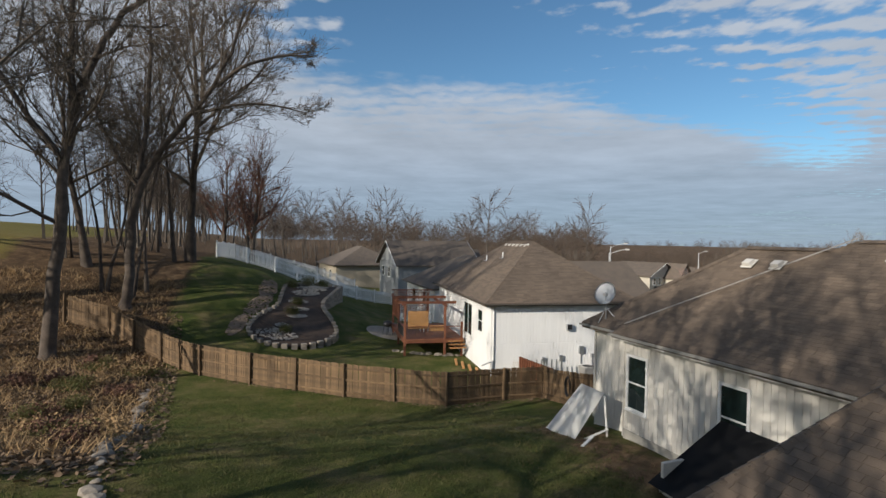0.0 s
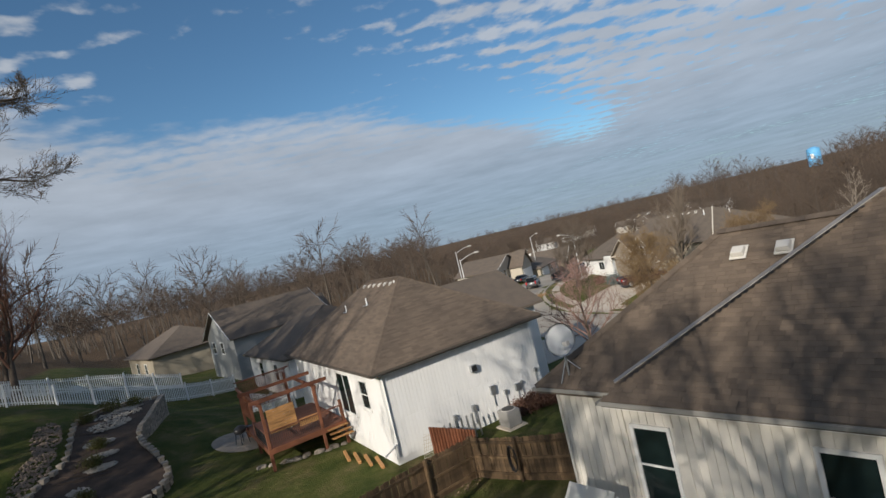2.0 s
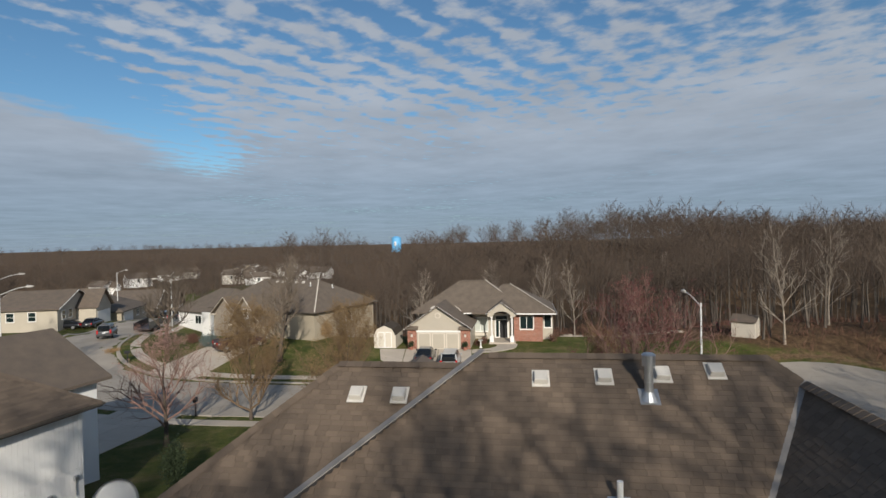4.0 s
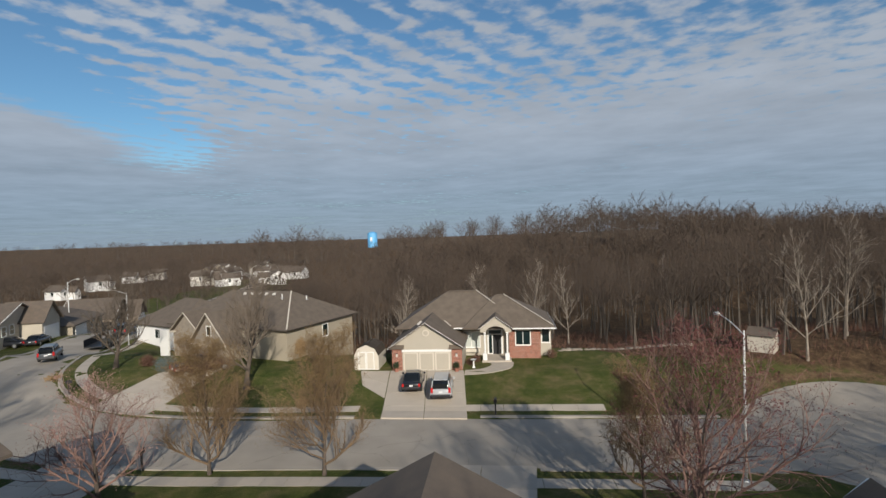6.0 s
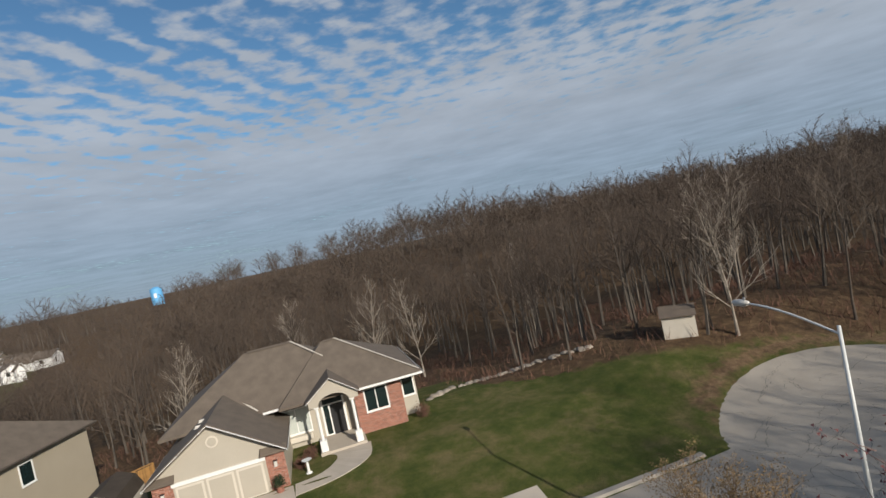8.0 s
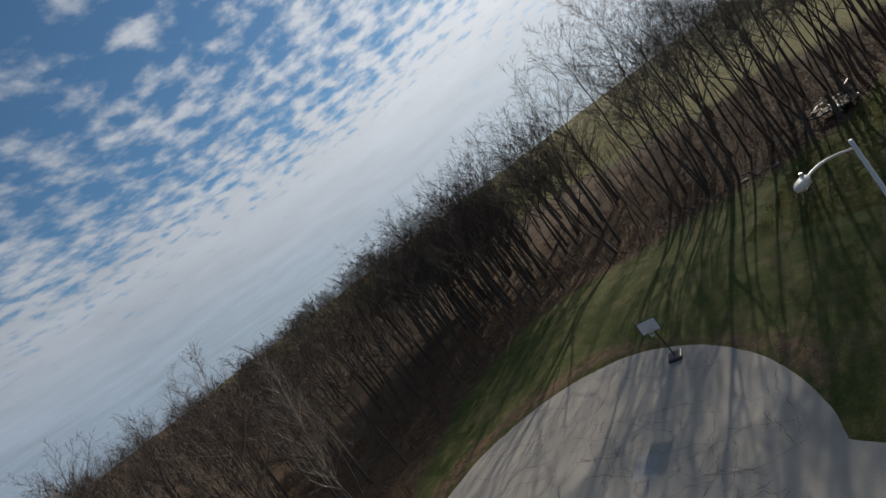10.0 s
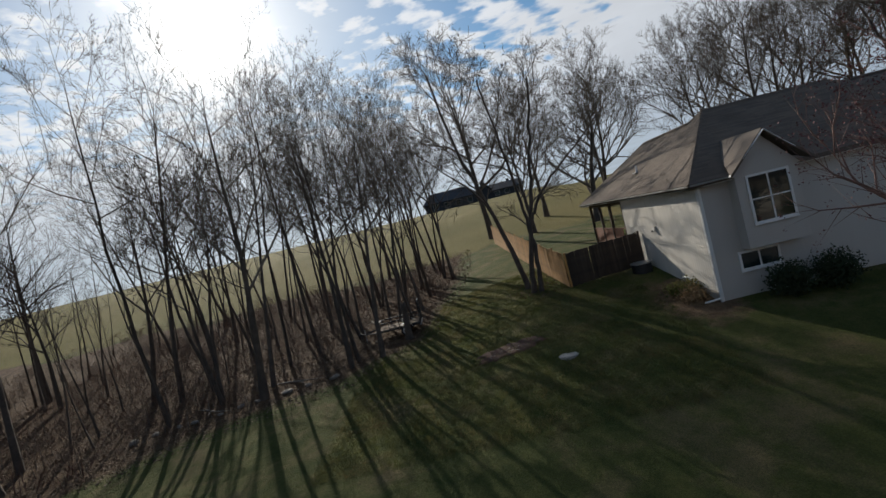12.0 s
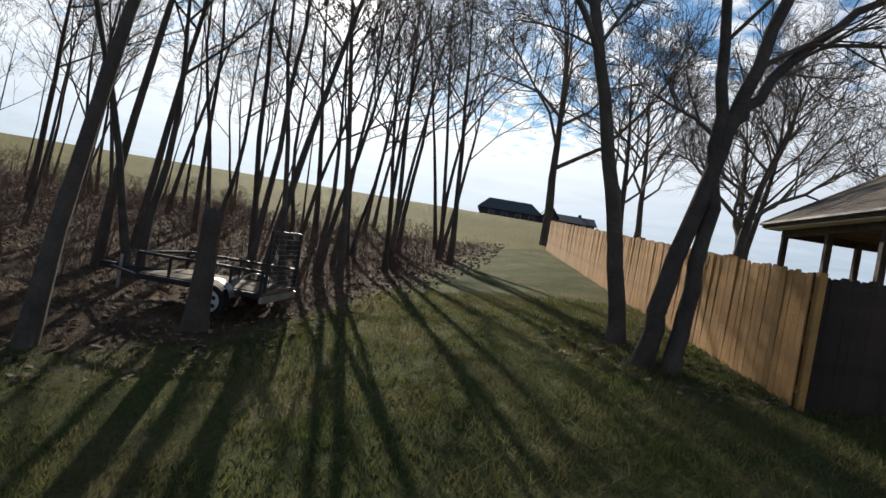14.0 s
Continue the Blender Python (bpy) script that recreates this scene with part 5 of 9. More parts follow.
def satellite_dish():
    x, y = 12.5, 16.2
    z = 2.93
    e = empty("satellite_dish", pose(x, y, z), "grey satellite dish on a tripod at the roof's corner", "satellite dish")
    bm = bmesh.new()
    rings, seg = 6, 28
    rows = []
    for i in range(rings + 1):
        r = 0.46 * i / rings
        rows.append([bm.verts.new((r * 0.9 * math.cos(2 * math.pi * k / seg), r * math.sin(2 * math.pi * k / seg), 0.45 * r * r)) for k in range(seg if i else 1)])
    for i in range(rings):
        for k in range(seg):
            p, q = rows[i + 1][k], rows[i + 1][(k + 1) % seg]
            if i == 0:
                bm.faces.new((rows[0][0], p, q))
            else:
                bm.faces.new((rows[i][k], p, q, rows[i][(k + 1) % seg]))
    bmesh.ops.solidify(bm, geom=bm.faces[:], thickness=0.02)
    head = Vector((0, 0, 0.95))
    aim = Vector((-0.85, -0.42, 0.45))
    dish = part("reflector", bm, M_DISH, e, smooth=True)
    dish.matrix_basis = Matrix.Translation(head + aim.normalized() * 0.05) @ aim.to_track_quat("Z", "Y").to_matrix().to_4x4()
    part("mast", rod(((0, 0, -0.1), (0, 0, 0.95), 0.028), ((0, 0, 0.93), head + aim.normalized() * 0.04, 0.035)), M_GALV, e)
    part("tripod", rod(((0, 0, 0.45), (-0.28, 0.1, -0.16), 0.014), ((0, 0, 0.45), (0.2, 0.25, 0.16), 0.014), ((0, 0, 0.45), (0.15, -0.3, 0.12), 0.014)), M_GALV, e)
    tip = head + Vector((-0.45, -0.5, 0.05))
    part("feed_arm", rod((head + Vector((0.02, 0.03, -0.35)), tip, 0.016)), M_GALV, e)
    part("receiver", bevel(boxes((tip.x - 0.07, tip.y - 0.07, tip.z - 0.05, tip.x + 0.07, tip.y + 0.07, tip.z + 0.07)), 0.015), M_VENT, e)


satellite_dish()


def lean_to():
    e = empty("lean_to", pose(11.46, 8.85, -0.75), "small lean-to with black sheet roof against the cream wall", "lean-to")
    part("side_wall", boxes((-1.75, 1.45, 0, 0.44, 1.55, 0.85)), M_CREAM, e)
    part("side_wall", boxes((-1.75, -1.55, 0, 0.44, -1.45, 0.85)), M_CREAM, e)
    part("front_wall", boxes((-1.8, -1.55, -0.3, -1.7, 1.55, 0.35)), M_CREAM, e)
    bm = bmesh.new()
    v = [bm.verts.new(p) for p in ((-2.05, -1.7, 0.28), (-2.05, 1.7, 0.28), (0.46, 1.6, 1.7), (0.46, -1.1, 1.7))]
    f = bm.faces.new(v)
    bmesh.ops.solidify(bm, geom=[f], thickness=0.05)
    part("roof", bm, M_BLACK, e)


lean_to()


def leaning_panel():
    e = empty("bulkhead_door", pose(10.6, 15.25, -1.0), "white slanted bulkhead door propped beside the wall", "door")
    bm = bmesh.new()
    v = [bm.verts.new(p) for p in ((-0.75, -0.75, 0.05), (-0.75, 0.85, 0.05), (0.65, 0.7, 1.6), (0.65, -0.6, 1.6))]
    f = bm.faces.new(v)
    bmesh.ops.solidify(bm, geom=[f], thickness=0.06)
    part("leaf", bm, M_TRIM, e)
    part("frame", rod(((-0.72, -0.72, 0.0), (0.75, -0.72, 0.35), 0.04), ((0.62, -0.66, 1.5), (0.72, -0.72, 0.1), 0.035), sides=6), M_TRIM, e)
    e2 = empty("plank", pose(10.1, 14.0, ground_z(10.1, 14.0) + 0.02, 0, 0, 35), "short white plank lying on bare soil", "plank")
    part("board", boxes((-0.55, -0.05, 0, 0.55, 0.05, 0.05)), M_TRIM, e2)


leaning_panel()


def wall_fixtures():
    e = empty("vent_hood", pose(16.45, -0.37, 0.84), "pale louvred vent hood on the cream wall", "vent hood")
    bm = boxes((-0.12, -0.16, -0.12, 0.12, 0, 0.14))
    for v in bm.verts:
        if v.co.y < -0.1 and v.co.z > 0:
            v.co.y += 0.08
    part("hood", bevel(bm, 0.012, 1), M_VENT, e)
    part("flap", boxes((-0.1, -0.2, -0.1, 0.1, -0.165, -0.02)), M_BLACKSTEEL, e)
    g = empty("gas_meter", pose(19.6, -0.62, -1.55), "grey gas meter with pipes beside the wall", "gas meter")
    part("body", bevel(boxes((-0.14, -0.1, -0.16, 0.14, 0.1, 0.18)), 0.04), M_GALV, g)
    part("regulator", rod(((-0.32, 0, 0.2), (-0.32, 0, 0.26), 0.12), sides=14), M_GALV, g)
    part("pipe", rod(((-0.32, 0, -0.6), (-0.32, 0, 0.3), 0.022), ((-0.32, 0, 0.28), (0.1, 0, 0.28), 0.022), ((0.1, 0, 0.28), (0.1, 0, 0.1), 0.022), ((0.1, 0, 0.22), (0.55, 0, -0.06), 0.018)), M_GALV, g)
    t = empty("water_tub", pose(15.5, -1.15, ground_z(15.5, -1.15), 0, 0, 20), "round dark tub with a grey lid beside the wall", "tub")
    part("tub", rod(((0, 0, -0.2), (0, 0, 0.42), 0.5), sides=28), M_BLACKSTEEL, t)
    part("lid", rod(((0, 0, 0.42), (0, 0, 0.48), 0.54), sides=28), M_GALV, t)


wall_fixtures()


# ---- the white house next door ----
def hip_house(e, wall_mat, roof_mat, wx, wy, base, eave, ridge, ra, rb, over=0.5, along="y"):
    part("wall", boxes((0, 0, base, wx, 0.2, eave - 0.1)), wall_mat, e)
    part("wall", boxes((0, wy - 0.2, base, wx, wy, eave - 0.1)), wall_mat, e)
    part("wall", boxes((0, 0.2, base, 0.2, wy - 0.2, eave - 0.1)), wall_mat, e)
    part("wall", boxes((wx - 0.2, 0.2, base, wx, wy - 0.2, eave - 0.1)), wall_mat, e)
    part("roof", hip_roof(-over, -over, wx + over, wy + over, eave, ridge, ra, rb, along), roof_mat, e)
    x0, x1, y0, y1 = -over - 0.05, wx + over + 0.05, -over - 0.05, wy + over + 0.05
    for p, q in (((x0, y0), (x1, y0)), ((x1, y0), (x1, y1)), ((x1, y1), (x0, y1)), ((x0, y1), (x0, y0))):
        gutter(e, (*p, eave - 0.02), (*q, eave - 0.02), 0.085, M_GUTTER_DARK)


def white_house():
    e = empty("house", pose(14.1, 29.0, 1.95, 0, 0, -9), "white house with brown hip roof and a rear deck", "house", "houses of the street")
    hip_house(e, M_WHITE, M_SHINGLE_FAR, 9.6, 15.5, -6.2, 0.05, 3.9, 5.2, 10.2, 0.55)
    peak = [(4.8, 5.2, 3.9), (4.8, 10.2, 3.9)]
    shingle(e, [(-0.55, 16.05, 0.05), (-0.55, -0.55, 0.05), *peak], 21, tab=0.5)
    shingle(e, [(-0.55, -0.55, 0.05), (10.15, -0.55, 0.05), peak[0]], 22, tab=0.5)
    ridge_caps(e, (-0.55, -0.55, 0.05), peak[0])
    ridge_caps(e, (10.15, -0.55, 0.05), peak[0])
    ridge_caps(e, *peak)
    upright_boards(e, (0, 0, 0), 270, 9.6, -0.12, -2.55, 0.2, BOARD_WHITE)
    upright_boards(e, (0, 0, 0), 270, 9.6, -2.58, -4.4, 0.2, BOARD_WHITE)
    upright_boards(e, (0, 15.5, 0), 180, 15.5, -0.12, -4.4, 0.3, BOARD_WHITE, skip=((9.0, 11.2, -2.9, -0.6), (12.6, 13.7, -2.2, -0.7)))
    part("corner_board", boxes((-0.04, -0.04, -4.4, 0.1, -0.023, -0.1), (-0.04, -0.023, -4.4, -0.023, 0.1, -0.1)), M_TRIM, e)
    window(e, (0, 2.9, -2.15), 180, 1.0, 1.4, False, True)
    window(e, (0, 6.5, -2.85), 180, 2.1, 2.2, True, False)
    window(e, (0, 11.0, -2.2), 180, 1.0, 1.4, False, True)
    part("downspout", rod(((0.12, -0.08, -0.1), (0.12, -0.08, -3.6), 0.045), ((0.12, -0.08, -3.6), (-0.8, -0.6, -3.75), 0.05), sides=6), M_TRIM, e)
    part("garage_wing", boxes((9.6, 4.0, -6.2, 13.5, 11.5, -0.1)), M_WHITE, e)
    part("wing_roof", plane_roof([[(7.0, 3.5, 0.0), (14.0, 3.5, 0.0), (14.0, 7.75, 2.4), (5.0, 7.75, 2.4)], [(14.0, 12.0, 0.0), (7.0, 12.0, 0.0), (5.0, 7.75, 2.4), (14.0, 7.75, 2.4)]]), M_SHINGLE_FAR, e)
    m = e.matrix_world
    for lx, ly, lz, sz in ((5.2, -0.03, -1.55, 0.19),):
        v = empty("vent_hood", m @ pose(lx, ly, lz), "grey louvred vent hood on the white wall", "vent hood")
        part("hood", bevel(boxes((-sz, -0.22, -sz, sz, 0, sz)), 0.02, 1), M_GALV, v)
        part("louvre", boxes((-sz * 0.8, -0.235, -sz * 0.8, sz * 0.8, -0.222, sz * 0.8)), M_BLACKSTEEL, v)
    for lx, lz, w, hgt in ((6.1, -3.05, 0.17, 0.24), (6.9, -3.45, 0.1, 0.13), (7.75, -3.45, 0.17, 0.2), (8.1, -3.3, 0.08, 0.1), (9.2, -2.95, 0.1, 0.1), (3.5, -3.6, 0.1, 0.14), (4.7, -3.55, 0.12, 0.18)):
        v = empty("meter_box", m @ pose(lx, -0.03, lz), "small grey service box with conduit on the white wall", "meter box", "meter boxes")
        part("box", bevel(boxes((-w, -0.14, -hgt, w, 0, hgt)), 0.015, 1), M_GALV, v)
        part("conduit", rod(((0, -0.05, -hgt), (0, -0.05, -hgt - 0.65), 0.025)), M_GALV, v)
    for x, y, zz in ((3.0, 6.8, 2.6), (2.6, 9.6, 2.3), (4.4, 5.2, 3.3)):
        pipe_vent(*(m @ Vector((x, y, zz))), 0.45, M_TRIM, 0.05)
    for k in range(6):
        p = m @ Vector((4.35, 5.6 + k * 0.85, 3.58))
        roof_vent(*p, rear_tilt).scale = (0.55, 0.55, 0.55)
    return e


white_house()


# ---- street ----
def offset_line(line, d):
    out = []
    for i, (x, y) in enumerate(line):
        ax, ay = line[max(0, i - 1)]
        bx, by = line[min(len(line) - 1, i + 1)]
        n = math.hypot(bx - ax, by - ay)
        out.append((x + d * (by - ay) / n, y - d * (bx - ax) / n))
    return out


def resample(line, step):
    out = [line[0]]
    for (ax, ay), (bx, by) in zip(line, line[1:]):
        n = max(1, int(math.hypot(bx - ax, by - ay) / step))
        out += [(ax + (bx - ax) * k / n, ay + (by - ay) * k / n) for k in range(1, n + 1)]
    return out


def smooth_line(line, rounds=3):
    for _ in range(rounds):
        new_line = [line[0]]
        for (ax, ay), (bx, by) in zip(line, line[1:]):
            new_line += [(ax * 0.75 + bx * 0.25, ay * 0.75 + by * 0.25), (ax * 0.25 + bx * 0.75, ay * 0.25 + by * 0.75)]
        line = new_line + [line[-1]]
    return line


CENTRE = resample(smooth_line(ROAD_LINE), 1.2)


def band(line, d0, d1, z0, z1=None, cross=1, name="band", lift=None):
    """A sheet between two offsets of a line, laid on the ground with a given lift."""
    bm = bmesh.new()
    rows = []
    for k in range(cross + 1):
        d = d0 + (d1 - d0) * k / cross
        rows.append([bm.verts.new((x, y, base_z(x, y) + z0)) for x, y in offset_line(line, d)])
    for a, b in zip(rows, rows[1:]):
        for i in range(len(a) - 1):
            bm.faces.new((a[i], a[i + 1], b[i + 1], b[i]))
    return bm


def build_road():
    bm = band(CENTRE, -ROAD_HALF, ROAD_HALF, -0.09, cross=8)
    rings, seg = 9, 64
    rows = []
    for i in range(rings + 1):
        r = TURN_RADIUS * i / rings
        rows.append([bm.verts.new((TURN_CENTRE[0] + r * math.cos(2 * math.pi * k / seg), TURN_CENTRE[1] + r * math.sin(2 * math.pi * k / seg), base_z(TURN_CENTRE[0] + r * math.cos(2 * math.pi * k / seg), TURN_CENTRE[1] + r * math.sin(2 * math.pi * k / seg)) - 0.085)) for k in range(seg if i else 1)])
    for i in range(rings):
        for k in range(seg):
            p, q = rows[i + 1][k], rows[i + 1][(k + 1) % seg]
            bm.faces.new((rows[0][0], p, q) if i == 0 else (rows[i][k], p, q, rows[i][(k + 1) % seg]))
    bmesh.ops.recalc_face_normals(bm, faces=bm.faces[:])
    road = mesh_object("road", bm, M_ROAD, smooth=True)
    tagged(road, "pale worn street with a turning circle and fine cracks", "road", kind="structure")

    # kerbs
    def kerb(line, d, name="kerb", mask=lambda x, y: True):
        inner, outer = offset_line(line, d), offset_line(line, d + math.copysign(0.45, d))
        bm = bmesh.new()
        prev = None
        for (ax, ay), (bx, by) in zip(inner, outer):
            if not mask(ax, ay):
                prev = None
                continue
            za, zb = base_z(ax, ay), base_z(bx, by)
            ring = [bm.verts.new(p) for p in ((ax, ay, za - 0.12), (ax + (bx - ax) * 0.25, ay + (by - ay) * 0.25, za + 0.05), (bx, by, zb + 0.05), (bx, by, zb - 0.2))]
            if prev:
                for i in range(3):
                    bm.faces.new((prev[i], prev[i + 1], ring[i + 1], ring[i]))
            prev = ring
        bmesh.ops.recalc_face_normals(bm, faces=bm.faces[:])
        ob = mesh_object(name, bm, M_KERB)
        tagged(ob, "pale concrete kerb along the street", "kerb", kind="structure")

    gap = lambda x, y: math.hypot(x - TURN_CENTRE[0], y - TURN_CENTRE[1]) > TURN_RADIUS
    kerb(CENTRE, ROAD_HALF, mask=lambda x, y: gap(x, y) and not 13.4 < y < 21.6)
    kerb(CENTRE, -ROAD_HALF, mask=lambda x, y: gap(x, y) and not 8.5 < y < 15.5)

    # cracks
    rng = random.Random(8)
    bm = bmesh.new()
    for n in range(190):
        if n < 140:
            a, r = rng.uniform(0, 6.28), TURN_RADIUS * math.sqrt(rng.random()) * 0.95
            x, y = TURN_CENTRE[0] + r * math.cos(a), TURN_CENTRE[1] + r * math.sin(a)
        else:
            x, y = 46 + rng.uniform(-4, 4), rng.uniform(-4, 40)
        d = course = rng.choice((0.35, 0.45, 1.95, 2.05)) + rng.uniform(-0.3, 0.3) + rng.choice((0, math.pi))
        for _ in range(rng.randint(10, 34)):
            d = course + rng.gauss(0, 0.45)
            course += rng.gauss(0, 0.06)
            s, w = rng.uniform(0.06, 0.22), rng.uniform(0.003, 0.010)
            nx, ny = x + s * math.cos(d), y + s * math.sin(d)
            if road_gap(nx, ny) > -0.2:
                break
            ox, oy = -math.sin(d) * w, math.cos(d) * w
            zz = lambda px, py: base_z(px, py) - 0.078
            poly(bm, [(x - ox, y - oy, zz(x, y)), (nx - ox, ny - oy, zz(nx, ny)), (nx + ox, ny + oy, zz(nx, ny)), (x + ox, y + oy, zz(x, y))])
            x, y = nx, ny
    ob = mesh_object("road_cracks", bm, M_CRACK)
    tagged(ob, "dark branching cracks in the pale street", "cracks", kind="stuff")
    bm = bmesh.new()
    m = pose(44.55, -13.5, 0, 0, 0, 26)
    cs = [m @ Vector(p) for p in ((-0.7, -0.5, 0), (0.7, -0.5, 0), (0.7, 0.5, 0), (-0.7, 0.5, 0))]
    poly(bm, [(c.x, c.y, base_z(c.x, c.y) - 0.076) for c in cs])
    tagged(mesh_object("road_patch", bm, M_PATCH), "square grey repair patch in the turning circle", "road patch", kind="structure")


build_road()


def paving(name, label, line, d0, d1, slab=1.5, lift=0.02, mat=M_SIDEWALK, group="paving", mask=lambda x, y: True):
    """A path of separate slabs along a line."""
    e = empty(name, Matrix.Identity(4), label, "pavement", group, kind="structure")
    a, b = offset_line(line, d0), offset_line(line, d1)
    for i in range(len(line) - 1):
        if not mask(*line[i]):
            continue
        bm = bmesh.new()
        q = [a[i], a[i + 1], b[i + 1], b[i]]
        cx, cy = sum(p[0] for p in q) / 4, sum(p[1] for p in q) / 4
        q = [(cx + (x - cx) * 0.985, cy + (y - cy) * 0.985) for x, y in q]
        top = [bm.verts.new((x, y, base_z(x, y) + lift)) for x, y in q]
        low = [bm.verts.new((x, y, base_z(x, y) - 0.1)) for x, y in q]
        bm.faces.new(top)
        for k in range(4):
            bm.faces.new((top[k], low[k], low[(k + 1) % 4], top[(k + 1) % 4]))
        bmesh.ops.recalc_face_normals(bm, faces=bm.faces[:])
        part("slab", bm, mat, e)
    return e


WALK_LINE = resample(smooth_line(ROAD_LINE), 1.5)
paving("pavement", "pale concrete pavement beside the lawns", WALK_LINE, ROAD_HALF + 1.5, ROAD_HALF + 2.6, mask=lambda x, y: y > 2 and not 13.8 < y < 21)
paving("pavement", "pale concrete pavement along the front lawns", WALK_LINE, -ROAD_HALF - 2.7, -ROAD_HALF - 1.4, mask=lambda x, y: -5.5 < y < 60)


def driveway(name, label, corners, nx, ny, lift=0.03):
    """Concrete panels over a four-sided drive."""
    e = empty(name, Matrix.Identity(4), label, "driveway", "driveways", kind="structure")
    c = [Vector((*p, 0)) for p in corners]
    at = lambda u, v: c[0].lerp(c[1], u).lerp(c[3].lerp(c[2], u), v)
    for i in range(nx):
        for j in range(ny):
            bm = bmesh.new()
            g = 0.006
            sub = 3
            grid = [[at((i + g + (1 - 2 * g) * s / sub) / nx, (j + g + (1 - 2 * g) * t / sub) / ny) for s in range(sub + 1)] for t in range(sub + 1)]
            top = [[bm.verts.new((p.x, p.y, base_z(p.x, p.y) + lift)) for p in row] for row in grid]
            for t in range(sub):
                for s in range(sub):
                    bm.faces.new((top[t][s], top[t][s + 1], top[t + 1][s + 1], top[t + 1][s]))
            rim = [top[0][s] for s in range(sub + 1)] + [top[t][sub] for t in range(1, sub + 1)] + [top[sub][s] for s in range(sub - 1, -1, -1)] + [top[t][0] for t in range(sub - 1, 0, -1)]
            low = [bm.verts.new((v.co.x, v.co.y, v.co.z - 0.12)) for v in rim]
            for k in range(len(rim)):
                bm.faces.new((rim[k], low[k], low[(k + 1) % len(rim)], rim[(k + 1) % len(rim)]))
            bmesh.ops.recalc_face_normals(bm, faces=bm.faces[:])
            part("panel", bm, M_SIDEWALK, e)


driveway("driveway", "wide pale concrete drive before a double garage", ((50.3, 13.4), (60.3, 14.3), (60.3, 21.6), (50.3, 20.4)), 4, 2)
driveway("driveway", "pale concrete apron beside the garden shed", ((54.2, 20.9), (60.2, 21.63), (60.2, 24.6), (56.9, 23.6)), 2, 1)
driveway("driveway", "pale concrete drive with a parked pickup truck", ((50.6, 41.0), (62.6, 39.4), (64.3, 45.0), (52.6, 47.4)), 4, 2)
driveway("driveway", "pale concrete drive before the cream house", ((26.2, 9.6), (42.0, 8.6), (42.0, 15.4), (26.2, 15.2)), 5, 2)
driveway("driveway", "pale concrete drive before the white house", ((28.0, 34.0), (40.7, 35.0), (41.4, 41.0), (28.0, 40.5)), 4, 2)

def curved_path():
    """A short walk that swings from the porch round to the drive."""
    e = empty("path", Matrix.Identity(4), "curved concrete path from the porch to the drive", "path", kind="structure")
    outer = resample(smooth_line([(63.4, 9.4), (61.4, 9.5), (60.2, 10.4), (59.4, 12.0), (59.1, 14.2)]), 0.9)
    inner = resample(smooth_line([(63.4, 12.2), (62.9, 11.6), (61.9, 11.7), (60.6, 12.7), (60.35, 14.2)]), 0.9)
    n = min(len(outer), len(inner)) - 1
    for k in range(n):
        u, v = k / n, (k + 1) / n
        at = lambda line, f: line[min(len(line) - 1, round(f * (len(line) - 1)))]
        q = [at(outer, u), at(outer, v), at(inner, v), at(inner, u)]
        bm = bmesh.new()
        top = [bm.verts.new((x, y, base_z(x, y) + 0.035)) for x, y in q]
        low = [bm.verts.new((x, y, base_z(x, y) - 0.1)) for x, y in q]
        bm.faces.new(top)
        for i in range(4):
            bm.faces.new((top[i], low[i], low[(i + 1) % 4], top[(i + 1) % 4]))
        bmesh.ops.recalc_face_normals(bm, faces=bm.faces[:])
        part("slab", bm, M_SIDEWALK, e)


curved_path()


def street_lamp(x, y, turn, h=8.9, arm=2.1, label="white steel street lamp with a cobra head"):
    e = empty("street_lamp", pose(x, y, ground_z(x, y), 0, 0, turn), label, "street lamp", "street lamps")
    bm = bmesh.new()
    cylinder(bm, (0, 0, 0), (0, 0, h), 0.09, 0.05, sides=14)
    part("pole", bm, M_LAMPWHITE, e, smooth=True)
    part("base_plate", bevel(boxes((-0.2, -0.2, 0, 0.2, 0.2, 0.06)), 0.02), M_GALV, e)
    pts = [(arm * t, 0, h - 0.25 + 0.7 * math.sin(t * 1.45)) for t in (k / 8 for k in range(9))]
    lim = Limbs()
    lim.tube(pts + [(pts[-1][0] + 0.1, 0, pts[-1][2])], [0.035] * 10, 10)
    part("arm", tri_mesh("arm", *lim.arrays(), [M_LAMPWHITE], smooth=True), None, e)
    p = pts[-1]
    bm = bmesh.new()
    bmesh.ops.create_uvsphere(bm, u_segments=18, v_segments=10, radius=1, matrix=pose(p[0] + 0.32, 0, p[2] + 0.02) @ Matrix.Diagonal((0.36, 0.15, 0.11, 1)))
    for v in bm.verts:
        v.co.z = max(v.co.z, p[2] - 0.05)
    part("lamp_head", bm, M_VENT, e, smooth=True)
    part("lens", boxes((p[0] + 0.12, -0.1, p[2] - 0.085, p[0] + 0.55, 0.1, p[2] - 0.052)), M_VENT, e)
    part("photocell", rod(((p[0] + 0.15, 0, p[2] + 0.1), (p[0] + 0.15, 0, p[2] + 0.2), 0.04)), M_GALV, e)
    return e


street_lamp(40.5, -3.0, 3, 8.6, 2.9)
street_lamp(48.3, 60.0, -35)
street_lamp(57.5, 71.0, -35)
street_lamp(92.0, 84.5, -100)
street_lamp(80.0, 64.5, 120, 8.0)


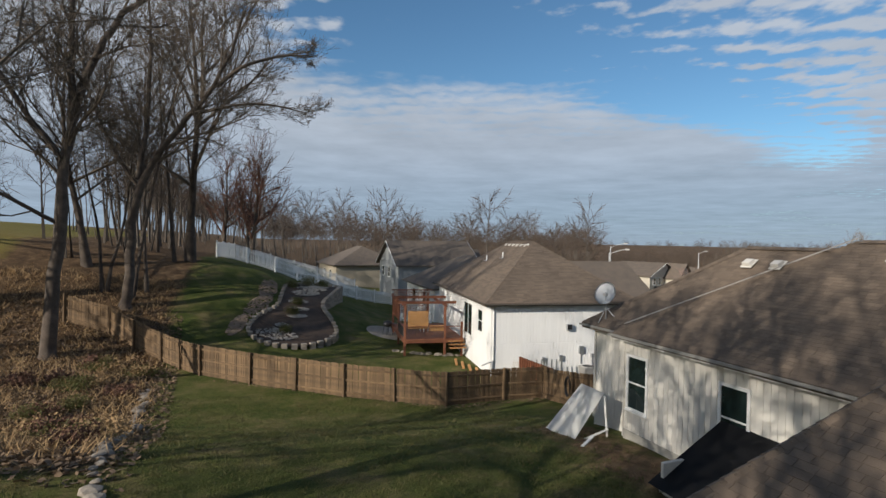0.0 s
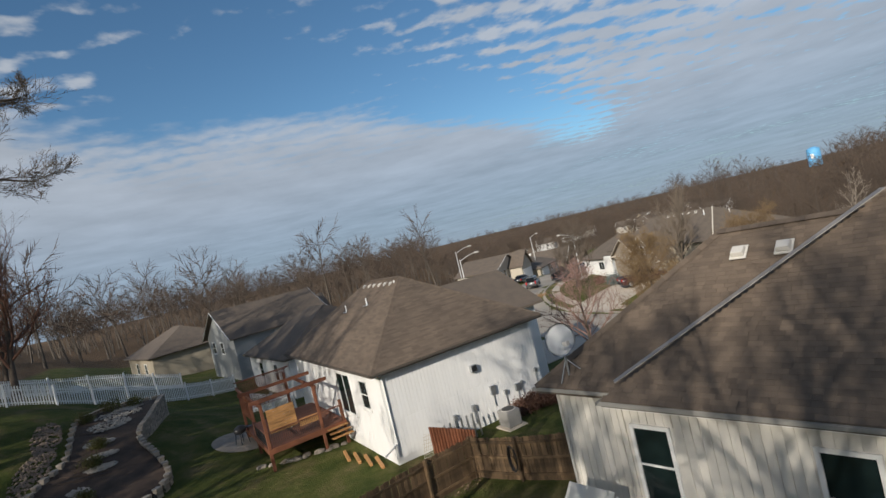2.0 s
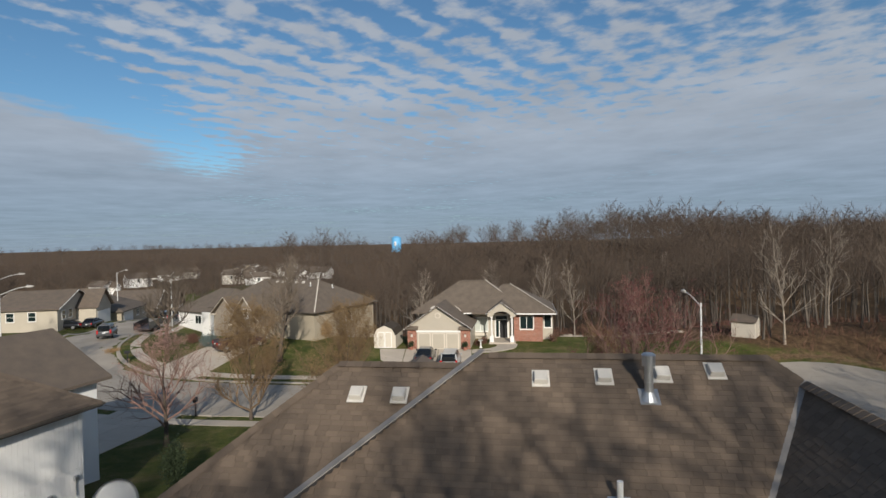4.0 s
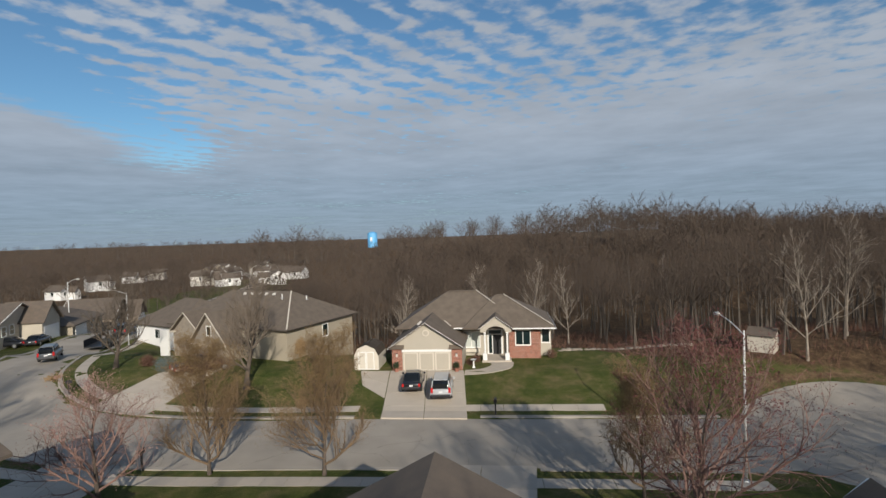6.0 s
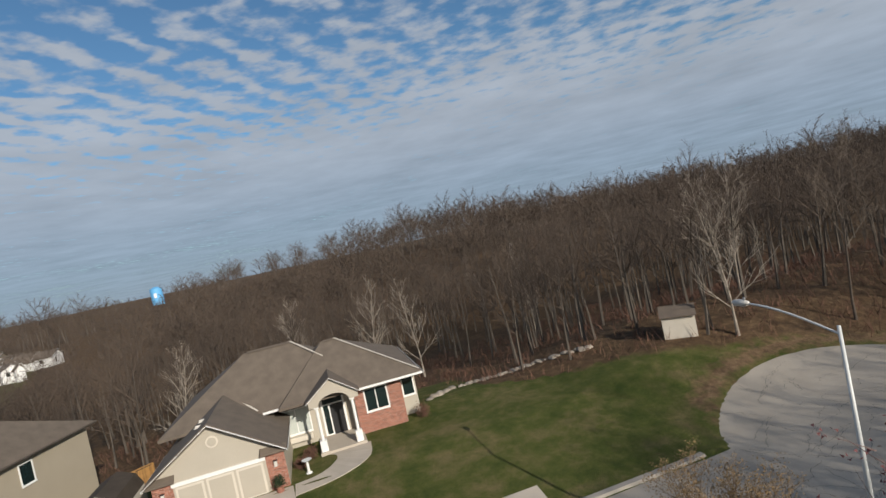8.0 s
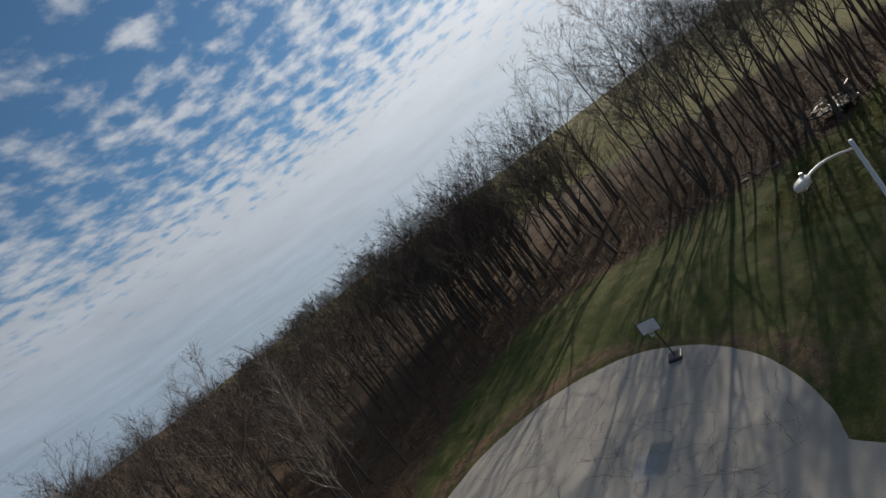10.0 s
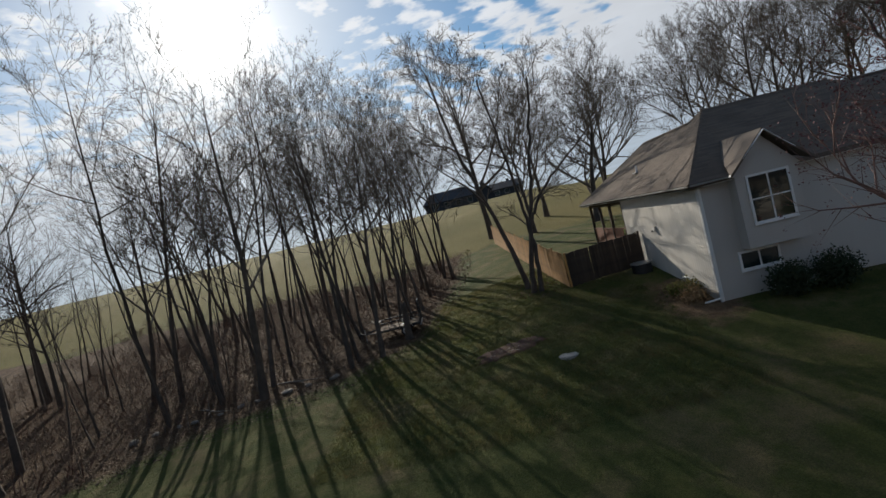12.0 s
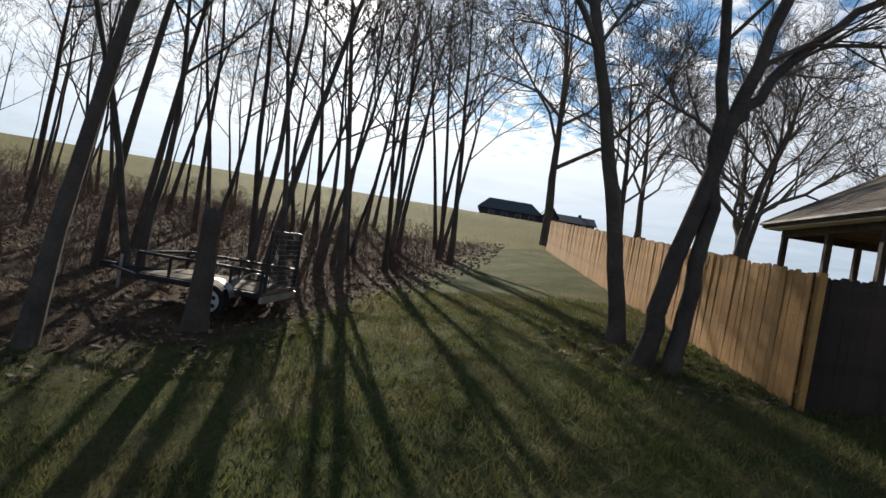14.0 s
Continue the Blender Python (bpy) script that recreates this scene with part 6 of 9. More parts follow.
def mailbox(x, y, turn):
    e = empty("mailbox", pose(x, y, ground_z(x, y), 0, 0, turn), "black mailbox on a dark post at the kerb", "mailbox", "mailboxes")
    part("post", bevel(boxes((-0.06, -0.06, -0.1, 0.06, 0.06, 1.1)), 0.01, 1), M_BLACKSTEEL, e)
    bm = bmesh.new()
    cylinder(bm, (0, -0.27, 1.28), (0, 0.27, 1.28), 0.13, sides=16)
    box(bm, -0.13, -0.27, 1.1, 0.13, 0.27, 1.28)
    part("box", bm, M_BLACKSTEEL, e)
    part("flag", boxes((0.135, -0.05, 1.2, 0.15, 0.15, 1.26)), M_ORANGE, e)


mailbox(51.0, 11.2, 90)
mailbox(54.9, 51.6, 40)
mailbox(40.6, 33.8, 110)


# ---- the brick and tan house across the street ----
BRICK_ME = shared("brick", bevel(boxes((0.005, -0.02, 0.005, 0.245, 0.0, 0.08)), 0.004, 1), M_BRICK)


def brick_face(parent, origin, facing, length, top, bottom, skip=()):
    """Courses of brick over a mortar backing."""
    m = frame_at(origin, facing)
    ob = new("mortar", shared("mortar", boxes((0, -0.008, bottom - origin[2], length, 0.0, top - origin[2])), M_MORTAR))
    ob.parent, ob.matrix_basis = parent, m
    k = 0
    while bottom + k * 0.085 < top:
        x = -0.125 * (k % 2)
        while x < length:
            a, b = max(0.0, x), min(length, x + 0.25)
            z = bottom + k * 0.085
            if b - a > 0.04 and not any(a < s1 and b > s0 and z0 < z + 0.04 < z1 for s0, s1, z0, z1 in skip):
                piece("brick", BRICK_ME, parent, m @ pose(a, 0, z - origin[2]) @ Matrix.Diagonal(((b - a) / 0.25, 1, 1, 1)))
            x += 0.25
        k += 1


def brick_house():
    h = empty("house", Matrix.Identity(4), "tan and red-brick house with a brown hip roof", "house", "houses of the street")
    g, gx = -3.35, 60.5
    south, north = 14.45, 21.45                  # the garage's two sides
    part("wall", boxes((gx, south, g - 1, gx + 6, north, -0.85)), M_GARAGE, h)
    part("wall", boxes((65.0, 6.5, g - 1.2, 75, 9.8, 0.3)), M_GARAGE, h)
    part("wall", boxes((66.4, 9.8, g - 1.2, 75, 14.8, 0.3)), M_GARAGE, h)
    part("wall", boxes((66.2, 5.3, g - 1.2, 75, 6.5, 0.3)), M_GARAGE, h)
    part("wall", boxes((66.5, 14.8, g - 1.2, 75, 21.3, 0.3)), M_GARAGE, h)
    brick_face(h, (gx, north, g), 180, 1.05, -0.95, g)
    brick_face(h, (gx, 15.5, g), 180, 1.05, -0.95, g)
    brick_face(h, (65.0, 9.8, g), 180, 3.3, 0.2, g, skip=((0.75, 2.2, -1.75, -0.3),))
    for y in (south, 20.4):
        part("pier_cap", plane_roof([[(gx - 0.35, y - 0.2, -1.0), (gx, y - 0.2, -0.72), (gx, y + 1.25, -0.72), (gx - 0.35, y + 1.25, -1.0)]], 0.1), M_SHINGLE_TAN, h)
    door = part("garage_door", boxes((gx - 0.05, 15.6, g + 0.02, gx - 0.002, 20.35, -1.4)), M_GARAGE, h)
    for k in range(3):
        y0 = 15.62 + k * 1.58
        part("door_panel", boxes((gx - 0.075, y0 + 0.05, g + 0.06, gx - 0.052, y0 + 1.5, -1.46)), M_TANTRIM, door)
        part("door_field", boxes((gx - 0.085, y0 + 0.17, g + 0.18, gx - 0.077, y0 + 1.38, -1.58)), M_GARAGE, door)
    part("door_trim", boxes((gx - 0.09, 15.5, -1.4, gx, 20.45, -1.2)), M_TRIM, h)
    # garage gable
    gy, gp, ge = 18.0, 1.6, -0.9
    bm = bmesh.new()
    poly(bm, [(gx - 0.01, south, ge), (gx - 0.01, north, ge), (gx - 0.01, gy, gp - 0.2)])
    part("gable_wall", bm, M_GARAGE, h)
    part("roof", plane_roof([[(gx - 0.5, 14.2, ge), (68.5, 14.2, ge), (68.5, gy, gp), (gx - 0.5, gy, gp)], [(68.5, 21.75, ge), (gx - 0.5, 21.75, ge), (gx - 0.5, gy, gp), (68.5, gy, gp)]]), M_SHINGLE_TAN, h)
    for y in (14.2, 21.75):
        strip(h, (gx - 0.52, y, ge - 0.08), (gx - 0.52, gy, gp - 0.08), 0.2, M_TRIM, "rake_board", 0)
        gutter(h, (gx - 0.5, y, ge - 0.05), (66.0, y, ge - 0.05), 0.12, M_TRIM)
    for x in (62.2, 63.4):
        roof_vent(x, 18.9, gp - 0.62, 0)
    part("round_vent", rod(((gx - 0.06, gy, 0.45), (gx, gy, 0.45), 0.33), sides=24), M_TANTRIM, h)
    part("vent_centre", rod(((gx - 0.08, gy, 0.45), (gx - 0.06, gy, 0.45), 0.24), sides=24), M_GARAGE, h)
    # main hip roof and, lower and a little forward, the hip roof of the brick wing
    def hipped(x0, y0, x1, y1, eave, a, b, top):
        c = [(x0, y0, eave), (x1, y0, eave), (x1, y1, eave), (x0, y1, eave)]
        return plane_roof([(c[3], c[0], a + (top,), b + (top,)), (c[0], c[1], a + (top,)), (c[1], c[2], b + (top,), a + (top,)), (c[2], c[3], b + (top,))])

    part("roof", hipped(64.75, 8.6, 75.5, 21.9, 0.2, (68.9, 13.3), (68.9, 16.5), 3.62), M_SHINGLE_TAN, h)
    part("roof", hipped(64.2, 5.0, 74.6, 14.6, 0.2, (68.2, 10.2), (68.2, 11.15), 3.18), M_SHINGLE_TAN, h)
    ridge_caps(h, (68.9, 13.3, 3.64), (68.9, 16.5, 3.64), M_SHINGLE_TAN)
    ridge_caps(h, (68.2, 10.2, 3.2), (68.2, 11.15, 3.2), M_SHINGLE_TAN)
    strip(h, (64.8, 15.9, 0.3), (67.0, 18.05, 1.72), 0.13, M_TANTRIM, "valley_flashing", 0.05)
    strip(h, (64.3, 5.13, 0.3), (68.2, 10.2, 3.2), 0.13, M_TANTRIM, "hip_flashing", 0.05)
    strip(h, (67.1, 11.2, 2.3), (68.9, 13.3, 3.64), 0.13, M_TANTRIM, "hip_flashing", 0.06)
    gutter(h, (64.1, 5.0, 0.15), (64.1, 9.5, 0.15), 0.13, M_TRIM)
    gutter(h, (64.68, 12.8, 0.15), (64.68, 15.6, 0.15), 0.13, M_TRIM)
    gutter(h, (64.1, 4.95, 0.15), (74.6, 4.95, 0.15), 0.13, M_TRIM)
    # porch with an arched front
    py, pp, pe = 11.15, 1.6, 0.3
    part("porch_roof", plane_roof([[(63.3, 9.4, pe), (67.0, 9.4, pe), (67.0, py, pp), (63.3, py, pp)], [(67.0, 12.9, pe), (63.3, 12.9, pe), (63.3, py, pp), (67.0, py, pp)]], 0.12), M_SHINGLE_TAN, h)
    arch = [(10.15 + 2.0 * (0.5 - 0.5 * math.cos(math.pi * k / 14)), -0.15 + 0.62 * math.sin(math.pi * k / 14)) for k in range(15)]
    outline = [(y, pe - 0.05 + (pp - pe - 0.1) * max(0.0, 1 - abs(y - py) / 1.75)) for y, _ in arch]
    bm = bmesh.new()
    for k in range(14):
        (ya, za), (yb, zb) = arch[k], arch[k + 1]
        poly(bm, [(63.5, ya, za), (63.5, yb, zb), (63.5, yb, outline[k + 1][1]), (63.5, ya, outline[k][1])])
        poly(bm, [(63.5, ya, za), (63.5, yb, zb), (63.8, yb, zb), (63.8, ya, za)])
    poly(bm, [(63.5, 9.55, -0.15), (63.5, 10.15, -0.15), (63.5, 10.15, outline[0][1]), (63.5, 9.55, pe)])
    poly(bm, [(63.5, 12.75, -0.15), (63.5, 12.15, -0.15), (63.5, 12.15, outline[-1][1]), (63.5, 12.75, pe)])
    part("porch_gable", bm, M_GARAGE, h)
    for y in (9.4, 12.9):
        strip(h, (63.28, y, pe - 0.07), (63.28, py, pp - 0.07), 0.16, M_TRIM, "rake_board", 0)
    for y in (10.0, 12.3):
        part("column", rod(((63.7, y, g + 1.0), (63.7, y, -0.1), 0.10), sides=16), M_TRIM, h)
        part("column_base", bevel(boxes((63.48, y - 0.22, g - 0.3, 63.92, y + 0.22, g + 1.0)), 0.02), M_TRIM, h)
        part("column_head", bevel(boxes((63.52, y - 0.16, -0.25, 63.88, y + 0.16, -0.1)), 0.02), M_TRIM, h)
    part("porch_floor", boxes((63.3, 9.6, g - 0.5, 66.4, 12.6, g + 0.3)), M_SIDEWALK, h)
    part("front_door", boxes((66.33, 10.6, g + 0.3, 66.38, 11.5, -0.95)), M_BLACKSTEEL, h)
    part("side_light", boxes((66.33, 11.6, g + 0.4, 66.38, 11.95, -0.95)), M_GLASS, h)
    part("fan_light", boxes((66.33, 10.6, -0.85, 66.38, 11.95, -0.45)), M_GLASS, h)
    part("door_frame", boxes((66.35, 10.45, g + 0.3, 66.4, 12.1, -0.3)), M_TRIM, h)
    window(h, (66.4, 14.7, g + 1.1), 180, 1.75, 1.6, True, False, M_TRIM, glass=M_BLIND)
    part("window_box", bevel(boxes((66.05, 12.95, g + 0.55, 66.38, 14.65, g + 0.9)), 0.02, 1), M_TANTRIM, h)
    window(h, (65.0, 9.05, -1.75), 180, 1.45, 1.45, True, False)
    window(h, (66.2, 6.25, -1.75), 180, 0.75, 1.45, False, False)
    for y in (15.0, 20.95):
        lamp = empty("wall_lantern", pose(gx - 0.1, y, -1.75), "small pale wall lantern on a brick pier", "lantern", "lanterns")
        part("body", bevel(boxes((-0.09, -0.09, -0.16, 0.09, 0.09, 0.16)), 0.02, 1), M_VENT, lamp)
        part("cap", boxes((-0.11, -0.11, 0.16, 0.11, 0.11, 0.2)), M_BLACKSTEEL, lamp)
        pot = empty("plant_pot", pose(gx - 0.45, y, ground_z(gx - 0.45, y)), "small pot of dark foliage by the garage", "plant pot", "plant pots")
        part("pot", rod(((0, 0, 0), (0, 0, 0.35), 0.2), sides=14), M_BRICK, pot)
        leafy("foliage", pot, 0.28, 0.55, M_SHRUB, 260, 3, 0.3)


def leafy(name, parent, r, h, mat, count, seed, z0=0.0, leaf=0.05):
    """Foliage of many small blades with an uneven outline."""
    rng = np.random.default_rng(seed)
    p = rng.normal(size=(count, 3))
    p /= np.linalg.norm(p, axis=1)[:, None]
    p *= (rng.random(count) ** 0.4)[:, None] * rng.uniform(0.75, 1.1, count)[:, None]
    p = p * np.array([r, r, h / 2]) + np.array([0, 0, z0 + h / 2])
    v, f = petals(p, leaf, rng, 2)
    ob = new(name, tri_mesh(name, v, f, [mat]))
    ob.parent = parent
    return ob


brick_house()


def bird_bath(x, y):
    e = empty("bird_bath", pose(x, y, ground_z(x, y)), "white bird bath in a mulched bed", "bird bath")
    bm = bmesh.new()
    cylinder(bm, (0, 0, 0), (0, 0, 0.08), 0.2, 0.14, sides=16)
    cylinder(bm, (0, 0, 0.08), (0, 0, 0.7), 0.08, 0.07, sides=16)
    part("pedestal", bm, M_TRIM, e)
    bm = bmesh.new()
    cylinder(bm, (0, 0, 0.7), (0, 0, 0.82), 0.1, 0.3, sides=20)
    part("basin", bm, M_TRIM, e)


bird_bath(61.4, 13.4)
for x, y, s in ((62.5, 13.8, 0.6), (64.9, 5.4, 0.9), (63.6, 13.2, 0.7)):
    e = empty("shrub", pose(x, y, ground_z(x, y)), "bare brown shrub in a mulched bed", "shrub", "shrubs")
    leafy("foliage", e, 0.55 * s, 1.1 * s, M_SHRUB_RED, 420, int(x * 10), 0, 0.05)


def garden_barn(x, y, turn, mat=M_TANTRIM):
    e = empty("garden_shed", pose(x, y, ground_z(x, y), 0, 0, turn), "tan garden shed with a barn roof and double doors", "shed")
    w, d = 2.5, 3.4
    prof = [(-w / 2, 0), (-w / 2, 1.45), (-w / 2 * 0.72, 2.15), (0, 2.55), (w / 2 * 0.72, 2.15), (w / 2, 1.45), (w / 2, 0)]
    bm = bmesh.new()
    a, b = [bm.verts.new((0, p, z)) for p, z in prof], [bm.verts.new((d, p, z)) for p, z in prof]
    bm.faces.new(a), bm.faces.new(list(reversed(b)))
    for i in range(len(prof) - 1):
        bm.faces.new((a[i], a[i + 1], b[i + 1], b[i]))
    bmesh.ops.recalc_face_normals(bm, faces=bm.faces[:])
    part("body", bm, mat, e)
    for i in range(1, 5):
        (p, z), (q, zz) = prof[i], prof[i + 1]
        bm = bmesh.new()
        poly(bm, [(-0.08, p, z + 0.01), (d + 0.08, p, z + 0.01), (d + 0.08, q, zz + 0.01), (-0.08, q, zz + 0.01)])
        bmesh.ops.solidify(bm, geom=bm.faces[:], thickness=-0.05)
        part("roof_panel", bm, M_SHINGLE_TAN, e)
    for s in (-1, 1):
        dr = part("door", boxes((-0.04, min(0.02 * s, 0.82 * s), 0.08, -0.003, max(0.02 * s, 0.82 * s), 1.85)), mat, e)
        part("door_trim", boxes((-0.06, min(0.02 * s, 0.1 * s), 0.08, -0.041, max(0.02 * s, 0.1 * s), 1.85), (-0.06, min(0.74 * s, 0.82 * s), 0.08, -0.041, max(0.74 * s, 0.82 * s), 1.85), (-0.06, min(0.1 * s, 0.74 * s), 1.77, -0.041, max(0.1 * s, 0.74 * s), 1.85), (-0.06, min(0.1 * s, 0.74 * s), 0.08, -0.041, max(0.1 * s, 0.74 * s), 0.16)), M_TRIM, dr)


garden_barn(60.6, 24.1, 0)


def tool_shed(x, y, turn):
    e = empty("garden_shed", pose(x, y, ground_z(x, y), 0, 0, turn), "pale garden shed with a grey gable roof by the woods", "shed")
    e.scale = (0.85, 0.85, 0.85)
    part("body", boxes((-1.3, -1.0, -0.3, 1.3, 1.0, 1.9)), M_TANTRIM, e)
    part("roof", plane_roof([[(-1.45, -1.25, 1.85), (1.45, -1.25, 1.85), (1.45, 0, 2.6), (-1.45, 0, 2.6)], [(1.45, 1.25, 1.85), (-1.45, 1.25, 1.85), (-1.45, 0, 2.6), (1.45, 0, 2.6)]], 0.08), M_SHINGLE_FAR, e)
    bm = bmesh.new()
    poly(bm, [(-1.3, -1.0, 1.9), (-1.3, 1.0, 1.9), (-1.3, 0, 2.5)])
    poly(bm, [(1.3, -1.0, 1.9), (1.3, 1.0, 1.9), (1.3, 0, 2.5)])
    part("gable_wall", bm, M_TANTRIM, e)
    for k in range(6):
        part("clapboard", boxes((-1.32, -1.015, k * 0.3, 1.32, -1.001, k * 0.3 + 0.28)), M_TANTRIM, e)
    part("door", boxes((-1.34, -0.45, 0, -1.302, 0.45, 1.8)), M_VENT, e)


tool_shed(61.7, -14.0, 232)


def stone_edge(points, seed, label, size=0.35, wall=None):
    rng = random.Random(seed)
    e = empty("stone_edging", Matrix.Identity(4), label, "stones", "stone edgings")
    kinds = []
    for k in range(5):
        bm = bmesh.new()
        bmesh.ops.create_icosphere(bm, subdivisions=2, radius=1)
        for v in bm.verts:
            v.co *= 1 + 0.28 * noise.noise(v.co * 1.7 + Vector((k * 9, 0, 0)))
            v.co.z *= 0.55
        kinds.append(shared("stone", bm, M_STONE))
    for x, y in points:
        s = size * rng.uniform(0.6, 1.3)
        piece("stone", kinds[rng.randrange(5)], e, pose(x + rng.uniform(-0.15, 0.15), y + rng.uniform(-0.15, 0.15), ground_z(x, y) + s * 0.15, rng.uniform(-12, 12), rng.uniform(-12, 12), rng.uniform(0, 360)) @ Matrix.Diagonal((s, s * rng.uniform(0.6, 1), s * rng.uniform(0.6, 1), 1)))
    return e


stone_edge(resample([(68.5, 4.0), (71, 1.5), (70, -4.0), (66.5, -9.0)], 0.5), 3, "row of pale rough stones along the lawn's end", 0.4)
stone_edge(resample([(-4.9, 29.5), (-4.6, 24.0), (-4.4, 19.3), (-4.1, 16.0), (-3.5, 12.3)], 0.36), 4, "rough stone edging between lawn and leafy bank", 0.2)
stone_edge(resample([(20, -26.5), (18.4, -21), (17.8, -17.6)], 0.9), 5, "scattered stones and branches at the wood's edge", 0.25)


# ---- beige house and the houses beyond ----
def beige_house():
    e = empty("house", pose(64.3, 33.9, -0.7, 0, 0, -19), "large beige house with a brown roof and twin stone gables", "house", "houses of the street")
    hip_house(e, M_BEIGE, M_SHINGLE_TAN, 12.3, 18.0, -6.5, 1.0, 4.4, 4.4, 14.5, 0.5)
    wings = ((-2.4, 6.4, 11.6, -0.6, 2.95), (-0.9, 12.4, 16.6, 0.3, 2.6))          # front, sides, eave, peak
    for x, y0, y1, eave, top in wings:
        mid = (y0 + y1) / 2
        part("wall", boxes((x, y0, -5.0, 0.1, y1, eave)), M_BEIGE, e)
        part("roof", plane_roof([[(x - 0.4, y0 - 0.4, eave), (4.2, y0 - 0.4, eave), (4.2, mid, top), (x - 0.4, mid, top)], [(4.2, y1 + 0.4, eave), (x - 0.4, y1 + 0.4, eave), (x - 0.4, mid, top), (4.2, mid, top)]]), M_SHINGLE_TAN, e)
        bm = bmesh.new()
        poly(bm, [(x - 0.01, y0 - 0.2, eave - 0.1), (x - 0.01, y1 + 0.2, eave - 0.1), (x - 0.01, mid, top - 0.2)])
        part("gable_wall", bm, M_STONE, e)
        for y in (y0 - 0.4, y1 + 0.4):
            strip(e, (x - 0.42, y, eave - 0.06), (x - 0.42, mid, top - 0.06), 0.2, M_TANTRIM, "rake_board", 0)
            part("eave_return", boxes((x - 0.42, min(y, y + (mid - y) * 0.25), eave - 0.22, x, max(y, y + (mid - y) * 0.25), eave - 0.06)), M_TANTRIM, e)
    window(e, (-2.41, 9.35, 0.3), 180, 0.6, 1.0, False, False)
    door = part("garage_door", boxes((-2.46, 6.9, -2.9, -2.42, 11.1, -0.95)), M_STONE, e)
    for k in range(4):
        part("door_panel", boxes((-2.49, 6.95, -2.85 + k * 0.48, -2.465, 11.05, -2.43 + k * 0.48)), M_BROWNSIDE, door)
    part("stone_wall", boxes((-0.95, 12.4, -3.0, -0.91, 16.6, 0.2)), M_STONE, e)
    part("porch_wall", boxes((-1.6, 16.9, -3.0, -1.4, 18.4, 0.4)), M_TRIM, e)
    window(e, (6.2, 0, -0.9), 270, 0.95, 1.35, False, False)
    strip(e, (-0.45, -0.45, 1.05), (5.9, 4.3, 4.45), 0.14, M_TANTRIM, "hip_flashing", 0.04)
    m = e.matrix_world
    for k in range(5):
        roof_vent(*(m @ Vector((5.2, 6.4 + k * 1.2, 4.1))), rear_tilt)
    for x, y, z in ((4.6, 4.6, 3.75), (7.0, 2.9, 3.3)):
        pipe_vent(*(m @ Vector((x, y, z))), 0.5, M_TRIM, 0.06)
    ac = empty("air_conditioner", m @ pose(4.6, -1.0, -3.2), "grey outdoor air conditioner beside the beige wall", "air conditioner", "air conditioners")
    part("cabinet", bevel(boxes((-0.4, -0.4, 0, 0.4, 0.4, 0.8)), 0.04), M_GALV, ac)
    part("fan_grille", rod(((0, 0, 0.8), (0, 0, 0.83), 0.33), sides=20), M_BLACKSTEEL, ac)


beige_house()


def gable_house(x, y, z, turn, w, d, h, wall, roof, label, pitch=0.6, windows=2, garage=True):
    """A gabled house with a projecting front wing, seen from afar."""
    e = empty("house", pose(x, y, z, 0, 0, turn), label, "house", "houses of the street")
    r = w / 2 * pitch
    part("wall", boxes((0, 0, -3, d, w, h)), wall, e)
    part("roof", plane_roof([[(-0.5, -0.5, h - 0.2), (d + 0.5, -0.5, h - 0.2), (d + 0.5, w / 2, h + r), (-0.5, w / 2, h + r)], [(d + 0.5, w + 0.5, h - 0.2), (-0.5, w + 0.5, h - 0.2), (-0.5, w / 2, h + r), (d + 0.5, w / 2, h + r)]]), roof, e)
    for x0 in (0, d):
        bm = bmesh.new()
        poly(bm, [(x0, 0, h), (x0, w, h), (x0, w / 2, h + r - 0.25)])
        part("gable_wall", bm, wall, e)
        for yy in (-0.5, w + 0.5):
            strip(e, (x0 + (0.5 if x0 else -0.5), yy, h - 0.28), (x0 + (0.5 if x0 else -0.5), w / 2, h + r - 0.08), 0.2, M_TRIM, "rake_board", 0)
    part("wing", boxes((-3.0, 0.4, -3, 0.1, w * 0.5, h - 0.6)), wall, e)
    q, wy = w * 0.25 + 0.2, w * 0.25 * 0.8
    part("wing_roof", plane_roof([[(-3.5, 0, h - 0.7), (3.0, 0, h - 0.7), (3.0, q, h + wy), (-3.5, q, h + wy)], [(3.0, 2 * q, h - 0.7), (-3.5, 2 * q, h - 0.7), (-3.5, q, h + wy), (3.0, q, h + wy)]]), roof, e)
    bm = bmesh.new()
    poly(bm, [(-3.0, 0.3, h - 0.7), (-3.0, w * 0.5 + 0.1, h - 0.7), (-3.0, q, h + wy - 0.2)])
    part("gable_wall", bm, wall, e)
    if garage:
        part("garage_door", boxes((-3.05, 0.8, 0, -3.01, w * 0.5 - 0.4, 2.2)), M_TRIM, e)
    for k in range(windows):
        window(e, (0, w * 0.62 + k * 1.9 + 1.0, h - 2.0), 180, 1.0, 1.3, False, True)
        window(e, (2.0 + k * 3.0, 0, h - 2.0), 270, 1.0, 1.3, False, True)
        window(e, (3.0 + k * 3.0 + 1.0, w, h - 2.0), 90, 1.0, 1.3, False, True)
        window(e, (d, 1.6 + k * 3.2, h - 2.0), 0, 1.1, 1.3, False, True)
    return e


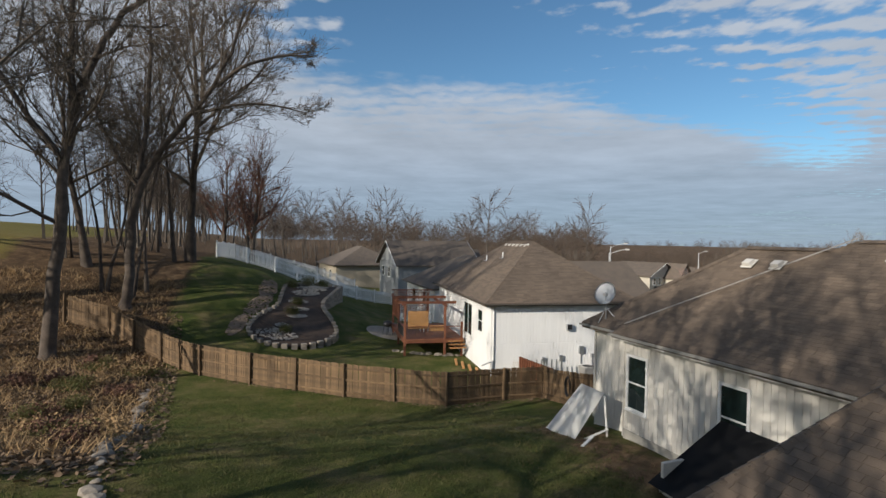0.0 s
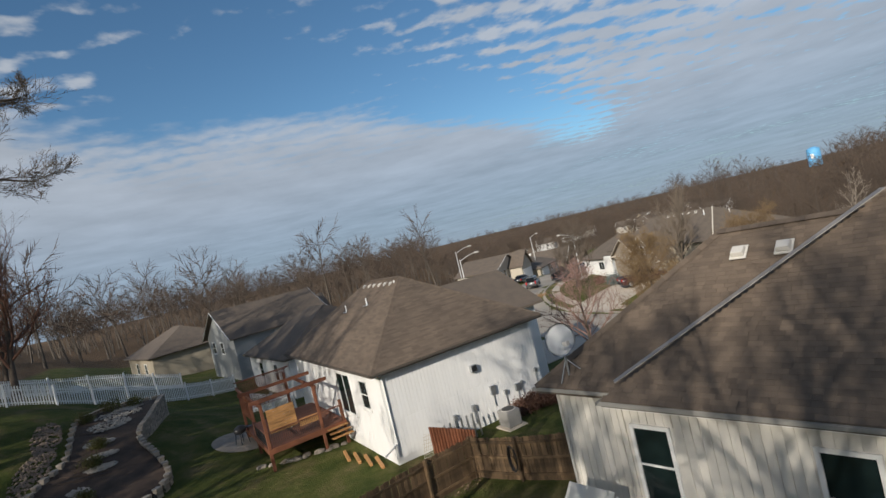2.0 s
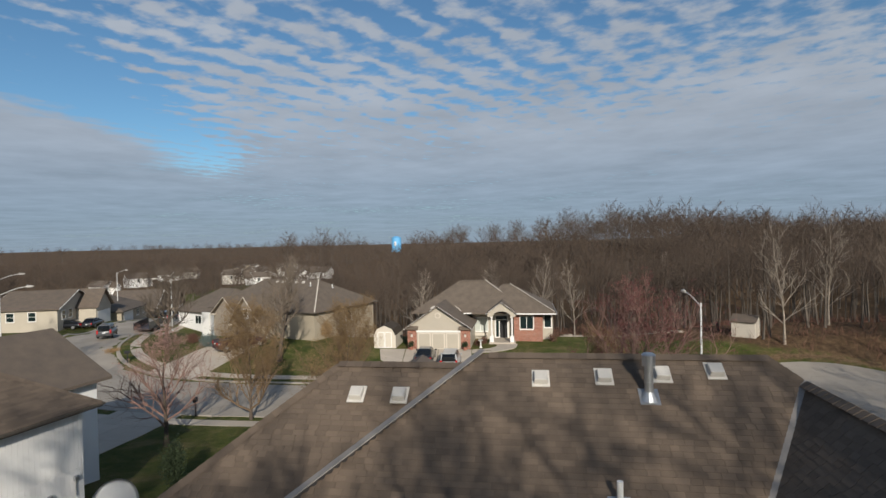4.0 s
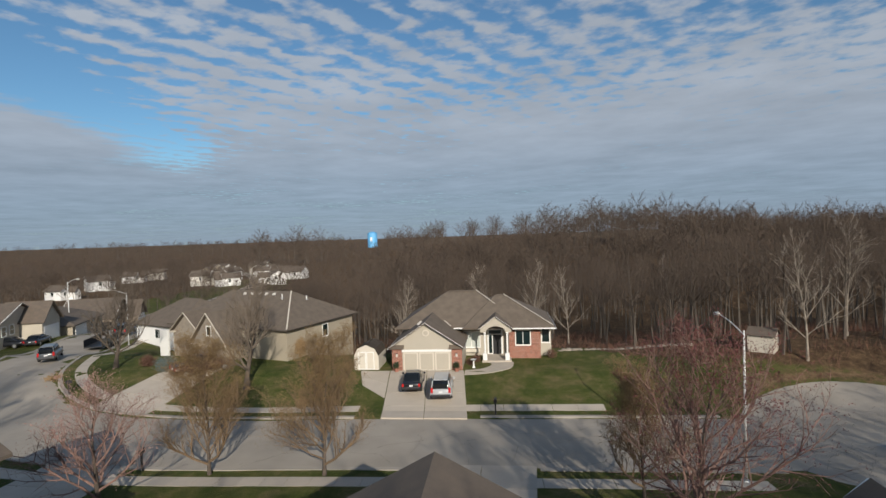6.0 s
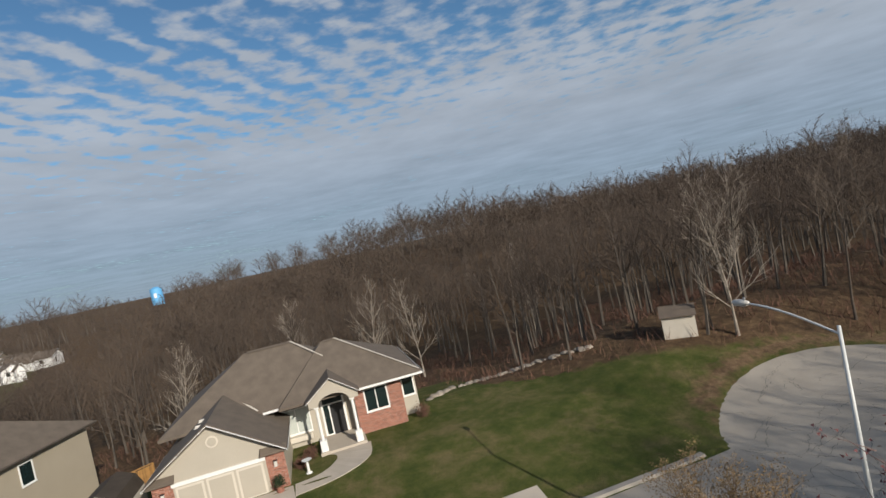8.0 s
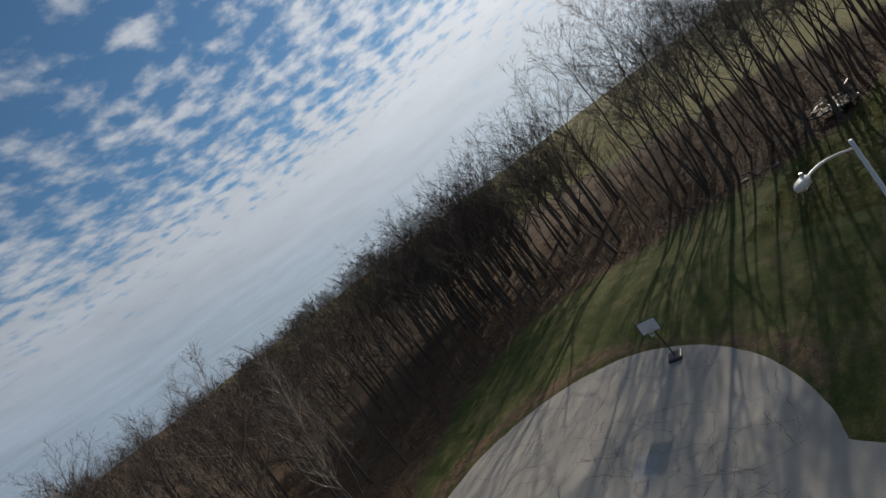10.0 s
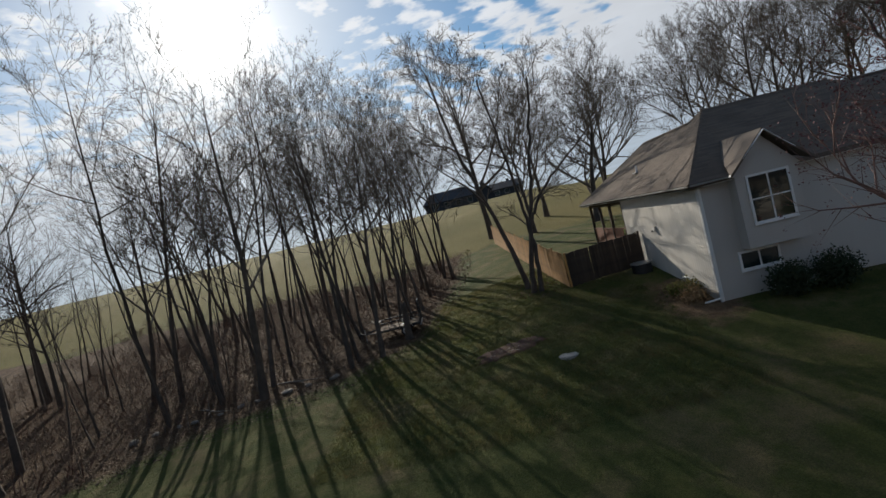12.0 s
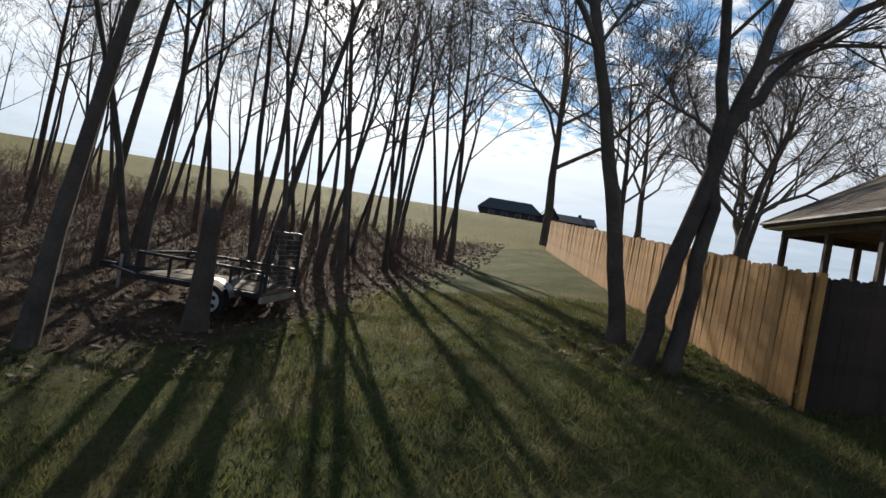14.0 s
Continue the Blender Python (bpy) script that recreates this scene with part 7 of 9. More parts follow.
M_TANWALL = material("tan_painted_siding", (0.46, 0.41, 0.33), 0.7, 0.08, 0.7, 25, 0.05)
M_GREYSIDE = material("grey_siding", (0.31, 0.315, 0.31), 0.7, 0.08, 0.7, 25, 0.05)
e = empty("house", pose(18.4, 50.5, -2.2, 0, 0, -4), "white house with a dark brown hip roof", "house", "houses of the street")
hip_house(e, M_WHITE, M_SHINGLE_FAR, 12, 12, -3, 3.0, 6.3, 4.5, 8.0, 0.5)
for y in (4.5, 9.0):
    window(e, (0, y, 0.8), 180, 1.1, 1.4, False, True)
gable_house(32.0, 79.0, -2.2, 180, 10, 12, 4.6, M_GREYSIDE, M_SHINGLE_FAR, "grey house with white gable trim", 0.65)
e = empty("house", pose(15.0, 89.0, -2.2, 0, 0, 4), "tan house with a brown hip roof", "house", "houses of the street")
hip_house(e, M_BEIGE, M_SHINGLE_FAR, 12, 13, -3, 3.4, 6.6, 5.0, 8.5, 0.5)
for y in (4.5, 9.0):
    window(e, (0, y, 1.0), 180, 1.1, 1.4, False, True)
gable_house(84.6, 83.0, ground_z(83, 81), 108, 11, 9, 3.7, M_TANWALL, M_SHINGLE_FAR, "tan two-storey house with a steep gable and a garage", 0.42)
gable_house(116.0, 91.5, ground_z(114, 89), 113, 12, 9, 2.9, M_BROWNSIDE, M_SHINGLE_FAR, "low brown brick house with twin gables", 0.55)
e = empty("house", pose(99.5, 84.5, -5.0, 0, 0, 111), "low tan house with a brown hip roof", "house", "houses of the street")
hip_house(e, M_BEIGE, M_SHINGLE_TAN, 10, 13, -3, 2.3, 4.7, 4.5, 8.5, 0.5)
part("garage_door", boxes((-0.05, 7.5, -0.1, -0.01, 12.0, 2.0)), M_TRIM, e)
for y in (2.4, 5.6):
    window(e, (0, y, 0.7), 180, 1.2, 1.2, True, False)
e = empty("house", pose(80.5, 57.0, -5.0, 0, 0, -25), "brown-roofed house with a white front behind the beige one", "house", "houses of the street")
hip_house(e, M_WHITE, M_SHINGLE_TAN, 12, 11, -3, 2.9, 6.2, 3.6, 7.6, 0.5)
window(e, (0, 6.0, 0.9), 180, 1.6, 1.3, True, False)
rng_h = random.Random(4)
for dist, az in ((228, 42.0), (262, 39.6), (290, 36.6), (296, 35.9), (232, 29.4), (246, 30.2), (262, 29.0), (268, 31.0), (285, 30.3), (300, 29.2), (312, 28.3), (225, 23.3), (233, 24.3), (250, 22.8), (262, 23.8), (276, 24.7), (288, 25.6), (300, 24.2), (318, 26.4)):
    x, y = 13.6 + dist * math.cos(radians(az)), 11.0 + dist * math.sin(radians(az))
    gable_house(x, y, ground_z(x, y) + 0.3, rng_h.uniform(0, 360), rng_h.uniform(5.5, 7.0), rng_h.uniform(6.0, 8.0), rng_h.uniform(3.0, 4.2), rng_h.choice((M_WHITE, M_WHITE, M_CREAM, M_BEIGE)), rng_h.choice((M_SHINGLE_TAN, M_SHINGLE_FAR)), "distant pale house with a brown roof", 0.6, 1, False)


def far_road():
    bm = bmesh.new()
    line = smooth_line([(104, 82), (130, 92), (165, 99), (203, 106), (222, 112), (240, 121), (262, 133), (283, 150), (300, 172)])
    a, b = offset_line(line, -4), offset_line(line, 4)
    for i in range(len(line) - 1):
        poly(bm, [(*p, ground_z(*p) + 0.5) for p in (a[i], b[i], b[i + 1], a[i + 1])])
    tagged(mesh_object("far_road", bm, M_ROAD), "pale road winding between distant houses", "road", kind="structure")


far_road()


def water_tower():
    e = empty("water_tower", pose(811, 207, -11), "pale blue cylindrical water tower above the far woods", "water tower")
    bm = bmesh.new()
    cylinder(bm, (0, 0, -10), (0, 0, 25), 7.5, sides=32)
    part("tank", bm, M_WATERTOWER, e, smooth=False)
    bm = bmesh.new()
    cylinder(bm, (0, 0, 25), (0, 0, 27.5), 7.7, 2.5, sides=32)
    part("roof", bm, M_WATERTOWER, e)
    part("emblem", boxes((-7.9, -1.6, 13, -7.4, 1.6, 19)), M_TRIM, e)


water_tower()


def barn():
    e = empty("farmhouse", pose(-120, -3.0, ground_z(-120, -3) - 0.5, 0, 0, 2), "long dark farmhouse with a gabled porch on the pasture's crest", "house")
    part("wall", boxes((-6, -15, 0, 5.5, 1.0, 2.9), (-5, 1.0, 0, 6.5, 5.0, 3.0), (-5, 5.0, 0, 4.5, 15, 2.6)), M_DARKROOF, e)
    c = [(-6.6, -15.6, 2.8), (6.1, -15.6, 2.8), (6.1, 1.6, 2.8), (-6.6, 1.6, 2.8)]
    A, B = (-0.2, -13.0, 6.1), (-0.2, -1.5, 6.1)
    part("roof", plane_roof([(c[1], c[2], B, A), (c[3], c[0], A, B), (c[0], c[1], A), (c[2], c[3], B)], 0.2), M_DARKROOF, e)
    part("roof", plane_roof([[(5.1, 4.0, 2.5), (5.1, 15.6, 2.5), (-0.3, 15.6, 4.7), (-0.3, 4.0, 4.7)], [(-5.6, 15.6, 2.5), (-5.6, 4.0, 2.5), (-0.3, 4.0, 4.7), (-0.3, 15.6, 4.7)]], 0.2), M_DARKROOF, e)
    part("gable", plane_roof([[(7.1, 0.4, 2.9), (-2, 0.4, 2.9), (-2, 3.0, 6.2), (7.1, 3.0, 6.2)], [(-2, 5.6, 2.9), (7.1, 5.6, 2.9), (7.1, 3.0, 6.2), (-2, 3.0, 6.2)]], 0.2), M_DARKROOF, e)
    bm = bmesh.new()
    poly(bm, [(6.5, 1.0, 2.95), (6.5, 5.0, 2.95), (6.5, 3.0, 5.7)])
    part("gable_wall", bm, M_DARKROOF, e)
    part("chimney", boxes((-1.6, 11.4, 3.6, -0.8, 12.2, 5.4)), M_DARKROOF, e)
    for y in (-12.5, -9.0, -5.5, -2.0):
        window(e, (5.5, y, 0.9), 0, 1.3, 1.4, False, False, M_GUTTER)
    for y in (6.5, 9.5, 12.5):
        window(e, (4.5, y, 0.9), 0, 1.3, 1.2, False, False, M_GUTTER)


barn()


# ---- fences ----
def picket_mesh(mat, w=0.135, h=1.75, pointed=False):
    bm = bmesh.new()
    e = 0.03
    prof = [(-w / 2, 0), (w / 2, 0), (w / 2, h - e), (w / 2 - e, h), (-w / 2 + e, h), (-w / 2, h - e)]
    if pointed:
        prof = [(-w / 2, 0), (w / 2, 0), (w / 2, h - w), (0, h), (-w / 2, h - w)]
    a, b = [bm.verts.new((x, -0.011, z)) for x, z in prof], [bm.verts.new((x, 0.011, z)) for x, z in prof]
    bm.faces.new(a), bm.faces.new(list(reversed(b)))
    for i in range(len(prof)):
        j = (i + 1) % len(prof)
        bm.faces.new((a[i], b[i], b[j], a[j]))
    bmesh.ops.recalc_face_normals(bm, faces=bm.faces[:])
    return shared("picket", bm, mat)


def board_fence(label, line, mat, step=0.143, h=1.75, post_gap=2.4, side=1, seed=1, clear=0.0, joint=0.008):
    """A board fence over sloping ground: posts, three rails a bay and dog-eared pickets."""
    e = empty("fence", Matrix.Identity(4), label, "fence", "garden fences")
    rng = random.Random(seed)
    me = picket_mesh(mat, step - joint, h)
    post = shared("post", bevel(boxes((-0.05, -0.05, -0.4, 0.05, 0.05, h + 0.04)), 0.008, 1), mat)
    for (ax, ay), (bx, by) in zip(line, line[1:]):
        n = math.hypot(bx - ax, by - ay)
        bays = max(1, round(n / post_gap))
        ang = math.degrees(math.atan2(by - ay, bx - ax))
        nx, ny = -(by - ay) / n, (bx - ax) / n
        for k in range(bays + 1):
            t = k / bays
            x, y = ax + (bx - ax) * t, ay + (by - ay) * t
            piece("post", post, e, pose(x + nx * 0.1 * side, y + ny * 0.1 * side, ground_z(x, y), rng.uniform(-1.5, 1.5), rng.uniform(-1.5, 1.5), ang))
        for k in range(bays):
            p, q = (k / bays), ((k + 1) / bays)
            x0, y0, x1, y1 = ax + (bx - ax) * p, ay + (by - ay) * p, ax + (bx - ax) * q, ay + (by - ay) * q
            z0, z1 = ground_z(x0, y0), ground_z(x1, y1)
            for hh in (0.25, 0.9, 1.5):
                a, b = Vector((x0 + nx * 0.045 * side, y0 + ny * 0.045 * side, z0 + hh)), Vector((x1 + nx * 0.045 * side, y1 + ny * 0.045 * side, z1 + hh))
                ob = new("rail", shared("rail", boxes((0, -0.02, -0.045, (b - a).length, 0.02, 0.045)), mat))
                ob.parent = e
                ob.matrix_basis = Matrix.Translation(a) @ (b - a).to_track_quat("X", "Z").to_matrix().to_4x4()
        m = int(n / step)
        for k in range(m):
            t = (k + 0.5) / m
            x, y = ax + (bx - ax) * t, ay + (by - ay) * t
            piece("picket", me, e, pose(x, y, ground_z(x, y) + clear + rng.uniform(-0.02, 0.025), rng.uniform(-0.6, 0.6), rng.uniform(-0.8, 0.8), ang + rng.uniform(-1.5, 1.5)))
    return e


board_fence("weathered brown wooden board fence behind the lawn", [(15.3, 19.2), (14.9, 24.2), (12.5, 24.4), (9.2, 24.3), (4.5, 26.9), (0.0, 30.2), (-2.6, 32.4), (-4.9, 35.3), (-8.3, 38.7), (-11.0, 39.8)], M_FENCE, 0.15, 1.72, 2.4, 1, 2)
# weathered boards; shade of the face turned from the sun is in their colour
M_FENCE_SHADED = material("dark_weathered_boards", (0.062, 0.043, 0.030), 0.9, 0.35, 2.5, 30, 0.3, other=(0.035, 0.026, 0.020), rand=0.3)
board_fence("weathered wooden board fence joining the house, darkened for its shaded side", [(14.2, -0.5), (15.3, -4.85)], M_FENCE_SHADED, 0.14, 1.8, 2.2, -1, 3, joint=0.0)
board_fence("golden wooden board fence beside the lawn", [(15.3, -4.95), (8.0, -5.55), (0.0, -6.1), (-9.0, -6.7)], M_FENCE_GOLD, 0.14, 1.8, 2.4, -1, 4)
board_fence("low cedar board fence beside the beige house", [(75.0, 28.5), (79.5, 27.0)], M_FENCE_GOLD, 0.16, 1.4, 2.2, 1, 5)


def hose_reel():
    e = empty("garden_hose", pose(14.75, 21.6, ground_z(14.75, 21.6) + 1.05), "coiled dark garden hose hung on the wooden fence", "garden hose")
    for k in range(4):
        bm = bmesh.new()
        rings = []
        for i in range(20):
            a, w, h = 2 * math.pi * i / 20, 0.16 + 0.02 * k, 0.42 + 0.03 * k
            rings.append([bm.verts.new((-0.08 - 0.02 * k + 0.016 * math.sin(b), (w + 0.016 * math.cos(b)) * math.cos(a), (h + 0.016 * math.cos(b)) * math.sin(a))) for b in (2 * math.pi * j / 6 for j in range(6))])
        for i in range(20):
            for j in range(6):
                bm.faces.new((rings[i][j], rings[(i + 1) % 20][j], rings[(i + 1) % 20][(j + 1) % 6], rings[i][(j + 1) % 6]))
        bmesh.ops.recalc_face_normals(bm, faces=bm.faces[:])
        part("coil", bm, M_BLACKSTEEL, e)


hose_reel()


def vinyl_fence(label, line, seed, single=0):
    e = empty("picket_fence", Matrix.Identity(4), label, "fence", "garden fences")
    me = picket_mesh(M_VINYL, 0.085, 1.45)
    post = shared("post", bevel(boxes((-0.065, -0.065, -0.3, 0.065, 0.065, 1.65)), 0.01, 1), M_VINYL)
    vs, fs, n, made = [], [], 0, 0
    base = np.array([v.co[:] for v in me.vertices])
    tris = np.array([(p.vertices[0], p.vertices[i], p.vertices[i + 1]) for p in me.polygons for i in range(1, len(p.vertices) - 1)])
    for (ax, ay), (bx, by) in zip(line, line[1:]):
        length = math.hypot(bx - ax, by - ay)
        ang = math.degrees(math.atan2(by - ay, bx - ax))
        bays = max(1, round(length / 2.4))
        for k in range(bays + 1):
            x, y = ax + (bx - ax) * k / bays, ay + (by - ay) * k / bays
            piece("post", post, e, pose(x, y, ground_z(x, y), 0, 0, ang))
        for k in range(bays):
            a = Vector((ax + (bx - ax) * k / bays, ay + (by - ay) * k / bays, 0))
            b = Vector((ax + (bx - ax) * (k + 1) / bays, ay + (by - ay) * (k + 1) / bays, 0))
            for hh in (0.3, 1.25):
                p, q = Vector((a.x, a.y, ground_z(a.x, a.y) + hh)), Vector((b.x, b.y, ground_z(b.x, b.y) + hh))
                ob = new("rail", shared("rail", boxes((0, -0.025, -0.045, (q - p).length, 0.025, 0.045)), M_VINYL))
                ob.parent = e
                ob.matrix_basis = Matrix.Translation(p) @ (q - p).to_track_quat("X", "Z").to_matrix().to_4x4()
        m = int(length / 0.16)
        for k in range(m):
            x, y = ax + (bx - ax) * (k + 0.5) / m, ay + (by - ay) * (k + 0.5) / m
            mat = pose(x, y, ground_z(x, y) + 0.08, 0, 0, ang)
            if made < single:
                piece("picket", me, e, mat)
                made += 1
            else:
                mm = np.array(mat)
                vs.append(base @ mm[:3, :3].T + mm[:3, 3])
                fs.append(tris + n)
                n += len(base)
    if vs:
        ob = new("fence_rest", tri_mesh("fence_rest", np.vstack(vs), np.vstack(fs), [M_VINYL]))
        ob.parent = e
        tagged(ob, kind="stuff")


vinyl_fence("white vinyl picket fence across the sloping lawns", [(17.2, 62.5), (10.0, 59.5), (3.0, 57.0), (-2.6, 56.0)], 1, 180)
vinyl_fence("white vinyl picket fence round the next garden", [(-2.6, 56.0), (-1.0, 63.0), (3.0, 65.5), (8.6, 66.0), (13.4, 66.5)], 2)
vinyl_fence("white vinyl picket fence beside the white house", [(16.2, 45.5), (14.6, 50.0)], 3, 20)


# ---- next door's deck, garden and gear ----
def deck():
    m = pose(14.1, 29.0, 0, 0, 0, -9)
    e = empty("deck", m @ pose(-4.6, 6.0, 0), "red-stained timber deck with pergola frame and privacy screen", "deck")
    z, w, d = -1.35, 4.4, 7.0
    for k in range(int(d / 0.15)):
        part("deck_board", boxes((0, k * 0.15, z - 0.04, w, k * 0.15 + 0.142, z)), M_REDWOOD, e)
    for b in ((-0.05, -0.05, z - 0.3, w, 0.0, z - 0.02), (-0.05, 0, z - 0.3, 0, d, z - 0.02), (-0.05, d, z - 0.3, w, d + 0.05, z - 0.02)):
        part("rim_board", boxes(b), M_REDWOOD, e)
    for x, y in ((0.05, 0.05), (3.0, 0.05), (0.05, 3.4), (0.05, 6.9), (3.0, 6.9)):
        part("post", bevel(boxes((x - 0.08, y - 0.08, -3.0, x + 0.08, y + 0.08, z + 2.6)), 0.01, 1), M_REDWOOD, e)
    part("post", boxes((4.2, -0.02, -2.8, 4.36, 0.14, z + 1.2)), M_REDWOOD, e)
    for b in ((-0.5, -0.08, z + 2.55, 3.8, 0.0, z + 2.75), (-0.5, 3.4, z + 2.55, 3.8, 3.48, z + 2.75), (-0.08, -0.5, z + 2.37, 0.0, 7.3, z + 2.55), (2.96, -0.5, z + 2.37, 3.04, 4.2, z + 2.55)):
        part("beam", boxes(b), M_REDWOOD, e)
    for k in range(8):
        part("screen_board", boxes((0.25, 0.01 + 0.002 * k, z + 0.75 + k * 0.16, 1.75, 0.04 + 0.002 * k, z + 0.9 + k * 0.16)), M_ORANGEWOOD, e)
    for k in range(3):
        part("screen_board", boxes((1.85, 0.01, z + 0.55 + k * 0.14, 2.9, 0.04, z + 0.68 + k * 0.14)), M_ORANGEWOOD, e)
    for k in range(26):
        part("baluster", rod(((0.15 + k * 0.11, 0.0, z + 0.08), (0.15 + k * 0.11, 0.0, z + 0.85), 0.012), sides=6), M_BLACKSTEEL, e)
    for k in range(30):
        part("baluster", rod(((0.0, 0.2 + k * 0.11, z + 0.08), (0.0, 0.2 + k * 0.11, z + 0.85), 0.012), sides=6), M_BLACKSTEEL, e)
    part("handrail", boxes((0, -0.06, z + 0.86, 4.3, 0.08, z + 0.91), (-0.07, 0, z + 0.86, 0.07, 3.5, z + 0.91)), M_REDWOOD, e)
    # lattice screen at the far side
    for k in range(24):
        part("lattice_slat", boxes((0.1 + k * 0.13, d - 0.03, z + 0.95, 0.14 + k * 0.13, d - 0.015, z + 2.85)), M_REDWOOD, e)
        part("lattice_slat", boxes((-0.03, 3.6 + k * 0.14, z + 0.95, -0.015, 3.64 + k * 0.14, z + 2.4)), M_REDWOOD, e)
    for k in range(11):
        part("lattice_slat", boxes((-0.014, 3.6, z + 0.95 + k * 0.14, 0.0, d, z + 0.99 + k * 0.14)), M_REDWOOD, e)
    for k in range(14):
        part("lattice_slat", boxes((0.1, d - 0.014, z + 0.95 + k * 0.14, 3.2, d, z + 0.98 + k * 0.14)), M_REDWOOD, e)
    part("screen_cap", boxes((-0.1, d - 0.1, z + 2.85, 3.4, d + 0.06, z + 2.92)), M_REDWOOD, e)
    for k in range(3):
        part("stair_tread", boxes((4.4 - 1.2, -0.3 - k * 0.28, z - 0.2 - k * 0.19, 4.4, -0.03 - k * 0.28, z - 0.15 - k * 0.19)), M_ORANGEWOOD, e)
    c = empty("patio_chair", e.matrix_world @ pose(2.0, 3.0, z, 0, 0, 30), "white plastic patio chair on the deck", "chair")
    part("seat", bevel(boxes((-0.25, -0.25, 0.4, 0.25, 0.25, 0.44)), 0.015, 1), M_TRIM, c)
    part("backrest", bevel(boxes((-0.25, 0.22, 0.44, 0.25, 0.26, 0.9)), 0.015, 1), M_TRIM, c)
    for x in (-0.22, 0.22):
        for y in (-0.22, 0.22):
            part("leg", boxes((x - 0.02, y - 0.02, 0, x + 0.02, y + 0.02, 0.4)), M_TRIM, c)


deck()


def grill(x, y):
    e = empty("grill", pose(x, y, ground_z(x, y), 0, 0, 30), "black kettle grill on thin legs on the patio", "grill")
    bm = bmesh.new()
    bmesh.ops.create_uvsphere(bm, u_segments=18, v_segments=10, radius=0.34, matrix=pose(0, 0, 0.95) @ Matrix.Diagonal((1.3, 1, 0.8, 1)))
    part("bowl", bm, M_BLACKSTEEL, e, smooth=True)
    part("side_table", boxes((0.4, -0.25, 0.88, 0.85, 0.25, 0.92)), M_BLACKSTEEL, e)
    for a in ((-0.35, -0.25), (0.35, -0.25), (-0.35, 0.25), (0.35, 0.25)):
        part("leg", rod(((*a, 0), (a[0] * 0.7, a[1] * 0.7, 0.8), 0.025)), M_BLACKSTEEL, e)
    bm = bmesh.new()
    bmesh.ops.create_circle(bm, cap_ends=True, segments=28, radius=2.2, matrix=pose(x + 0.6, y + 0.6, ground_z(x, y) + 0.04))
    for v in bm.verts:
        v.co.z = ground_z(v.co.x, v.co.y) + 0.06
    tagged(mesh_object("patio", bm, M_STONE), "round paved patio beside the deck", "patio", kind="structure")


grill(10.9, 41.5)


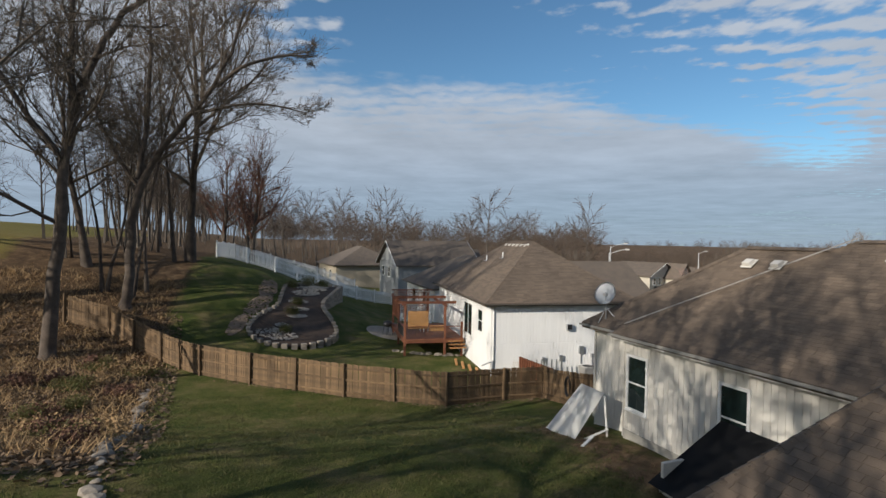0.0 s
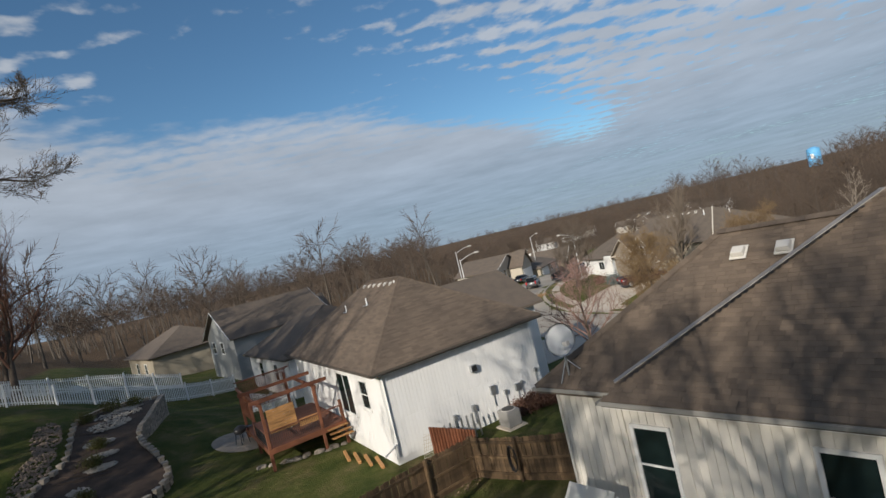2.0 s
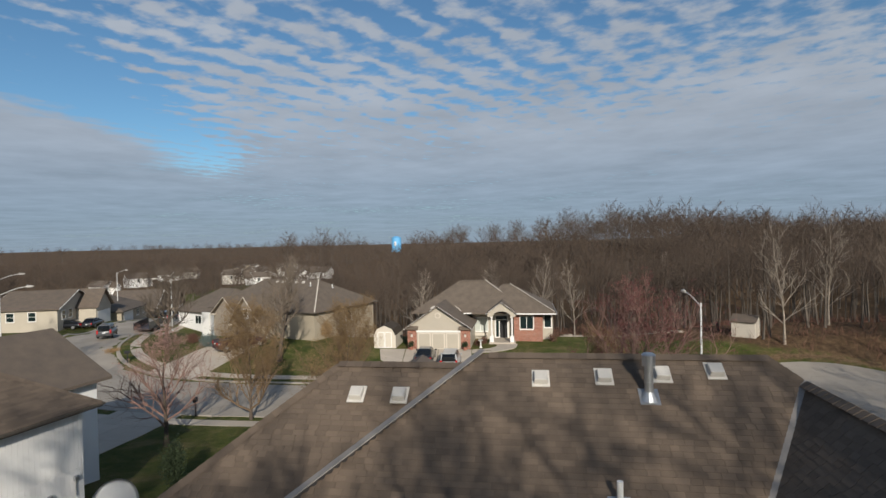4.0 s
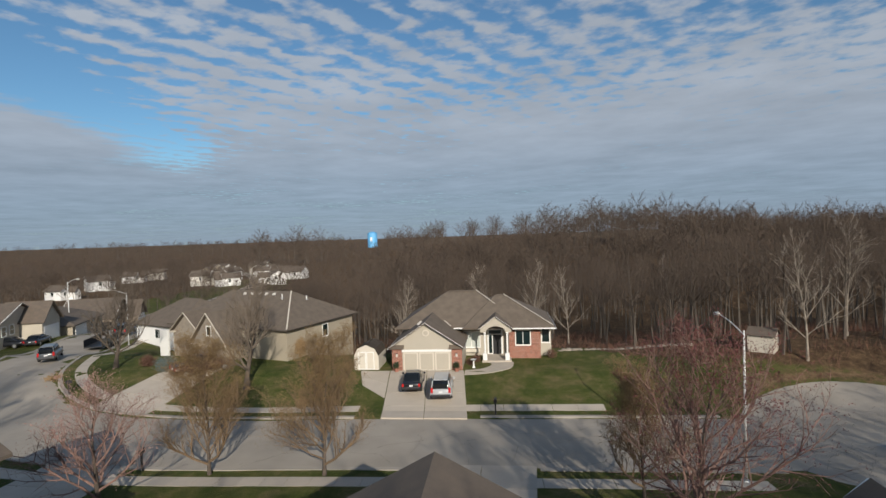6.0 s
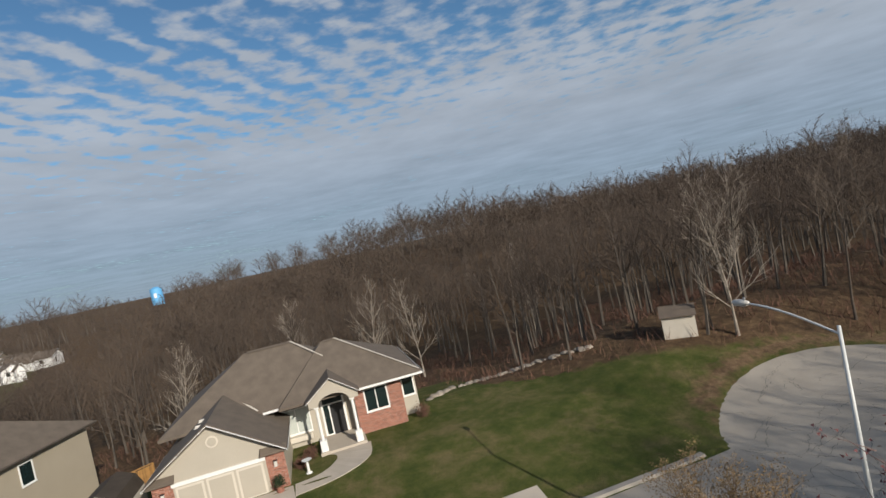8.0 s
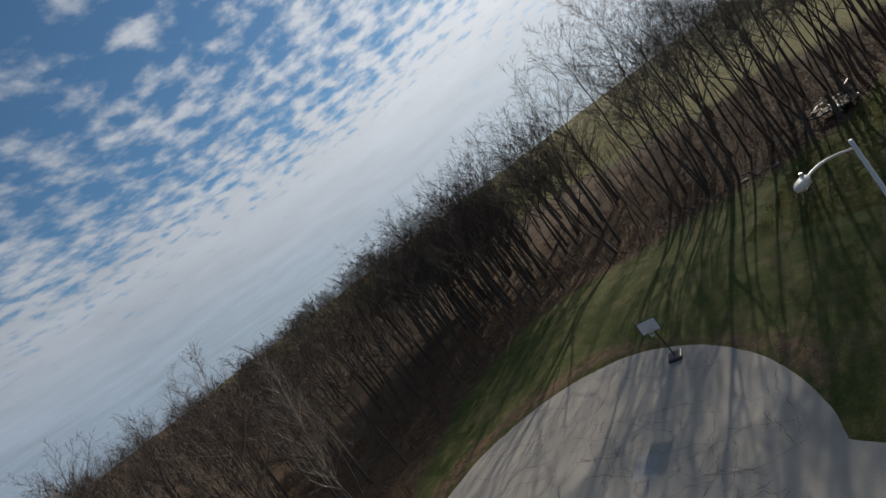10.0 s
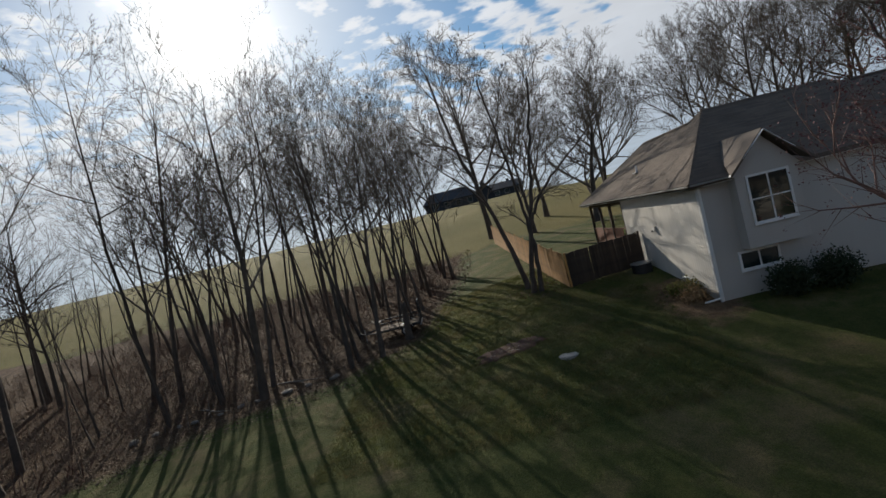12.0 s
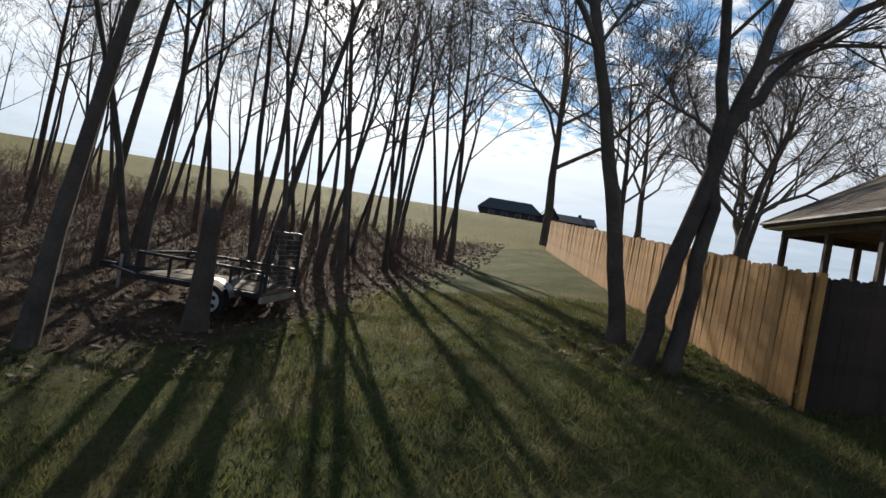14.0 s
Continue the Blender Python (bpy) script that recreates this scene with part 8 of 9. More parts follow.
def pond_garden():
    ring = [(9.0, 52.0), (7.4, 47.5), (5.8, 44.6), (6.4, 41.2), (6.3, 38.6), (4.0, 37.0), (1.4, 37.4), (-0.2, 39.4), (0.6, 41.8), (2.4, 43.8), (2.9, 46.8), (3.6, 49.8), (6.2, 52.6)]
    line = ring + ring[:1]
    pts = [(x, y) for x, y in resample(smooth_line(line, 2), 0.4)]
    e = empty("garden_wall", Matrix.Identity(4), "low curving stone block wall round a terraced rock garden", "garden wall")
    block = shared("block", bevel(boxes((-0.197, -0.13, 0, 0.197, 0.13, 0.148)), 0.012, 1), M_STONE)
    cap = shared("capstone", bevel(boxes((-0.197, -0.16, 0, 0.197, 0.16, 0.08)), 0.012, 1), M_CAP)

    def bed_z(x, y):
        left = ground_z(0.6 + 0.28 * (y - 38), y)
        return max(ground_z(x, y) + 0.05, 0.7 * left + 0.3 * ground_z(x, y))

    rng = random.Random(3)
    for i in range(len(pts) - 1):
        (ax, ay), (bx, by) = pts[i], pts[i + 1]
        ang = math.degrees(math.atan2(by - ay, bx - ax))
        top, base = bed_z(ax, ay) + 0.14, ground_z(ax, ay) - 0.1
        n = max(1, math.ceil((top - base) / 0.15))
        for k in range(n):
            piece("block", block, e, pose(ax + rng.uniform(-0.02, 0.02), ay + rng.uniform(-0.02, 0.02), top - (k + 1) * 0.15, 0, 0, ang + rng.uniform(-3, 3)))
        piece("capstone", cap, e, pose(ax, ay, top, rng.uniform(-1, 1), rng.uniform(-1, 1), ang + rng.uniform(-3, 3)))

    def gravel(name, label, seed, count, spots, mat, size, height):
        """Small rough stones strewn over oval spots (x, y, half width, half length, turn)."""
        rng = np.random.default_rng(seed)
        octa = np.array([(1, 0, 0), (0, 1, 0), (-1, 0, 0), (0, -1, 0), (0, 0, 0.7), (0, 0, -0.5)])
        tri = np.array([(0, 1, 4), (1, 2, 4), (2, 3, 4), (3, 0, 4), (1, 0, 5), (2, 1, 5), (3, 2, 5), (0, 3, 5)])
        vs, fs = [], []
        for k in range(count):
            x, y, rx, ry, turn = spots[k % len(spots)]
            a, r = rng.random() * 6.283, math.sqrt(rng.random())
            u, v, c, d = rx * r * math.cos(a), ry * r * math.sin(a), math.cos(radians(turn)), math.sin(radians(turn))
            px, py = x + u * c - v * d, y + u * d + v * c
            w = octa * rng.uniform(0.6, 1.3, 3) * size * rng.uniform(0.6, 1.4)
            b = rng.random() * 6.283
            w = np.column_stack([w[:, 0] * math.cos(b) - w[:, 1] * math.sin(b), w[:, 0] * math.sin(b) + w[:, 1] * math.cos(b), w[:, 2]])
            vs.append(w + np.array([px, py, height(px, py) + 0.3 * size]))
            fs.append(tri + 6 * k)
        tagged(new(name, tri_mesh(name, np.vstack(vs), np.vstack(fs), [mat])), label, "gravel", kind="stuff")

    gravel("bed_gravel", "pale gravel spread over the terraced rock garden", 1, 1900, [(2.0, 39.2, 0.8, 1.5, 70), (2.4, 40.3, 0.6, 0.8, 0), (3.7, 42.3, 0.8, 0.3, 0), (4.0, 43.6, 0.8, 0.3, 0), (4.1, 45.2, 0.8, 0.35, 0), (5.0, 47.6, 1.3, 0.8, 20), (5.8, 49.4, 1.4, 0.9, 10), (6.6, 50.6, 0.9, 0.5, 10)], M_PALESTONE, 0.085, bed_z)
    gravel("bank_gravel", "loose tan stones strewn beside the garden wall", 2, 1000, [(0.9, 43.8, 0.7, 2.3, -24), (1.8, 47.2, 0.7, 2.4, -10), (-0.7, 40.4, 0.5, 1.6, -20)], M_TANSTONE, 0.10, ground_z)
    mulch = bmesh.new()
    vs = [mulch.verts.new((x, y, bed_z(x, y))) for x, y in pts[:-1]]
    mulch.faces.new(vs)
    bmesh.ops.triangulate(mulch, faces=mulch.faces[:])
    bmesh.ops.subdivide_edges(mulch, edges=mulch.edges[:], cuts=2)
    for v in mulch.verts:
        v.co.z = bed_z(v.co.x, v.co.y)
    tagged(mesh_object("garden_bed", mulch, M_LITTER), "dark mulched bed inside the curving wall", "garden bed", kind="structure")
    for x, y, s in ((2.6, 39.6, 0.5), (3.4, 42.6, 0.6), (4.0, 44.6, 0.5), (5.6, 50.6, 0.8), (7.0, 51.0, 0.6), (3.9, 49.0, 0.6)):
        b = empty("shrub", pose(x, y, bed_z(x, y)), "small olive-green shrub in the rock garden", "shrub", "shrubs")
        leafy("foliage", b, s, s * 1.1, M_BLADES, 500, int(x * 100), 0, 0.05)
    stone_edge(resample([(10.0, 37.0), (12.0, 36.0), (14.5, 35.0)], 0.4), 14, "scattered stones below the timber deck", 0.28)


M_PALESTONE = material("pale_gravel", (0.42, 0.37, 0.31), 0.9, 0.25, 3, 20, 0.2)
M_TANSTONE = material("tan_gravel", (0.27, 0.20, 0.145), 0.9, 0.3, 3, 20, 0.2)
M_CAP = material("worn_capstones", (0.38, 0.325, 0.265), 0.9, 0.25, 3, 20, 0.3, rand=0.18)
M_LITTER = material("mulch", (0.085, 0.055, 0.038), 0.95, 0.4, 2, 18, 0.6)
pond_garden()


M_ACGREY = material("grey_cabinet_paint", (0.26, 0.25, 0.235), 0.6, 0.1, 3, 30, 0.05)


def side_yard():
    m = pose(14.1, 29.0, 0, 0, 0, -9)
    p = m @ Vector((5.9, -1.4, 0))
    e = empty("air_conditioner", pose(p.x, p.y, ground_z(p.x, p.y) + 0.05, 0, 0, -9), "grey outdoor air conditioner on a concrete pad", "air conditioner", "air conditioners")
    part("cabinet", bevel(boxes((-0.42, -0.42, 0, 0.42, 0.42, 0.85)), 0.06), M_ACGREY, e)
    for k in range(9):
        part("louvre", bevel(boxes((-0.435, -0.435, 0.1 + k * 0.08, 0.435, 0.435, 0.13 + k * 0.08)), 0.04, 1), M_ACGREY, e)
    part("fan_grille", rod(((0, 0, 0.85), (0, 0, 0.88), 0.34), sides=24), M_BLACKSTEEL, e)
    part("rim", rod(((0, 0, 0.845), (0, 0, 0.865), 0.39), sides=24), M_VENT, e)
    part("pad", bevel(boxes((-0.6, -0.6, -0.15, 0.6, 0.6, 0)), 0.02, 1), M_SIDEWALK, e)
    # red and grey board screen
    a, b = m @ Vector((1.6, -0.9, 0)), m @ Vector((3.2, -2.4, 0))
    f = empty("board_screen", Matrix.Identity(4), "red-stained board screen beside grey slats", "screen")
    for k in range(15):
        t = k / 15
        x, y = a.x + (b.x - a.x) * t, a.y + (b.y - a.y) * t
        part("board", boxes((x - 0.05, y - 0.05, ground_z(x, y), x + 0.06, y + 0.06, ground_z(x, y) + 1.45 - 0.03 * k)), M_REDWOOD, f)
    c = m @ Vector((4.6, -0.9, 0))
    for k in range(9):
        t = k / 9
        x, y = a.x + (c.x - a.x) * t + 0.1, a.y + (c.y - a.y) * t
        part("slat", boxes((x - 0.05, y - 0.015, ground_z(x, y), x + 0.05, y + 0.015, ground_z(x, y) + 1.25)), M_GALV, f)
    t = empty("trellis", m @ pose(0.9, -1.0, -2.6, 0, 12, 20), "pale wire trellis leaning by the downspout", "trellis")
    for k in range(7):
        part("bar", rod(((k * 0.15, 0, 0), (k * 0.15 + 0.1, 0, 1.2), 0.012), sides=5), M_TANTRIM, t)
        part("bar", rod(((0, 0, 0.1 + k * 0.16), (1.0, 0, 0.1 + k * 0.16), 0.012), sides=5), M_TANTRIM, t)
    d = m @ Vector((0.9, -2.2, 0))
    pot = empty("plant_pot", pose(d.x + 1.2, d.y, ground_z(d.x, d.y)), "round orange plastic pot on bare ground", "plant pot", "plant pots")
    bm = bmesh.new()
    cylinder(bm, (0, 0, 0), (0, 0, 0.3), 0.2, 0.28, sides=18)
    part("pot", bm, M_ORANGE, pot)
    for k in range(9):
        q = m @ Vector((6.9 + 0.32 * k, -0.8, 0))
        s = empty("shrub", pose(q.x, q.y, ground_z(q.x, q.y)), "low dark-brown clipped shrub against the white wall", "shrub", "shrubs")
        leafy("foliage", s, 0.5, 0.9, M_SHRUB_RED, 420, k, 0, 0.05)
    for k in range(4):
        q = m @ Vector((-0.5 - 0.25 * k, 1.2 + k * 0.9, 0))
        s = empty("timber_edging", pose(q.x, q.y, ground_z(q.x, q.y), 0, 0, 70), "orange landscaping timber at the wall's foot", "timber", "timbers")
        part("timber", bevel(boxes((-0.8, -0.08, 0, 0.8, 0.08, 0.14)), 0.02, 1), M_ORANGEWOOD, s)


side_yard()


# ---- vehicles ----
M_GLASS_CAR = material("tinted_car_glass", (0.01, 0.012, 0.014), 0.05, 0.05, 1, 5, 0.0)
M_LIGHT_RED = material("red_lamp_lens", (0.45, 0.02, 0.02), 0.2, 0.05, 5, 20, 0.0)
M_PLATE = material("white_plate", (0.65, 0.66, 0.66), 0.5, 0.05, 5, 20, 0.0)


def paint(name, c):
    m = material(name, c, 0.28, 0.04, 1, 10, 0.0)
    m.node_tree.nodes["Principled BSDF"].inputs["Coat Weight"].default_value = 0.6
    return m


PAINTS = {"black": paint("black_car_paint", (0.012, 0.013, 0.016)), "silver": paint("silver_car_paint", (0.42, 0.43, 0.44)), "maroon": paint("dark_maroon_paint", (0.045, 0.012, 0.014)), "grey": paint("dark_grey_paint", (0.06, 0.065, 0.07)), "white": paint("white_car_paint", (0.7, 0.7, 0.7)), "red": paint("red_car_paint", (0.35, 0.03, 0.03))}


def loft(name, sections, mat, parent, smooth=True):
    """A skin over cross sections (x, half width at sill, half width at belt, z low, z high), from front to back."""
    bm = bmesh.new()
    rows = []
    for x, w0, w1, z0, z1 in sections:
        zm = z0 + (z1 - z0) * 0.55
        prof = [(-w0 * 0.9, z0), (-w0, z0 + (zm - z0) * 0.4), (-w0 * 1.0, zm), (-w1, z1 - 0.05), (-w1 * 0.82, z1), (w1 * 0.82, z1), (w1, z1 - 0.05), (w0, zm), (w0, z0 + (zm - z0) * 0.4), (w0 * 0.9, z0)]
        rows.append([bm.verts.new((x, y, z)) for y, z in prof])
    k = len(rows[0])
    for a, b in zip(rows, rows[1:]):
        for i in range(k):
            bm.faces.new((a[i], a[(i + 1) % k], b[(i + 1) % k], b[i]))
    bm.faces.new(rows[0]), bm.faces.new(list(reversed(rows[-1])))
    bmesh.ops.recalc_face_normals(bm, faces=bm.faces[:])
    bmesh.ops.bevel(bm, geom=[e for e in bm.edges if e.calc_face_angle(0) > 0.7], offset=0.03, segments=2, affect="EDGES", clamp_overlap=True)
    return part(name, bm, mat, parent, smooth=smooth)


def car(x, y, turn, colour, label, kind="suv", group="parked cars"):
    """A car that looks along its own +x; kind: suv, sedan or pickup."""
    e = empty("pickup_truck" if kind == "pickup" else "car", pose(x, y, base_z(x, y) + 0.05, 0, 0, turn), label, "truck" if kind == "pickup" else "car", group)
    L, W, H = {"suv": (4.7, 0.93, 1.75), "sedan": (4.6, 0.9, 1.45), "pickup": (5.7, 0.98, 1.85)}[kind]
    belt = {"suv": 1.05, "sedan": 0.95, "pickup": 1.15}[kind]
    h = L / 2
    loft("body", [(h, W * 0.75, W * 0.7, 0.4, belt - 0.28), (h - 0.15, W * 0.93, W * 0.85, 0.3, belt - 0.15), (h - 1.1, W, W * 0.93, 0.28, belt - 0.02), (0, W, W * 0.95, 0.28, belt), (-h + 0.5, W, W * 0.94, 0.28, belt), (-h + 0.08, W * 0.96, W * 0.9, 0.32, belt), (-h, W * 0.9, W * 0.85, 0.42, belt - 0.1)], PAINTS[colour], e)
    if kind == "suv":
        cab = [(h - 1.2, W * 0.86, W * 0.8, belt - 0.05, belt + 0.04), (h - 1.95, W * 0.86, W * 0.74, belt - 0.05, H - 0.05), (-h + 0.7, W * 0.86, W * 0.74, belt - 0.05, H), (-h + 0.25, W * 0.85, W * 0.72, belt - 0.05, H - 0.1), (-h + 0.1, W * 0.85, W * 0.78, belt - 0.05, belt + 0.1)]
    elif kind == "sedan":
        cab = [(h - 1.2, W * 0.85, W * 0.8, belt - 0.05, belt + 0.03), (h - 2.0, W * 0.84, W * 0.68, belt - 0.05, H - 0.04), (-0.9, W * 0.84, W * 0.68, belt - 0.05, H), (-h + 0.6, W * 0.84, W * 0.75, belt - 0.05, belt + 0.06)]
    else:
        cab = [(h - 1.35, W * 0.87, W * 0.8, belt - 0.05, belt + 0.04), (h - 2.0, W * 0.87, W * 0.74, belt - 0.05, H - 0.05), (-0.2, W * 0.87, W * 0.74, belt - 0.05, H), (-0.55, W * 0.86, W * 0.78, belt - 0.05, belt + 0.1)]
    loft("glazing", cab, M_GLASS_CAR, e)
    r0, r1 = cab[1][0] - 0.05, cab[-2][0] + 0.05
    part("roof_panel", bevel(boxes((min(r0, r1), -W * 0.66, H - 0.05, max(r0, r1), W * 0.66, H + 0.025)), 0.03), PAINTS[colour], e)
    if kind == "pickup":
        part("bed_liner", boxes((-h + 0.1, -W * 0.8, belt - 0.02, -0.65, W * 0.8, belt + 0.012)), M_BLACKSTEEL, e)
        for s in (-1, 1):
            part("bed_rail", bevel(boxes((-h + 0.05, s * W * 0.9 - 0.05, belt - 0.05, -0.6, s * W * 0.9 + 0.05, belt + 0.08)), 0.02, 1), PAINTS[colour], e)
    if kind == "suv":
        part("rear_window", boxes((-h + 0.02, -W * 0.62, belt + 0.05, -h + 0.09, W * 0.62, H - 0.28)), M_GLASS_CAR, e)
    part("bumper", bevel(boxes((-h - 0.08, -W * 0.9, 0.36, -h + 0.12, W * 0.9, 0.6)), 0.05), M_BLACKSTEEL, e)
    part("number_plate", boxes((-h - 0.045 + 0.02, -0.16, belt - 0.32, -h + 0.01, 0.16, belt - 0.18)), M_PLATE, e)
    for s in (-1, 1):
        part("tail_light", bevel(boxes((-h - 0.02, s * W * 0.8 - 0.1, belt - 0.35, -h + 0.12, s * W * 0.8 + 0.1, belt + (0.1 if kind == "suv" else -0.08))), 0.02, 1), M_LIGHT_RED, e)
        part("headlight", bevel(boxes((h - 0.2, s * W * 0.68 - 0.14, belt - 0.4, h - 0.04, s * W * 0.68 + 0.14, belt - 0.25)), 0.02, 1), M_PLATE, e)
        part("mirror", bevel(boxes((h - 1.75, s * (W + 0.09) - 0.09, belt + 0.02, h - 1.6, s * (W + 0.09) + 0.09, belt + 0.2)), 0.03, 1), PAINTS[colour], e)
        part("pillar", rod(((h - 1.25, s * W * 0.8, belt), (h - 1.98, s * W * 0.7, H - 0.06), 0.035), ((cab[-2][0], s * W * 0.72, H - 0.05), (cab[-1][0], s * W * 0.82, belt), 0.05)), PAINTS[colour], e)
        for xx in (h - 0.95, -h + 0.95):
            yy = s * (W - 0.1)
            w = part("wheel", rod(((xx, yy - 0.11, 0.34), (xx, yy + 0.11, 0.34), 0.34), sides=24), M_RUBBER, e)
            part("rim", rod(((xx, yy + s * 0.09, 0.34), (xx, yy + s * 0.125, 0.34), 0.22), sides=16), M_GALV, w)
    return e


car(56.6, 18.7, 4, "black", "black sedan parked before the garage", "sedan")
car(55.2, 15.9, 3, "silver", "silver and black sport utility car parked on the drive", "suv")
car(60.0, 41.2, -40, "maroon", "dark maroon pickup truck parked on the drive", "pickup")
car(66.2, 64.0, 32, "grey", "dark grey sport utility car parked at the kerb", "suv")
car(76.4, 80.2, 105, "black", "black car parked along the street", "sedan")
car(78.6, 77.6, 20, "black", "black car parked along the street", "sedan")
car(90.0, 72.5, 15, "grey", "dark van parked down the street", "suv")
car(98.0, 76.0, 15, "white", "white car parked down the street", "sedan")
car(104.0, 74.0, 190, "red", "red car parked down the street", "sedan")


def cargo_trailer():
    e = empty("cargo_trailer", pose(78.5, 67.5, ground_z(78.5, 67.5), 0, 0, 20), "black flatbed cargo trailer parked by the street", "trailer")
    part("bed", boxes((-3.2, -1.1, 0.6, 3.2, 1.1, 0.75)), M_BLACKSTEEL, e)
    part("side", boxes((-3.2, -1.1, 0.75, 3.2, -1.05, 1.7), (-3.2, 1.05, 0.75, 3.2, 1.1, 1.7)), M_BLACKSTEEL, e)
    for s in (-1, 1):
        for x in (-0.5, 0.5):
            part("wheel", rod(((x, s * 1.15, 0.35), (x, s * 1.35, 0.35), 0.35), sides=16), M_RUBBER, e)


cargo_trailer()


# ---- the south lawn ----
def utility_trailer():
    g = base_z(13.4, -14.4)
    e = empty("utility_trailer", pose(13.1, -14.4, g, 0, 1.0, -88), "black open utility trailer with a raised mesh ramp", "trailer")
    L, W, z = 2.4, 1.5, 0.55                     # its tongue points along +x
    part("deck", boxes((-L / 2, -W / 2, z - 0.05, L / 2, W / 2, z)), M_FENCE, e)
    for k in range(8):
        part("deck_plank", boxes((-L / 2, -W / 2 + k * W / 8 + 0.006, z, L / 2, -W / 2 + (k + 1) * W / 8 - 0.006, z + 0.02)), M_FENCE, e)
    for s in (-1, 1):
        y = s * (W / 2 + 0.03)
        part("side_rail", boxes((-L / 2, y - 0.025, z + 0.36, L / 2, y + 0.025, z + 0.41)), M_BLACKSTEEL, e)
        part("frame_rail", boxes((-L / 2, y - 0.03, z - 0.1, L / 2, y + 0.03, z - 0.0)), M_BLACKSTEEL, e)
        for k in range(5):
            x = -L / 2 + 0.03 + k * (L - 0.06) / 4
            part("stake", boxes((x - 0.02, y - 0.02, z, x + 0.02, y + 0.02, z + 0.38)), M_BLACKSTEEL, e)
        part("tongue_bar", rod(((L / 2, s * W / 2, z - 0.05), (L / 2 + 1.1, 0, z - 0.05), 0.035), sides=6), M_BLACKSTEEL, e)
        yy = s * (W / 2 + 0.16)
        w = part("wheel", rod(((-0.35, yy - 0.09, 0.3), (-0.35, yy + 0.09, 0.3), 0.3), sides=24), M_RUBBER, e)
        part("rim", rod(((-0.35, yy + s * 0.07, 0.3), (-0.35, yy + s * 0.1, 0.3), 0.2), sides=20), M_TRIM, w)
        for k in range(5):
            a = 2 * math.pi * k / 5
            part("rim_slot", rod(((-0.35 + 0.12 * math.cos(a), yy + s * 0.1, 0.3 + 0.12 * math.sin(a)), (-0.35 + 0.12 * math.cos(a), yy + s * 0.106, 0.3 + 0.12 * math.sin(a)), 0.04), sides=8), M_BLACKSTEEL, w)
        pts = [(-0.35 + 0.4 * math.cos(a), 0.36 + 0.36 * math.sin(a)) for a in (radians(10 + 20 * k) for k in range(9))]
        bm = bmesh.new()
        for (x0, z0), (x1, z1) in zip(pts, pts[1:]):
            poly(bm, [(x0, yy - 0.12, z0), (x1, yy - 0.12, z1), (x1, yy + 0.12, z1), (x0, yy + 0.12, z0)])
        bmesh.ops.solidify(bm, geom=bm.faces[:], thickness=0.012)
        part("mudguard", bm, M_GALV, e)
    part("front_rail", boxes((L / 2 - 0.05, -W / 2, z + 0.36, L / 2, W / 2, z + 0.41)), M_BLACKSTEEL, e)
    part("coupler", boxes((L / 2 + 1.0, -0.05, z - 0.1, L / 2 + 1.3, 0.05, z + 0.02)), M_BLACKSTEEL, e)
    part("jack", rod(((L / 2 + 0.9, 0, 0.05), (L / 2 + 0.9, 0, z + 0.2), 0.03)), M_GALV, e)
    part("tail_bar", boxes((-L / 2 - 0.04, -W / 2 - 0.06, z - 0.18, -L / 2 + 0.02, W / 2 + 0.06, z - 0.06)), M_GALV, e)
    gate = part("ramp", boxes((-L / 2 - 0.05, -W / 2, z + 0.02, -L / 2, -W / 2 + 0.05, z + 1.15), (-L / 2 - 0.05, W / 2 - 0.05, z + 0.02, -L / 2, W / 2, z + 1.15), (-L / 2 - 0.05, -W / 2, z + 1.1, -L / 2, W / 2, z + 1.15)), M_BLACKSTEEL, e)
    for k in range(16):
        part("mesh_wire", rod(((-L / 2 - 0.03, -W / 2 + 0.05 + k * (W - 0.1) / 15, z + 0.05), (-L / 2 - 0.03, -W / 2 + 0.05 + k * (W - 0.1) / 15, z + 1.1), 0.008), sides=4), M_BLACKSTEEL, gate)
    for k in range(10):
        part("mesh_wire", rod(((-L / 2 - 0.03, -W / 2 + 0.05, z + 0.1 + k * 0.1), (-L / 2 - 0.03, W / 2 - 0.05, z + 0.1 + k * 0.1), 0.008), sides=4), M_BLACKSTEEL, gate)


utility_trailer()


def snag():
    e = empty("tree_stump", pose(14.55, -13.9, ground_z(14.55, -13.9), -3, 5, 0), "tall broken tree trunk beside the trailer", "stump")
    lim = Limbs()
    pts = [(0, 0, -0.3), (0.02, 0, 0.4), (0.05, 0.02, 1.1), (0.08, 0.02, 1.75), (0.1, 0.03, 1.98)]
    lim.tube(pts + [(0.1, 0.03, 1.99)], [0.27, 0.19, 0.16, 0.15, 0.14, 0.1], 14)
    v, f = lim.arrays()
    for p in v:
        if p[2] > 1.9:
            p[2] += 0.16 * math.sin(3 * math.atan2(p[1] - 0.03, p[0] - 0.1))
    part("trunk", tri_mesh("trunk", v, f, [M_BARK], smooth=True), None, e)


snag()


